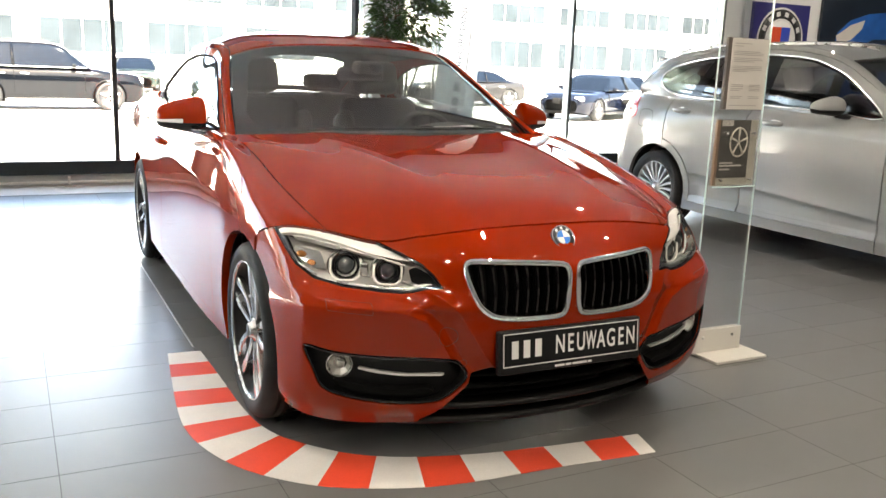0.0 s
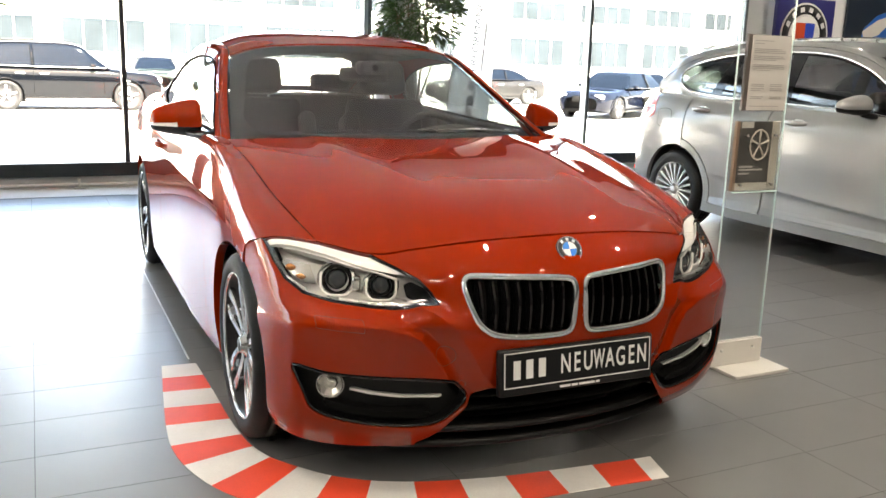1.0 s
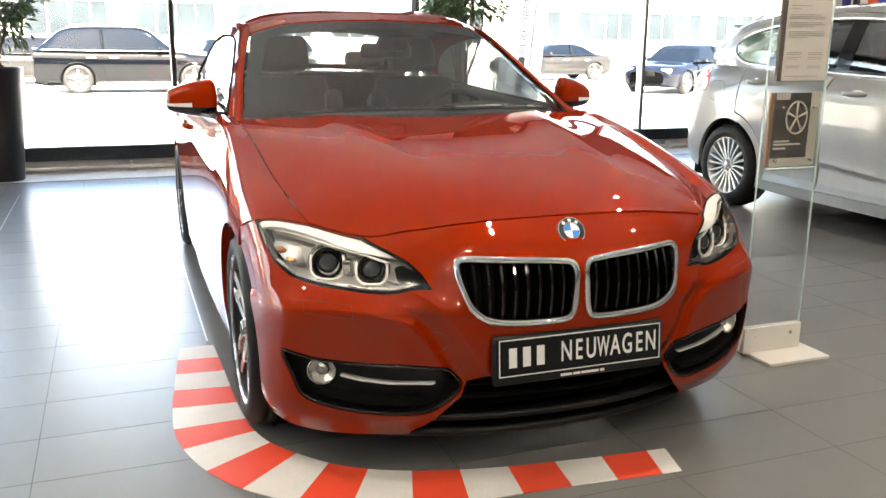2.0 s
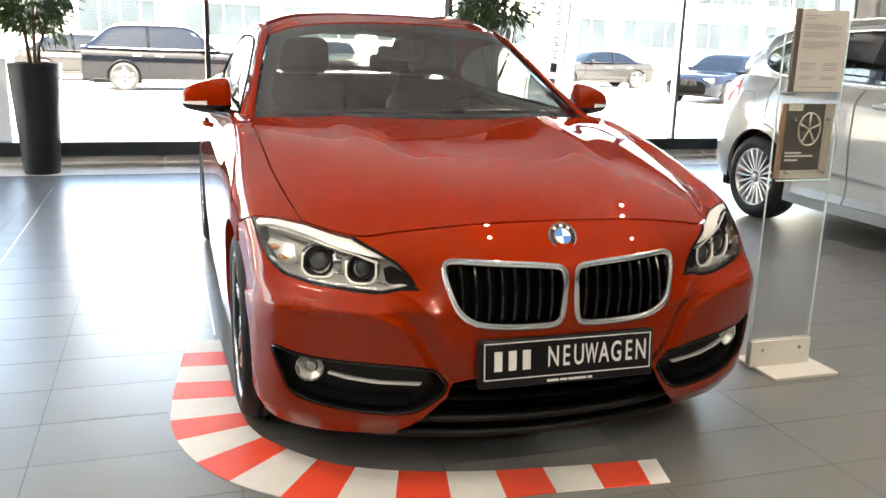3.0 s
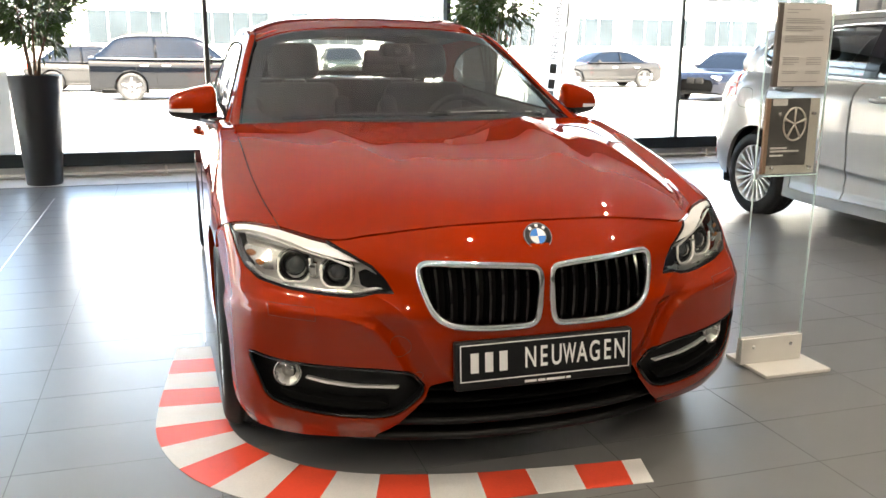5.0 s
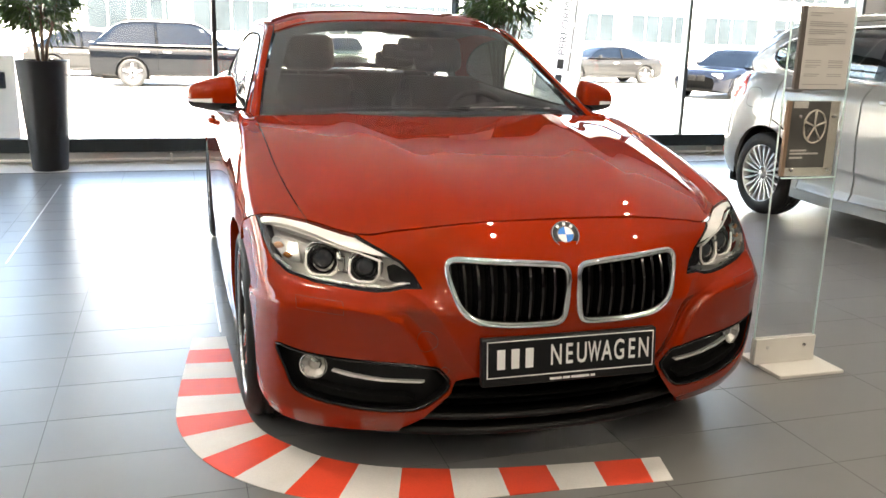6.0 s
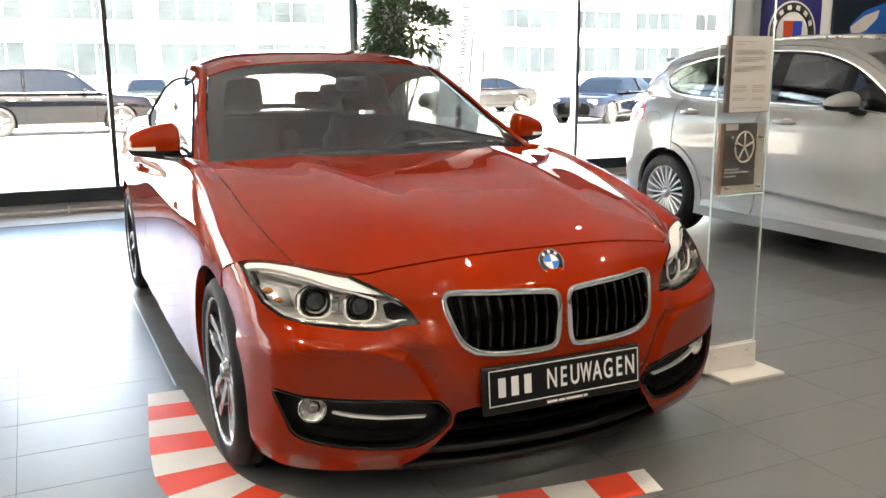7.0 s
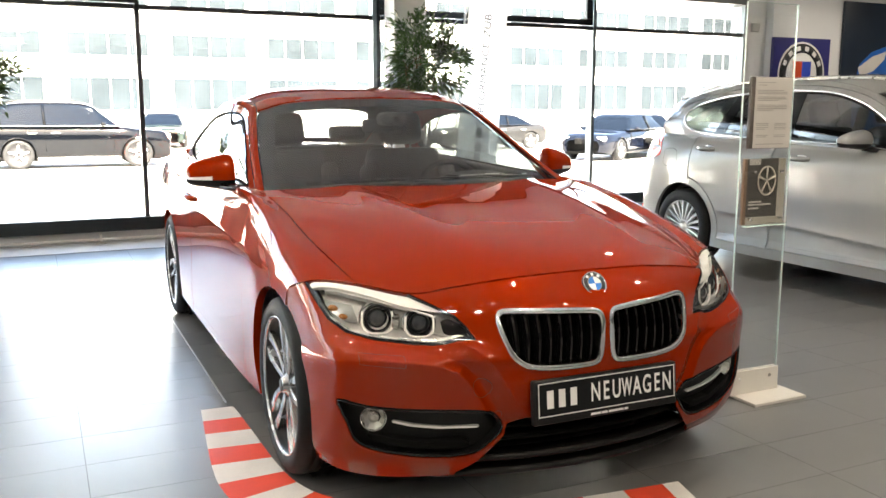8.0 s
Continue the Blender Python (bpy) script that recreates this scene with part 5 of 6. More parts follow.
# side intakes with fog lamps
for s in (-1, 1):
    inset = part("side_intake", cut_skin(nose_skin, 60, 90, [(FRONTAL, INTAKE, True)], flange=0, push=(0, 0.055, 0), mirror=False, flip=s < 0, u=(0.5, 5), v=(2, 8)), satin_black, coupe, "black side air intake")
    # black block added behind the intake in place of its shaded depth
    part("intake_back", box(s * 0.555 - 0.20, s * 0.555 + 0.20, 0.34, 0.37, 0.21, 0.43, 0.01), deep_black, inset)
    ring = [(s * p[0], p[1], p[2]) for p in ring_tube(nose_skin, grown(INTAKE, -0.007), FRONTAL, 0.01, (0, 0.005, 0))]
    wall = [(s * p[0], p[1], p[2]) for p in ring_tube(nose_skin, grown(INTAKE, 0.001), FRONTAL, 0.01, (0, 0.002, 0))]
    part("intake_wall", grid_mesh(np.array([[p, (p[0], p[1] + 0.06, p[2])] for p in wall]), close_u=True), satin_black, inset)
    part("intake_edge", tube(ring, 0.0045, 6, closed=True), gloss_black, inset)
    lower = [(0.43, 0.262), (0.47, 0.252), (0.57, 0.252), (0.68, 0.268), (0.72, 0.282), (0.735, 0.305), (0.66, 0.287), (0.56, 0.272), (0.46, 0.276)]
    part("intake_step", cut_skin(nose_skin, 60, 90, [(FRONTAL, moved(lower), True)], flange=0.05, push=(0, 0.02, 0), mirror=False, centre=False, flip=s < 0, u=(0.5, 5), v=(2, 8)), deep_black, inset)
    strip = [(0.665, 0.3385), (0.660, 0.345), (0.60, 0.333), (0.52, 0.324), (0.415, 0.324), (0.41, 0.320), (0.42, 0.317), (0.53, 0.317), (0.61, 0.326)]
    part("chrome_strip", cut_skin(nose_skin, 60, 100, [(FRONTAL, moved(strip), True)], flange=0.012, push=(0, 0.022, 0), mirror=False, centre=False, flip=s < 0, u=(0.5, 5), v=(2, 8)), trim_silver, inset, "silver trim strip")
    fog = part("fog_lamp", lathe([(0.0375, 0.0), (0.038, 0.010), (0.0405, 0.010), (0.042, 0.0), (0.042, -0.03)], 32), chrome, coupe, "round clear fog lamp")
    fog.matrix_local = pose(s * 0.694, 0.232, 0.346, 90, 0, s * 20)
    part("fog_reflector", lathe([(0.0005, -0.006), (0.010, -0.004), (0.020, -0.009), (0.028, -0.002), (0.037, 0.006)], 9), satin_metal, fog, smooth=False)
    part("fog_cover", lathe([(0.0005, 0.018), (0.015, 0.017), (0.028, 0.013), (0.036, 0.009)], 28), lens_clear, fog).visible_shadow = False

# headlamps
LIDS = grown(HEADLAMP, -0.004)
for s in (-1, 1):
    flip = s < 0
    lamp = part("headlamp", cut_skin(nose_skin, 70, 110, [(FRONTAL, grown(HEADLAMP, 0.002), True)], flange=0, shift=-0.055, mirror=False, flip=flip, u=(6.2, 10), v=(2.5, 8)), lamp_grey, coupe, "clear headlamp with twin round projectors")
    cover = part("lamp_cover", cut_skin(nose_skin, 70, 110, [(FRONTAL, LIDS, True)], flange=0, mirror=False, flip=flip, u=(6.2, 9.98), v=(2.5, 8)), lens_clear, lamp)
    cover.visible_shadow = False
    # black seal round the cover
    part("lamp_seal", cut_skin(nose_skin, 90, 140, [(FRONTAL, HEADLAMP, True), (FRONTAL, grown(HEADLAMP, -0.0085), False)], flange=0.02, shift=-0.002, mirror=False, centre=False, flip=flip, u=(6.2, 9.985), v=(2.5, 8)), gloss_black, lamp)
    # brow: white light guide under the upper edge
    brow = [(8.15, 3.12), (8.85, 3.62), (9.80, 4.02), (9.93, 5.0), (9.93, 6.0), (9.93, 6.7), (9.60, 7.12), (9.1, 7.08), (9.42, 6.78), (9.50, 6.3), (9.42, 5.4), (9.20, 4.8), (8.82, 4.3), (8.36, 3.66)]
    part("light_guide", cut_skin(nose_skin, 90, 140, [("uv", brow, True)], flange=0.015, shift=-0.007, mirror=False, centre=False, flip=flip, u=(6.2, 10), v=(2.5, 8)), lamp_white, lamp, "pale brow light guide")
    second = [(8.0, 3.45), (8.5, 3.95), (8.85, 4.5), (9.12, 5.1), (9.26, 5.8), (9.28, 6.3), (9.18, 6.3), (9.16, 5.8), (9.02, 5.1), (8.74, 4.5), (8.4, 4.0), (7.95, 3.55)]
    part("chrome_trim", cut_skin(nose_skin, 90, 140, [("uv", second, True)], flange=0.02, shift=-0.009, mirror=False, centre=False, flip=flip, u=(6.2, 10), v=(2.5, 8)), lamp_grey, lamp)
    lower = [(0.815, 0.660), (0.795, 0.632), (0.768, 0.618), (0.70, 0.600), (0.60, 0.590), (0.545, 0.588), (0.51, 0.592), (0.47, 0.603), (0.44, 0.608), (0.475, 0.6085), (0.515, 0.598), (0.60, 0.5955), (0.70, 0.606), (0.758, 0.6225), (0.794, 0.644)]
    part("chrome_trim", cut_skin(nose_skin, 90, 140, [(FRONTAL, moved(lower), True)], flange=0.02, push=(0, 0.012, 0), mirror=False, centre=False, flip=flip, u=(6.2, 10), v=(2.5, 8)), satin_metal, lamp)
    for cx, cy, cz, r, name in ((0.660, 0.284, 0.644, 0.045, "projector"), (0.553, 0.203, 0.637, 0.041, "projector")):
        pr = part(name, lathe([(r * 0.98, -0.03), (r, 0.0), (r * 0.8, 0.004), (r * 0.78, -0.012), (r * 0.72, -0.02)], 36), gloss_black, lamp, "round projector with white ring")
        pr.parent = lamp
        pr.matrix_local = pose(s * cx, cy, cz, 86, 0, s * 24)
        part("projector_lens", lathe([(0.0005, 0.012), (r * 0.35, 0.009), (r * 0.6, 0.0), (r * 0.72, -0.014)], 32), mat("projector_glass", (0.03, 0.035, 0.04), 0.04, coat=1.0), lamp).matrix_local = pose(s * cx, cy, cz, 86, 0, s * 24)
        arc = [(1.16 * r * math.cos(t), 1.12 * r * math.sin(t), 0.004) for t in np.linspace(radians(150), radians(390), 15)]
        if s < 0:
            arc = [(-x, y, z) for x, y, z in arc]
        arc = [(max(min(x, 1.05 * r), -1.05 * r), max(y, -0.98 * r), z) for x, y, z in arc]
        part("halo_ring", tube(arc, 0.0038, 8), lamp_white, lamp).matrix_local = pose(s * cx, cy - 0.004, cz, 86, 0, s * 24)
        rim = [(1.20 * r * math.cos(t), 1.13 * r * math.sin(t), -0.012) for t in np.linspace(0, 2 * math.pi, 29)[:-1]]
        part("projector_rim", tube(rim, 0.0045, 8, closed=True), lamp_chrome, lamp).matrix_local = pose(s * cx, cy + 0.002, cz, 86, 0, s * 24)
    bezel = [(0.425, 0.600), (0.455, 0.640), (0.495, 0.662), (0.56, 0.672), (0.61, 0.676), (0.625, 0.64), (0.615, 0.605), (0.54, 0.597), (0.47, 0.604)]
    part("lamp_bezel", cut_skin(nose_skin, 80, 120, [(FRONTAL, bezel, True)], flange=0, shift=-0.051, mirror=False, centre=False, flip=flip, u=(6.2, 10), v=(2.2, 8)), lamp_grey, lamp, "grey inner bezel")
    tip = [(0.422, 0.601), (0.450, 0.640), (0.485, 0.660), (0.505, 0.650), (0.500, 0.615), (0.47, 0.606)]
    part("lamp_bezel", cut_skin(nose_skin, 80, 120, [(FRONTAL, tip, True)], flange=0, shift=-0.016, mirror=False, centre=False, flip=flip, u=(6.2, 10), v=(2.2, 8)), gloss_black, lamp, "black inner bezel")
    # indicator chamber at the outer end
    chamber = [(0.728, 0.632), (0.755, 0.632), (0.785, 0.652), (0.803, 0.678), (0.795, 0.69), (0.735, 0.682)]
    part("indicator_reflector", cut_skin(nose_skin, 70, 110, [(FRONTAL, moved(chamber), True)], flange=0, push=(0, 0.035, 0), mirror=False, flip=flip, u=(6.2, 10), v=(2.5, 8)), lamp_chrome, lamp)
    for a, z, w, h in ((0.774, 0.670, 0.017, 0.011), (0.754, 0.650, 0.014, 0.009)):
        q = ring_tube(nose_skin, np.array([(a, z), (a + 1e-4, z), (a, z + 1e-4)]), FRONTAL, 0, (0, 0, 0), count=2)[0]
        part("indicator_bulb", lathe([(0.0005, 0.006), (0.6, 0.004), (1.0, 0.0)], 14, pose(s * a, q[1] + 0.028, z, 90, 0, s * 40) @ Matrix.Diagonal((w, h, 1, 1))), amber, lamp)
    part("projector_bridge", box(-0.012, 0.012, -0.02, 0.02, -0.022, 0.022, 0.006, m=pose(s * 0.606, 0.260, 0.637, 0, 0, s * 24)), lamp_chrome, lamp)

# door mirrors
for s in (-1, 1):
    P = []
    for t in 0.5 - 0.5 * np.cos(np.linspace(0, math.pi, 19)):
        x = s * (0.800 + 0.205 * t)
        round_off = (1 - abs(2 * t - 1) ** 12) ** 0.42 * 0.92 + 0.08
        high, low, deep = 0.092 * (1 - 0.48 * t ** 2.2) * round_off, 0.072 * (1 - 0.55 * t ** 1.4) * round_off, 0.075 * (1 - 0.45 * t * t) * round_off
        cy, cz = 1.745 + 0.055 * t, 1.000 - 0.012 * t
        ring = []
        for k in range(25):
            a = 2 * math.pi * k / 24 - 0.24
            yy = deep * math.cos(a)
            zz = (high if math.sin(a) >= 0 else low) * (abs(math.sin(a)) ** 0.8) * (1 if math.sin(a) >= 0 else -1)
            ring.append((x, cy - (yy if yy > 0 else yy * 0.6), cz + zz))
        P.append(ring)
    P = np.array(P)
    housing = part("door_mirror", grid_mesh(P[:, 0:17]), paint, coupe, "orange-red door mirror with black underside")
    part("mirror_underside", grid_mesh(P[:, 16:25]), gloss_black, housing)
    for i in (0, -1):
        part("mirror_end", ([tuple(p) for p in P[i, :24]], [tuple(range(24))]), paint if i else gloss_black, housing, smooth=False)
    ind = []
    for t in np.linspace(0.50, 0.93, 11):
        k = t * 18
        i = int(k)
        p = P[i] + (P[min(i + 1, 18)] - P[i]) * (k - i)
        ind.append([tuple(p[0] * (1 - q) + p[1] * q + np.array([s * 0.001, -0.0022, 0])) for q in (0.0, 0.4, 0.8)])
    part("mirror_indicator", grid_mesh(np.array(ind)), lamp_white, housing, "white indicator strip")
    part("mirror_glass", box(s * 0.90 - 0.075, s * 0.90 + 0.075, 1.818, 1.822, 0.963, 1.052, 0.001), chrome, housing, smooth=False)
    part("mirror_arm", tube([(s * 0.765, 1.61, 0.936), (s * 0.80, 1.665, 0.944), (s * 0.85, 1.72, 0.952)], [0.030, 0.027, 0.032], 10, squash=0.7), gloss_black, housing)

# wheels
for y in (AXLE_F, AXLE_R):
    for s in (-1, 1):
        wheel(coupe, pose(s * (0.752 if y < 1 else 0.778), y, HUB_Z, 0, 0, 180 if s > 0 else 0) @ pose(0, 0, 0, 12 if y < 1 else 40, 0, 0), HUB_Z, 0.225, 0.247, "twin")
for x, y0, y1 in ((0.50, 0.36, 1.17), (0.74, 1.172, 3.02), (0.50, 3.022, 4.30)):
    part("underbody", box(-x, x, y0, y1, 0.135, 0.26, 0.02), deep_black, coupe)
# unseen tray added under the nose to deepen the shadow on the floor
part("undertray", box(-0.50, 0.50, 0.20, 0.355, 0.134, 0.16, 0.01), deep_black, coupe)
# plain black block fills the bay as darkness, no engine parts
part("engine_bay", box(-0.68, 0.68, 0.42, 1.25, 0.28, 0.68, 0.02), deep_black, coupe)

# cabin
part("cabin_floor", box(-0.70, 0.70, 1.25, 3.9, 0.262, 0.30, 0.01), dash_plastic, coupe)
P = []
for x in np.linspace(-0.72, 0.72, 25):
    hump = 0.045 * math.exp(-((x - 0.36) / 0.22) ** 2)
    P.append([(x, 1.36, 0.925), (x, 1.50, 0.945 + 0.3 * hump), (x, 1.66, 0.945 + hump), (x, 1.76, 0.93 + hump), (x, 1.82, 0.88), (x, 1.80, 0.72), (x, 1.72, 0.50), (x, 1.70, 0.30)])
part("dashboard", grid_mesh(np.array(P)), dash_plastic, coupe)
part("firewall", box(-0.73, 0.73, 1.27, 1.30, 0.26, 0.90, 0.01), deep_black, coupe)
for s in (-1, 1):
    P = np.array([[(s * 0.745, y, z) for z in (0.28, 0.6, 0.93)] for y in (1.3, 2.0, 3.0, 3.6)])
    part("door_card", grid_mesh(P), dash_plastic, coupe)


def cushion(x0, x1, y0, y1, z0, z1, r, m=None):
    return box(x0, x1, y0, y1, z0, z1, r, 4, m)


for s in (-1, 1):
    seat = part("seat", cushion(s * 0.36 - 0.255, s * 0.36 + 0.255, 1.95, 2.45, 0.34, 0.53, 0.06), seat_leather, coupe, "black leather sports seat")
    lean = pose(s * 0.36, 2.40, 0.50, -22, 0, 0)
    part("backrest", cushion(-0.23, 0.23, -0.06, 0.07, 0.0, 0.60, 0.055, lean), seat_leather, seat)
    for q in (-1, 1):
        part("bolster", cushion(q * 0.235 - 0.045, q * 0.235 + 0.045, -0.12, 0.05, 0.06, 0.50, 0.04, lean), seat_leather, seat)
    part("headrest", cushion(-0.135, 0.135, -0.06, 0.05, 0.63, 0.82, 0.045, lean), seat_leather, seat)
    for q in (-1, 1):
        part("headrest_post", tube([lean @ Vector((q * 0.06, 0, 0.58)), lean @ Vector((q * 0.06, 0, 0.66))], 0.007, 8), chrome, seat)
bench = part("rear_bench", cushion(-0.58, 0.58, 2.95, 3.42, 0.36, 0.52, 0.06), seat_leather, coupe, "black leather rear bench")
part("bench_back", cushion(-0.58, 0.58, 0, 0.13, 0, 0.52, 0.05, pose(0, 3.40, 0.48, -24, 0, 0)), seat_leather, bench)
for s in (-1, 1):
    part("rear_headrest", cushion(-0.13, 0.13, -0.04, 0.04, 0.60, 0.70, 0.035, pose(s * 0.32, 3.36, 0.50, -16, 0, 0)), seat_leather, bench)
    for q in (-0.06, 0.06):
        part("headrest_post", tube([(s * 0.32 + q, 3.51, 1.02), (s * 0.32 + q, 3.535, 1.10)], 0.006, 6), chrome, bench)
part("rear_partition", box(-0.60, 0.60, 3.545, 3.575, 0.40, 1.038, 0.005), seat_leather, coupe)
part("parcel_shelf", box(-0.58, 0.58, 3.58, 3.90, 1.02, 1.04, 0.008), dash_plastic, coupe)
# steering wheel
centre = pose(0.36, 1.90, 0.845, 66, 0, 0)
sw = part("steering_wheel", tube([centre @ Vector((0.185 * math.cos(t), 0.185 * math.sin(t), 0)) for t in np.linspace(0, 2 * math.pi, 41)[:-1]], 0.015, 8, closed=True), seat_leather, coupe)
part("steering_boss", cushion(-0.07, 0.07, -0.06, 0.06, -0.03, 0.02, 0.025, centre), dash_plastic, sw)
for a in (0, 180, 270):
    part("steering_spoke", box(0.05, 0.18, -0.017, 0.017, -0.008, 0.008, 0.005, m=centre @ pose(0, 0, 0, 0, 0, a)), dash_plastic, sw)
# inside mirror and sensor pod
pod = part("sensor_pod", box(-0.045, 0.085, 1.84, 1.96, 1.205, 1.268, 0.022, 3), satin_black, coupe)
part("sensor_eye", lathe([(0.0005, 0.002), (0.016, 0.0)], 20, pose(0.02, 1.838, 1.238, 75)), gloss_black, pod)
part("inside_mirror", box(-0.11, 0.14, 1.965, 1.995, 1.168, 1.238, 0.022, 3), satin_black, pod)
part("mirror_stalk", tube([(0.02, 1.93, 1.26), (0.02, 1.975, 1.21)], 0.012, 8), satin_black, pod)


# ---- the silver van-like hatchback beside it ----
MPV_X, MPV_Y = 5.36, 2.56
mpv = thing("compact_van", "warm silver five-door compact van with chrome window trim", "car", pose(MPV_X, MPV_Y, 0, 0, 0, 0))
body = []
body.append(rib(0.02, [0.30, 0.38, 0.45, 0.50, 0.52, 0.52, 0.51, 0.48], [0.74, 0.72, 0.68, 0.62, 0.55, 0.44, 0.32, 0.22]))
body.append(rib(0.22, [0.52, 0.62, 0.70, 0.75, 0.77, 0.77, 0.76, 0.72], [0.80, 0.78, 0.73, 0.66, 0.57, 0.44, 0.32, 0.22]))
body.append(rib(0.50, [0.64, 0.74, 0.82, 0.86, 0.87, 0.86, 0.85, 0.82], [0.87, 0.86, 0.80, 0.72, 0.60, 0.46, 0.32, 0.21]))
body.append(rib(0.90, [0.72, 0.80, 0.86, 0.89, 0.90, 0.895, 0.885, 0.86], [0.95, 0.94, 0.88, 0.78, 0.65, 0.48, 0.33, 0.20]))
body.append(rib(1.30, [0.770, 0.830, 0.877, 0.888, 0.892, 0.884, 0.886, 0.872], [1.00, 0.98, 0.915, 0.80, 0.66, 0.49, 0.33, 0.19]))
body.append(rib(1.80, [0.785, 0.832, 0.875, 0.884, 0.886, 0.872, 0.886, 0.876], [1.02, 0.99, 0.925, 0.81, 0.67, 0.49, 0.33, 0.19]))
body.append(rib(2.40, [0.790, 0.834, 0.875, 0.884, 0.886, 0.870, 0.886, 0.877], [1.035, 1.0, 0.935, 0.82, 0.67, 0.49, 0.33, 0.19]))
body.append(rib(3.00, [0.790, 0.834, 0.877, 0.887, 0.889, 0.878, 0.886, 0.876], [1.05, 1.015, 0.945, 0.83, 0.68, 0.50, 0.33, 0.19]))
body.append(rib(3.55, [0.775, 0.825, 0.868, 0.895, 0.90, 0.895, 0.885, 0.862], [1.07, 1.035, 0.965, 0.84, 0.69, 0.50, 0.34, 0.22]))
body.append(rib(3.90, [0.72, 0.78, 0.835, 0.865, 0.873, 0.870, 0.862, 0.83], [1.08, 1.05, 0.98, 0.85, 0.69, 0.50, 0.36, 0.25]))
body.append(rib(4.12, [0.62, 0.70, 0.77, 0.815, 0.83, 0.835, 0.825, 0.78], [1.08, 1.05, 0.98, 0.85, 0.70, 0.52, 0.38, 0.28]))
body.append(rib([4.19, 4.21, 4.24, 4.25, 4.24, 4.27, 4.27, 4.24], [0.45, 0.55, 0.64, 0.69, 0.71, 0.72, 0.71, 0.66], [1.07, 1.04, 0.97, 0.85, 0.70, 0.53, 0.40, 0.30]))


def door_fold(P):
    """An undercut crease low on the doors."""
    y, z = P[:, 1], P[:, 2]
    d = 0.395 + 0.055 * (y - 1.4) - z
    q = 0.5 * (d + np.sqrt(d * d + 0.004 ** 2))
    out = P.copy()
    out[:, 0] -= 0.024 * (1 - np.exp(-q / 0.028)) * np.clip((z - 0.27) / 0.05, 0, 1) * np.clip((y - 1.3) / 0.25, 0, 1) * np.clip((3.25 - y) / 0.2, 0, 1)
    return out


van_skin = Skin(body, door_fold)
VF, VR, VZ = 0.90, 3.57, 0.316
LAMP = outline([(3.90, 0.90), (3.94, 1.03), (4.02, 1.06), (4.24, 1.05), (4.32, 0.98), (4.28, 0.88), (4.10, 0.865)], 3)


def van_arch(y, r=0.365):
    return [(y + r * math.cos(a), VZ + 0.005 + r * math.sin(a)) for a in np.linspace(0, 2 * math.pi, 61)[:-1]]


panels = (("front_wing", 0, 4.29, 0.01, 7.0, [(SIDEWAYS, van_arch(VF), False)]), ("front_door", 4.31, 6.36, 0.01, 6.42, []), ("rear_door", 6.38, 7.86, 0.01, 6.42, [(SIDEWAYS, van_arch(VR, 0.428), False)]),
          ("sill", 4.31, 7.86, 6.45, 7.0, [(SIDEWAYS, van_arch(VR), False)]), ("rear_wing", 7.88, 11, 0.01, 7.0, [(SIDEWAYS, van_arch(VR), False), (SIDEWAYS, LAMP, False)]))
for f in (True, False):
    s = -1 if f else 1
    for name, u0, u1, v0, v1, cuts in panels:
        part(name, cut_skin(van_skin, 60, 130 if v0 < 1 else 10, cuts, u=(u0, u1), v=(v0, v1), flange=0.03, centre=False, mirror=False, flip=f), silver, mpv)
    # same shade-black sheet behind the van's door joints
    part("door_gap_backing", cut_skin(van_skin, 60, 24, [(SIDEWAYS, van_arch(VF), False), (SIDEWAYS, van_arch(VR), False)], u=(4.1, 8.1), v=(0.3, 6.9), flange=0, shift=-0.018, centre=False, mirror=False, flip=f), deep_black, mpv)
    part("wheel_arch_edge", cut_skin(van_skin, 50, 50, [(SIDEWAYS, van_arch(VR, 0.42), True), (SIDEWAYS, van_arch(VR), False)], u=(7.0, 7.87), v=(1.5, 7.0), flange=0.02, centre=False, mirror=False, flip=f), silver, mpv)
    tail = part("tail_lamp", cut_skin(van_skin, 60, 50, [(SIDEWAYS, LAMP, True)], u=(8.5, 11), v=(0, 5), flange=0.03, centre=False, mirror=False, flip=f, shift=0.006), red_lens, mpv, "red wrap-round tail lamp")
    part("lamp_band", cut_skin(van_skin, 60, 50, [(SIDEWAYS, [(3.92, 0.955), (4.32, 0.965), (4.32, 0.992), (3.92, 0.978)], True)], u=(8.5, 11), v=(0, 5), flange=0, centre=False, mirror=False, flip=f, shift=0.0075), lamp_white, tail)
    part("lamp_band", cut_skin(van_skin, 60, 50, [(SIDEWAYS, [(3.99, 0.90), (4.28, 0.91), (4.28, 0.922), (3.99, 0.912)], True)], u=(8.5, 11), v=(0, 5), flange=0, centre=False, mirror=False, flip=f, shift=0.0075), lamp_chrome, tail)
    flap = outline([(3.66, 0.82), (3.82, 0.82), (3.835, 0.90), (3.825, 0.955), (3.67, 0.95)], 3)
    part("fuel_flap", cut_skin(van_skin, 60, 50, [(SIDEWAYS, flap, True), (SIDEWAYS, grown(flap, -0.004), False)], u=(7.6, 10), v=(0, 5), flange=0, centre=False, mirror=False, flip=f, shift=0.001), satin_black, mpv)
    for y in (VF, VR):
        a = np.linspace(-0.08 * math.pi, 1.08 * math.pi, 30)
        P = np.array([[(s * x, y + 0.372 * math.cos(t), VZ + 0.372 * math.sin(t)) for x in (0.50, 0.85)] for t in a])
        part("arch_liner", grid_mesh(P), satin_black, mpv)
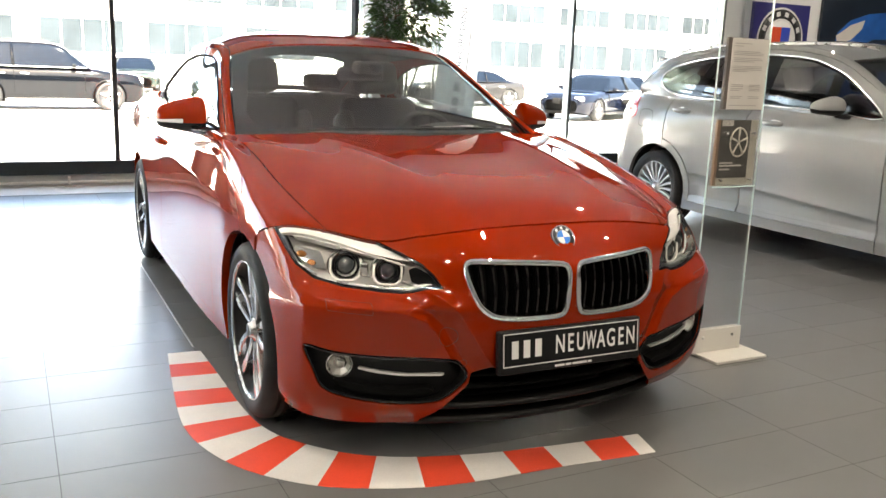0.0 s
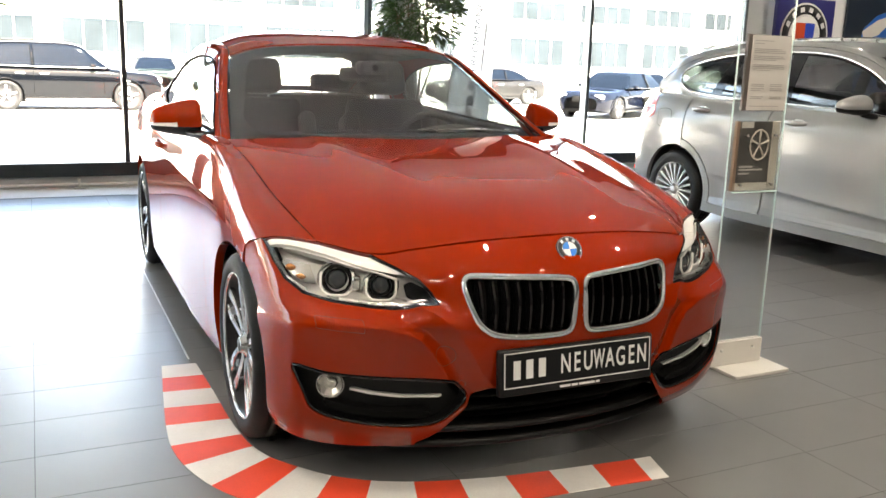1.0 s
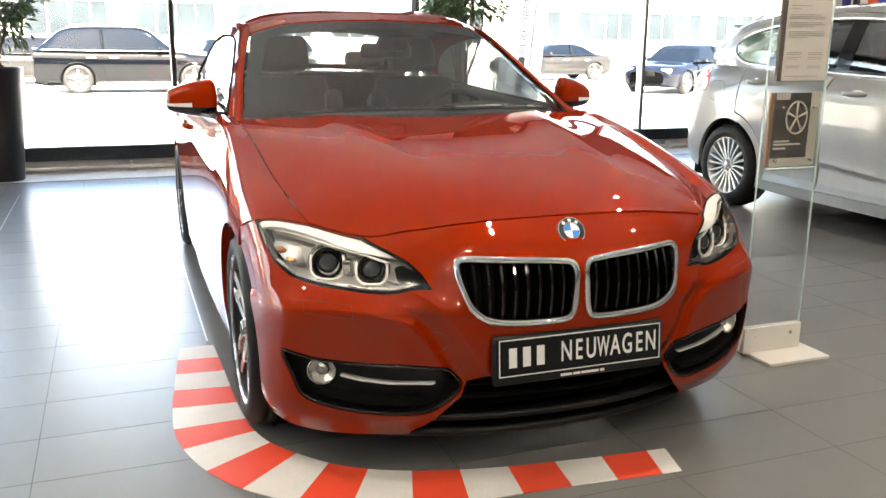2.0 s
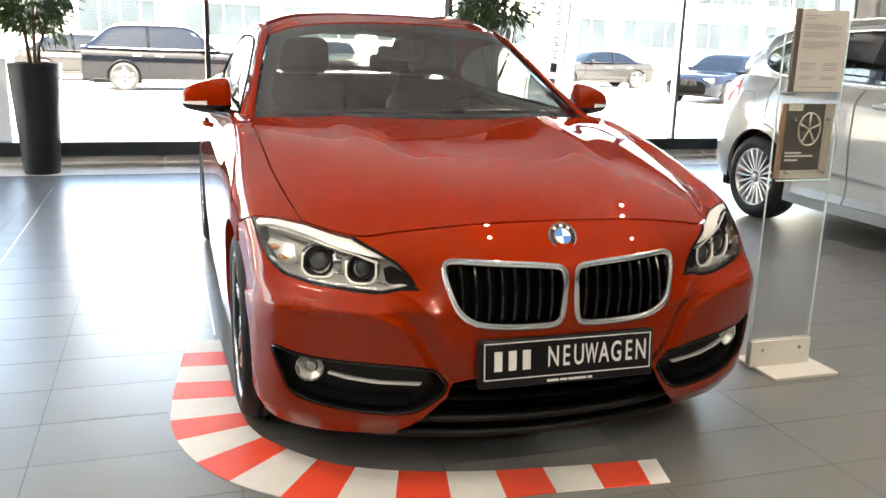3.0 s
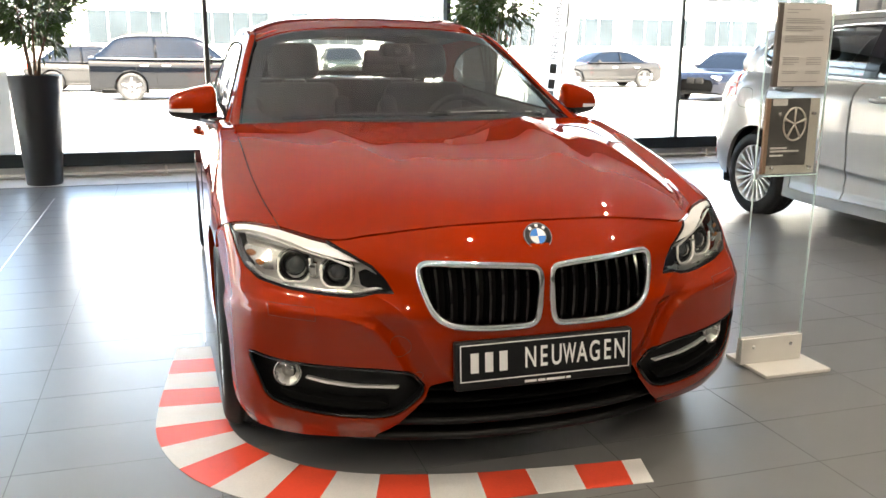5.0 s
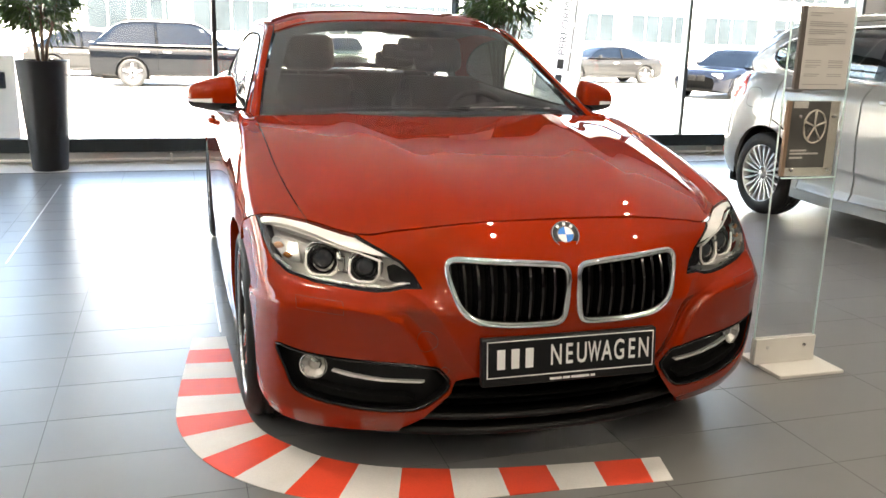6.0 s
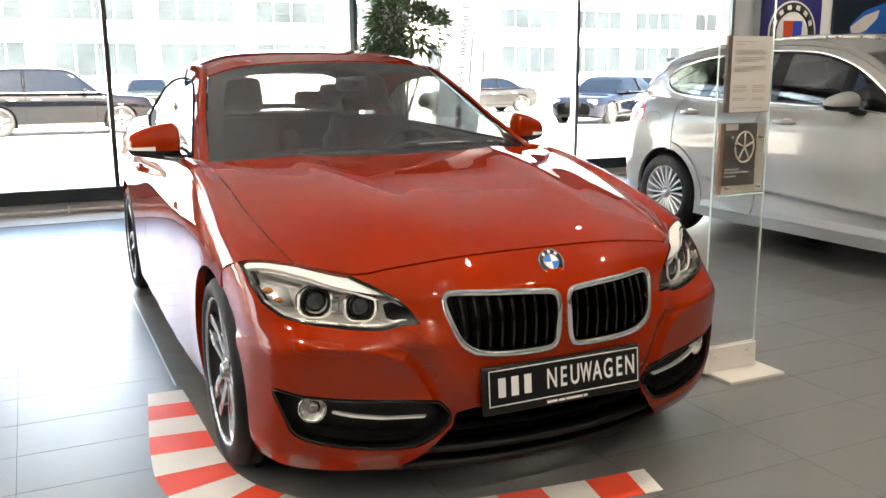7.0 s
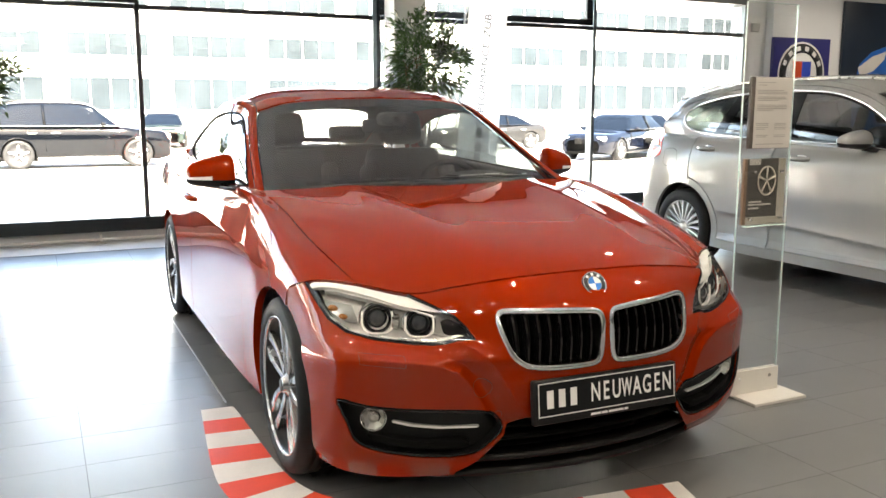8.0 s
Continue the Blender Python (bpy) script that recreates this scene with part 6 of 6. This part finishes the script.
        # flat sheet that paints the depth of the van's arch black
        part("arch_liner", ([(s * 0.5, y - 0.42, 0.2), (s * 0.5, y + 0.42, 0.2), (s * 0.5, y + 0.42, 0.74), (s * 0.5, y - 0.42, 0.74)], [(0, 1, 2, 3)]), deep_black, mpv)
        wheel(mpv, pose(s * 0.775, y, VZ, 0, 0, 180 if s > 0 else 0), VZ, 0.215, 0.219, "multi")

vrail = []
vrail.append(rib([1.27, 1.26, 1.25], [0.73, 0.75, 0.775], [0.985, 0.99, 0.985]))
vrail.append(rib([1.65, 1.66, 1.67], [0.672, 0.70, 0.722], [1.215, 1.218, 1.205]))
vrail.append(rib([1.98, 1.99, 2.00], [0.615, 0.655, 0.683], [1.392, 1.394, 1.375]))
vrail.append(rib(2.32, [0.595, 0.64, 0.672], [1.478, 1.472, 1.445]))
vrail.append(rib(2.7, [0.59, 0.637, 0.668], [1.505, 1.495, 1.462]))
vrail.append(rib(3.2, [0.58, 0.625, 0.658], [1.490, 1.478, 1.443]))
vrail.append(rib(3.58, [0.565, 0.61, 0.645], [1.445, 1.432, 1.385]))
vrail.append(rib(3.85, [0.55, 0.60, 0.655], [1.40, 1.375, 1.30]))
vrail.append(rib(4.07, [0.545, 0.60, 0.67], [1.33, 1.26, 1.18]))
vrail.append(rib([4.21, 4.19, 4.15], [0.45, 0.55, 0.62], [1.08, 1.08, 1.08]))
vr_skin = Skin(vrail)
vside = []
for k, (y, zb, ab) in enumerate([(1.27, 0.995, 0.772), (1.67, 1.015, 0.783), (2.0, 1.025, 0.788), (2.32, 1.033, 0.792), (2.7, 1.043, 0.793), (3.2, 1.057, 0.790), (3.58, 1.071, 0.772), (3.85, 1.078, 0.725), (4.07, 1.08, 0.655)]):
    t, b = np.array(vrail[k][2]), np.array((ab, y, zb))
    vside.append([tuple(b + (t - b) * q + np.array((0.02 * math.sin(math.pi * q), 0, 0))) for q in (0, 0.35, 0.7, 0.985)])
vs_skin = Skin(vside)
WINDOW = [(1.57, 1.03), (2.0, 1.047), (2.6, 1.062), (3.2, 1.08), (3.52, 1.10), (3.68, 1.14), (3.76, 1.20), (3.745, 1.255), (3.65, 1.315), (3.46, 1.362), (3.15, 1.400), (2.75, 1.422), (2.34, 1.408), (2.1, 1.36), (1.86, 1.255)]
for f in (True, False):
    s = -1 if f else 1
    part("pillar", cut_skin(vr_skin, 60, 10, flange=0.02, centre=False, mirror=False, flip=f), silver, mpv)
    part("side_panel", cut_skin(vs_skin, 90, 40, [(SIDEWAYS, outline(WINDOW, 4), False)], flange=0, centre=False, mirror=False, flip=f), silver, mpv)
    frame_in = grown(outline(WINDOW, 4), -0.022)
    part("window_surround", cut_skin(vs_skin, 90, 40, [(SIDEWAYS, outline(WINDOW, 4), True), (SIDEWAYS, frame_in, False)], flange=0, centre=False, mirror=False, flip=f), gloss_black, mpv)
    g = part("side_window", cut_skin(vs_skin, 90, 40, [(SIDEWAYS, frame_in, True)], flange=0, shift=-0.003, centre=False, mirror=False, flip=f), clear("van_side_glass", (0.30, 0.32, 0.315), 0.02, 0.25) if f else wind_glass, mpv, "dark side window")
    g.visible_shadow = False
    ring = [(s * p[0], p[1], p[2]) for p in ring_tube(vs_skin, outline(WINDOW, 4), SIDEWAYS, 0.01, (0.003, 0, 0), count=110)]
    part("window_trim", tube(ring, 0.0085, 7, closed=True), chrome, mpv, "chrome window trim")
    for y0, y1, tilt in ((2.54, 2.66, -0.05), (3.27, 3.38, -0.24)):
        strip = [(y0, 1.0), (y1, 1.0), (y1 + tilt, 1.45), (y0 + tilt, 1.45)]
        part("window_post", cut_skin(vs_skin, 120, 40, [(SIDEWAYS, strip, True), (SIDEWAYS, outline(WINDOW, 4), True)], flange=0, shift=0.001, centre=False, mirror=False, flip=f), gloss_black, mpv)
    for y, z in ((2.38, 0.93), (3.32, 0.965)):
        bowl = part("handle_recess", lathe([(0.0005, 0.002), (0.6, 0.001), (1.0, -0.004)], 24, pose(s * 0.8715, y - 0.02, z + 0.005, 0, s * 90, 0) @ Matrix.Diagonal((0.034, 0.075, 1, 1))), satin_metal, mpv)
        pts = [(s * (0.870 + 0.034 * math.sin(math.pi * t)), y - 0.10 + 0.20 * t, z + 0.012) for t in np.linspace(0, 1, 9)]
        part("door_handle", tube(pts, [0.010, 0.014, 0.015, 0.015, 0.015, 0.015, 0.015, 0.014, 0.010], 8, squash=1.2), silver, mpv, "silver door handle")
    # door mirror
    P = []
    for t in np.linspace(0, 1, 13):
        w = (1 - abs(2 * t - 1) ** 9) ** 0.35 * 0.94 + 0.06
        P.append([(s * (0.85 + 0.20 * t), 1.86 + 0.05 * t - 0.085 * math.cos(a) * w * (1 - 0.4 * t * t) * (1 if math.cos(a) > 0 else 0.5), 1.085 - 0.012 * t + (0.075 * (1 - 0.6 * t ** 2.2) if math.sin(a) > 0 else 0.062 * (1 - 0.5 * t)) * math.sin(a) * w) for a in np.linspace(-0.3, 2 * math.pi - 0.3, 25)])
    P = np.array(P)
    hs = part("door_mirror", grid_mesh(P[:, :15]), silver, mpv, "warm silver door mirror with dark base")
    part("mirror_underside", grid_mesh(P[:, 14:]), satin_black, hs)
    for i in (0, -1):
        part("mirror_end", ([tuple(p) for p in P[i, :24]], [tuple(range(24))]), silver, hs, smooth=False)
    part("mirror_arm", tube([(s * 0.79, 1.82, 1.02), (s * 0.87, 1.86, 1.035)], [0.03, 0.03], 8, squash=0.6), satin_black, hs)
    part("roof_rail", tube([(s * (0.622 - 0.012 * abs(t)), 2.75 + 0.95 * t, 1.502 - 0.012 * t - 0.045 * t * t * t * t) for t in np.linspace(-1, 1, 15)], 0.008, 8, squash=1.2), satin_metal, mpv)
    part("door_crease_trim", cut_skin(van_skin, 60, 50, [(SIDEWAYS, [(1.5, 0.300), (3.1, 0.300), (3.1, 0.306), (1.5, 0.306)], True)], u=(4.0, 7.6), v=(4, 7), flange=0, centre=False, mirror=False, flip=f, shift=0.001), satin_black, mpv)

vroof = [[(p[0][0] * q, p[0][1] - 0.06 * (1 - q * q), p[0][2] + 0.045 * (1 - q * q)) for q in (0, 0.35, 0.7, 1.0)] for p in vrail[2:8]]
part("roof", cut_skin(Skin(vroof), 40, 30, flange=0.01), silver, mpv)
vws = [[(p[0][0] * q, p[0][1] - 0.16 * (1 - q * q), p[0][2] + 0.03 * (1 - q * q)) for q in (0, 0.4, 0.75, 1.0)] for p in vrail[:3]]
part("windscreen", cut_skin(Skin(vws), 24, 24, flange=0), wind_glass, mpv, "large windscreen").visible_shadow = False
vback = [[(p[0][0] * q, p[0][1] + 0.05 * (1 - q * q), p[0][2]) for q in (0, 0.4, 0.75, 1.0)] for p in vrail[7:]]
part("rear_window", cut_skin(Skin(vback), 20, 20, flange=0), dark_glass, mpv).visible_shadow = False
part("spoiler", box(-0.55, 0.55, 3.84, 4.03, 1.360, 1.400, 0.016), silver, mpv)
end = np.array(body[-1])
P = np.array([[(x * q, y + 0.03 * (1 - q * q), z) for x, y, z in end] for q in np.linspace(-1, 1, 13)])
part("tailgate", grid_mesh(P), silver, mpv)
P = np.array([[(x * q, y - 0.05 * (1 - q * q), z) for x, y, z in body[0]] for q in np.linspace(-1, 1, 13)])
part("front_bumper", grid_mesh(P), silver, mpv)
P = np.array([[(r[0][0] * q, r[0][1] - (0.05 if k == 0 else 0.0) * (1 - q * q) - (0.14 * (1 - q * q) if k == 4 else 0), r[0][2] + 0.035 * (1 - q * q)) for q in np.linspace(-1, 1, 13)] for k, r in enumerate(body[:5])])
part("bonnet", grid_mesh(P), silver, mpv)
part("underbody", box(-0.74, 0.74, 0.3, 4.15, 0.17, 0.27, 0.02), deep_black, mpv)
part("cabin_floor", box(-0.72, 0.72, 1.0, 4.1, 0.272, 0.34, 0.02), dash_plastic, mpv)
part("dashboard", box(-0.70, 0.70, 1.20, 1.60, 0.70, 1.02, 0.06), dash_plastic, mpv)
for s in (-1, 1):
    part("door_card", box(s * 0.745 - 0.012, s * 0.745 + 0.012, 1.2, 3.8, 0.342, 1.0, 0.01), dash_plastic, mpv)
    for y0 in (1.95, 2.85):
        seat = part("seat", cushion(s * 0.36 - 0.25, s * 0.36 + 0.25, y0, y0 + 0.5, 0.42, 0.62, 0.05), seat_leather, mpv)
        lean = pose(s * 0.36, y0 + 0.47, 0.58, -18, 0, 0)
        part("backrest", cushion(-0.24, 0.24, -0.06, 0.08, 0, 0.60, 0.05, lean), seat_leather, seat)
        part("headrest", cushion(-0.13, 0.13, -0.05, 0.05, 0.63, 0.80, 0.04, lean), seat_leather, seat)
    gl = part("rear_reflector", box(s * 0.70 - 0.05, s * 0.70 + 0.05, 4.245, 4.26, 0.40, 0.44, 0.005), red_lens, mpv)

# ---- outside: paving, parked cars, buildings ----
OUT = -0.25
structure("ground", box(-300, 300, FRONT + 0.11, 400, OUT - 0.5, OUT, 0), asphalt, "bright sunlit pale paving outside", "ground")
structure("ground_back", box(-300, 300, -300, FRONT + 0.10, OUT - 0.5, OUT - 0.01, 0), asphalt, "pale paving round the showroom", "ground")


def far_wheel(parent, x, y, r, side):
    hub = part("wheel", lathe([(r * 0.68, -0.09), (r * 0.70, -0.105), (r * 0.90, -0.11), (r, -0.08), (r, 0.08), (r * 0.9, 0.10)], 28, pose(0, 0, 0, 0, 90, 0)), rubber, parent, "dark tyre on a bright rim")
    hub.matrix_local = pose(x, y, r, 0, 0, 0 if side < 0 else 180)
    part("rim", lathe([(0.02, -0.075), (r * 0.16, -0.085), (r * 0.18, -0.06), (r * 0.60, -0.05), (r * 0.66, -0.09), (r * 0.69, -0.095)], 24, pose(0, 0, 0, 0, 90, 0)), rim_dark, hub)
    for k in range(5):
        part("spoke", box(-0.098, -0.075, -0.026, 0.026, r * 0.12, r * 0.67, 0.004, 1, pose(0, 0, 0, 72 * k, 0, 0)), rim_silver, hub)


def far_car(name, label, material, m, length, width, height, hood_z, belt_z, base, roof0, roof1, tail, r=0.33, front=0.85, back=None):
    """A parked car some way off: nose at y = 0, tail at y = length. base, roof0, roof1, tail: where glass and roof begin and end."""
    car = thing(name, label, "car", m, group="cars parked outside")
    w = width / 2
    hoods = [(0.0, 0.62, hood_z * 0.72), (0.05, 0.80, hood_z * 0.84), (0.30, 0.92, hood_z * 0.95), (0.9, 0.98, hood_z), (base, 0.99, belt_z - 0.02), ((base + tail) / 2, 1.0, belt_z), (tail, 0.99, belt_z + 0.04),
             (length - 0.30, 0.95, belt_z + 0.03), (length - 0.04, 0.84, belt_z - 0.04), (length, 0.70, belt_z - 0.20)]
    net = []
    for y, f, zt in hoods:
        low = 0.22 + 0.10 * (y > length - 0.3) + 0.05 * (y < 0.1)
        net.append(rib(y, [0, 0.5 * f * w, 0.80 * f * w, 0.93 * f * w, f * w, 0.995 * f * w, 0.98 * f * w, 0.92 * f * w], [zt + 0.03, zt + 0.02, zt, zt - 0.05, zt - 0.20, 0.52, 0.36, low]))
    holes = []
    back = back or (length - 0.85 if length > 4.5 else length - 0.75)
    for y in (front, back):
        holes.append((SIDEWAYS, [(y + (r + 0.045) * math.cos(a), r + 0.01 + (r + 0.045) * math.sin(a)) for a in np.linspace(0, 2 * math.pi, 33)[:-1]], False))
        for s in (-1, 1):
            far_wheel(car, s * (w - 0.11), y, r, s)
        part("arch_liner", box(-w + 0.22, w - 0.22, y - 0.42, y + 0.42, 0.2, 0.72, 0.02), deep_black, car)
    part("body", cut_skin(Skin(net), 80, 36, holes, flange=0.03), material, car)
    top = []
    for y, zz, ww in ((base, belt_z, 0.86), ((base + roof0) / 2, (belt_z + height) / 2 + 0.02, 0.80), (roof0, height - 0.04, 0.70), ((roof0 + roof1) / 2, height, 0.68), (roof1, height - 0.05, 0.66), ((roof1 + tail) / 2, (belt_z + height) / 2 + 0.04, 0.74), (tail, belt_z + 0.03, 0.80)):
        top.append(rib(y, [0, 0.5 * ww * w, 0.86 * ww * w, ww * w, (ww + 0.5 * (0.95 - ww)) * w, 0.95 * w], [zz, zz - 0.005, zz - 0.025, zz - 0.07 * (zz > belt_z + 0.05), (zz + belt_z) / 2 - 0.02, belt_z - 0.01]))
    part("glasshouse", cut_skin(Skin(top), 50, 24, flange=0), car_pane, car, "dark glasshouse")
    part("roof", cut_skin(Skin(top), 30, 14, u=(1.95, 4.05), v=(0, 3.0), flange=0.01, shift=0.006), material, car)
    for s in (-1, 1):
        part("headlamp", box(s * w * 0.66 - 0.14, s * w * 0.66 + 0.14, 0.02, 0.16, hood_z * 0.72, hood_z * 0.86, 0.03), lamp_white, car)
        part("tail_lamp", box(s * w * 0.72 - 0.15, s * w * 0.72 + 0.15, length - 0.16, length - 0.015, belt_z - 0.20, belt_z - 0.06, 0.03), red_lens, car)
        part("grille", box(s * 0.14 - 0.12, s * 0.14 + 0.12, -0.03, 0.05, hood_z * 0.60, hood_z * 0.80, 0.03), deep_black, car)
        part("pillar", tube([(s * w * 0.97, (base + tail) / 2 + 0.1, belt_z), (s * w * 0.72, (roof0 + roof1) / 2 + 0.1, height - 0.06)], 0.035, 6), black_paint, car)
        part("door_mirror", box(s * (w + 0.05) - 0.07, s * (w + 0.05) + 0.07, base + 0.35, base + 0.47, belt_z, belt_z + 0.11, 0.035), material, car)
        mid = (base + tail) / 2
        for y in (base + 0.15, mid + 0.1, back - 0.15):
            part("door_joint", tube([(s * (w + 0.001), y, 0.46), (s * (w + 0.003), y, belt_z - 0.22), (s * w * 0.96, y, belt_z - 0.04)], 0.008, 5), deep_black, car)
        for y in (mid - 0.15, back - 0.35):
            part("door_handle", tube([(s * (w + 0.012), y - 0.10, belt_z - 0.17), (s * (w + 0.03), y, belt_z - 0.168), (s * (w + 0.012), y + 0.10, belt_z - 0.165)], 0.014, 6), trim_silver, car)
        part("side_step", box(s * (w - 0.02) - 0.03, s * (w - 0.02) + 0.03, front + 0.45, back - 0.45, 0.24, 0.29, 0.01), trim_silver if height > 1.6 else satin_black, car)
        part("window_line", tube([(s * w * 0.965, base + 0.1, belt_z + 0.002), (s * w * 0.975, mid, belt_z + 0.006), (s * w * 0.965, tail - 0.15, belt_z + 0.03)], 0.010, 6), trim_silver if height > 1.6 else gloss_black, car)
        if height > 1.6:
            part("roof_rail", tube([(s * w * 0.66, roof0 + 0.15, height - 0.01), (s * w * 0.66, roof0 + 0.3, height + 0.045), (s * w * 0.65, roof1 - 0.2, height + 0.03), (s * w * 0.64, roof1, height - 0.02)], 0.016, 6), satin_black, car)
        for y in (front, back):
            ring = [(s * (w - 0.004), y + (r + 0.05) * math.cos(a), r + 0.01 + (r + 0.05) * math.sin(a)) for a in np.linspace(-0.12, math.pi + 0.12, 21)]
            part("arch_trim", tube(ring, 0.016, 6), material, car)
    part("underbody", box(-w * 0.85, w * 0.85, 0.3, length - 0.3, 0.2, 0.3, 0.02), deep_black, car)
    return car


far_car("estate_car", "black sport utility vehicle parked on sunlit paving", black_paint, pose(3.0, 26.2, OUT, 0, 0, 90), 4.89, 1.94, 1.74, 1.02, 1.10, 1.35, 2.15, 4.05, 4.80, 0.375, 0.90, back=3.83)
far_car("parked_car", "dark car parked behind the utility vehicle", grey_paint, pose(0.4, 31.0, OUT, 0, 0, 90), 4.6, 1.8, 1.45, 0.85, 0.92, 1.3, 2.1, 3.5, 4.2)
far_car("parked_car", "grey coupe parked across the yard", grey_paint, pose(13.6, 31.0, OUT, 0, 0, -90), 4.6, 1.8, 1.38, 0.86, 0.93, 1.4, 2.1, 3.2, 3.9)
far_car("parked_car", "dark blue saloon parked on the paving", blue_paint, pose(14.4, 22.2, OUT, 0, 0, -62), 4.6, 1.8, 1.42, 0.85, 0.92, 1.35, 2.1, 3.5, 4.2)
far_car("parked_car", "white car parked beside a blue one", white_enamel, pose(17.2, 22.4, OUT, 0, 0, -30), 4.5, 1.8, 1.42, 0.85, 0.92, 1.35, 2.1, 3.5, 4.2)
far_car("parked_car", "grey-green saloon facing the showroom", green_paint, pose(4.15, 36.0, OUT, 0, 0, -6), 4.6, 1.8, 1.42, 0.85, 0.92, 1.35, 2.1, 3.5, 4.2)
far_car("parked_car", "grey-green saloon facing the showroom", green_paint, pose(7.05, 36.0, OUT, 0, 0, -6), 4.6, 1.8, 1.42, 0.85, 0.92, 1.35, 2.1, 3.5, 4.2)

office = thing("office_building", "long white office building with bands of windows", "building", pose(0, 58, OUT))
part("wall", box(-6, 76, 0, 12, 0, 10.5, 0.02), facade, office, smooth=False)
part("roof", box(-6.3, 76.3, -0.3, 12.3, 10.5, 10.85, 0.03), facade_frame, office, smooth=False)
for z0, z1 in ((1.4, 3.6), (4.7, 6.3), (7.6, 9.2)):
    for k in range(13):
        x = -4.6 + 6.1 * k
        wdw = part("window", box(x, x + 4.9, -0.06, 0.05, z0, z1, 0.01), facade_frame, office, smooth=False)
        for q in range(4):
            part("pane", box(x + 0.10 + 1.19 * q, x + 1.20 + 1.19 * q, -0.075, -0.062, z0 + 0.12, z1 - 0.12, 0), facade_pane, wdw, smooth=False)
        part("sill", box(x - 0.05, x + 4.95, -0.16, -0.062, z0 - 0.10, z0 - 0.01, 0.01), facade, wdw, smooth=False)

shop = thing("low_building", "low white building with a flat roof", "building", pose(-21, 48, OUT))
part("wall", box(-14, 13.5, 0, 10, 0, 6.4, 0.02), facade, shop, smooth=False)
part("roof", box(-14.3, 13.8, -0.5, 10.2, 6.4, 6.75, 0.03), facade_frame, shop, smooth=False)
for k in range(6):
    x = -12.5 + 4.3 * k
    wdw = part("window", box(x, x + 3.3, -0.06, 0.05, 2.6, 4.2, 0.01), facade_frame, shop, smooth=False)
    for q in range(3):
        part("pane", box(x + 0.08 + 1.06 * q, x + 1.06 + 1.06 * q, -0.075, -0.062, 2.7, 4.1, 0), facade_pane, wdw, smooth=False)
stair = thing("outside_canopy", "pale glass canopy on thin steel posts", "canopy", pose(-3.2, 36, OUT))
for k in range(5):
    part("canopy_pane", box(0, 2.6, -0.5, 0.5, 4.0 + 0.42 * k, 4.05 + 0.42 * k, 0.01, m=pose(0.18 * k, 0, 0, 12, 0, 0)), facade_frame, stair, smooth=False)
for x in (0.1, 3.2):
    part("post", tube([(x, 0, 0), (x, 0, 6.0)], 0.05, 8), facade_frame, stair)

board = thing("low_board", "low white printed board outside the glass", "board", pose(-2.05, 9.95, OUT))
part("panel", box(-0.75, 0.75, -0.02, 0.02, 0.36, 1.24, 0.006), paper, board, smooth=False)
part("picture", box(-0.70, 0.66, -0.026, -0.0205, 0.92, 1.08, 0), facade_pane, board, smooth=False)
for x in (-0.6, 0.6):
    part("leg", tube([(x, 0.035, 0), (x, 0.035, 1.2)], 0.015, 8), satin_metal, board)

# ---- floor tiles, 60 by 30 cm ----
TX, TY = 0.6, 0.3
tile_verts = []
g, d = 0.0013, 0.0010
for zz, q in ((-0.003, g), (-d * 0.5, g), (0.0, g + 0.0001)):
    tile_verts += [(q, q, zz), (TX - q, q, zz), (TX - q, TY - q, zz), (q, TY - q, zz)]
tile_faces = [(8, 9, 10, 11)]
for lv in (0, 4):
    for k in range(4):
        tile_faces.append((lv + k, lv + (k + 1) % 4, lv + 4 + (k + 1) % 4, lv + 4 + k))
tile_mesh = bpy.data.meshes.new("tile")
tile_mesh.from_pydata(tile_verts, [], tile_faces)
tile_mesh.materials.append(tile_mat)
rest_v, rest_f, near = [], [], 0
OX, OY = 0.308, 2.83
for i in range(-13, 21):
    for j in range(-38, 21):
        x, y = OX + TX * i, OY + TY * j
        if x < X0 or x + TX > X1 or y < Y0 or y + TY > 8.87:
            continue
        if -1.6 < x < 3.4 and 1.5 < y < 8.6 and near < 300 and not (1.4 < x + 0.6 < 2.2 and 4.0 < y < 6.6):
            t = new("tile", tile_mesh)
            t.parent = floor
            t.location = (x, y, 0)
            near += 1
        else:
            k = len(rest_v)
            rest_v += [(x + a, y + b, c) for a, b, c in tile_verts]
            rest_f += [tuple(k + q for q in f) for f in tile_faces]
tagged(part("more_tiles", (rest_v, rest_f), tile_mat, floor, smooth=False), kind="stuff")
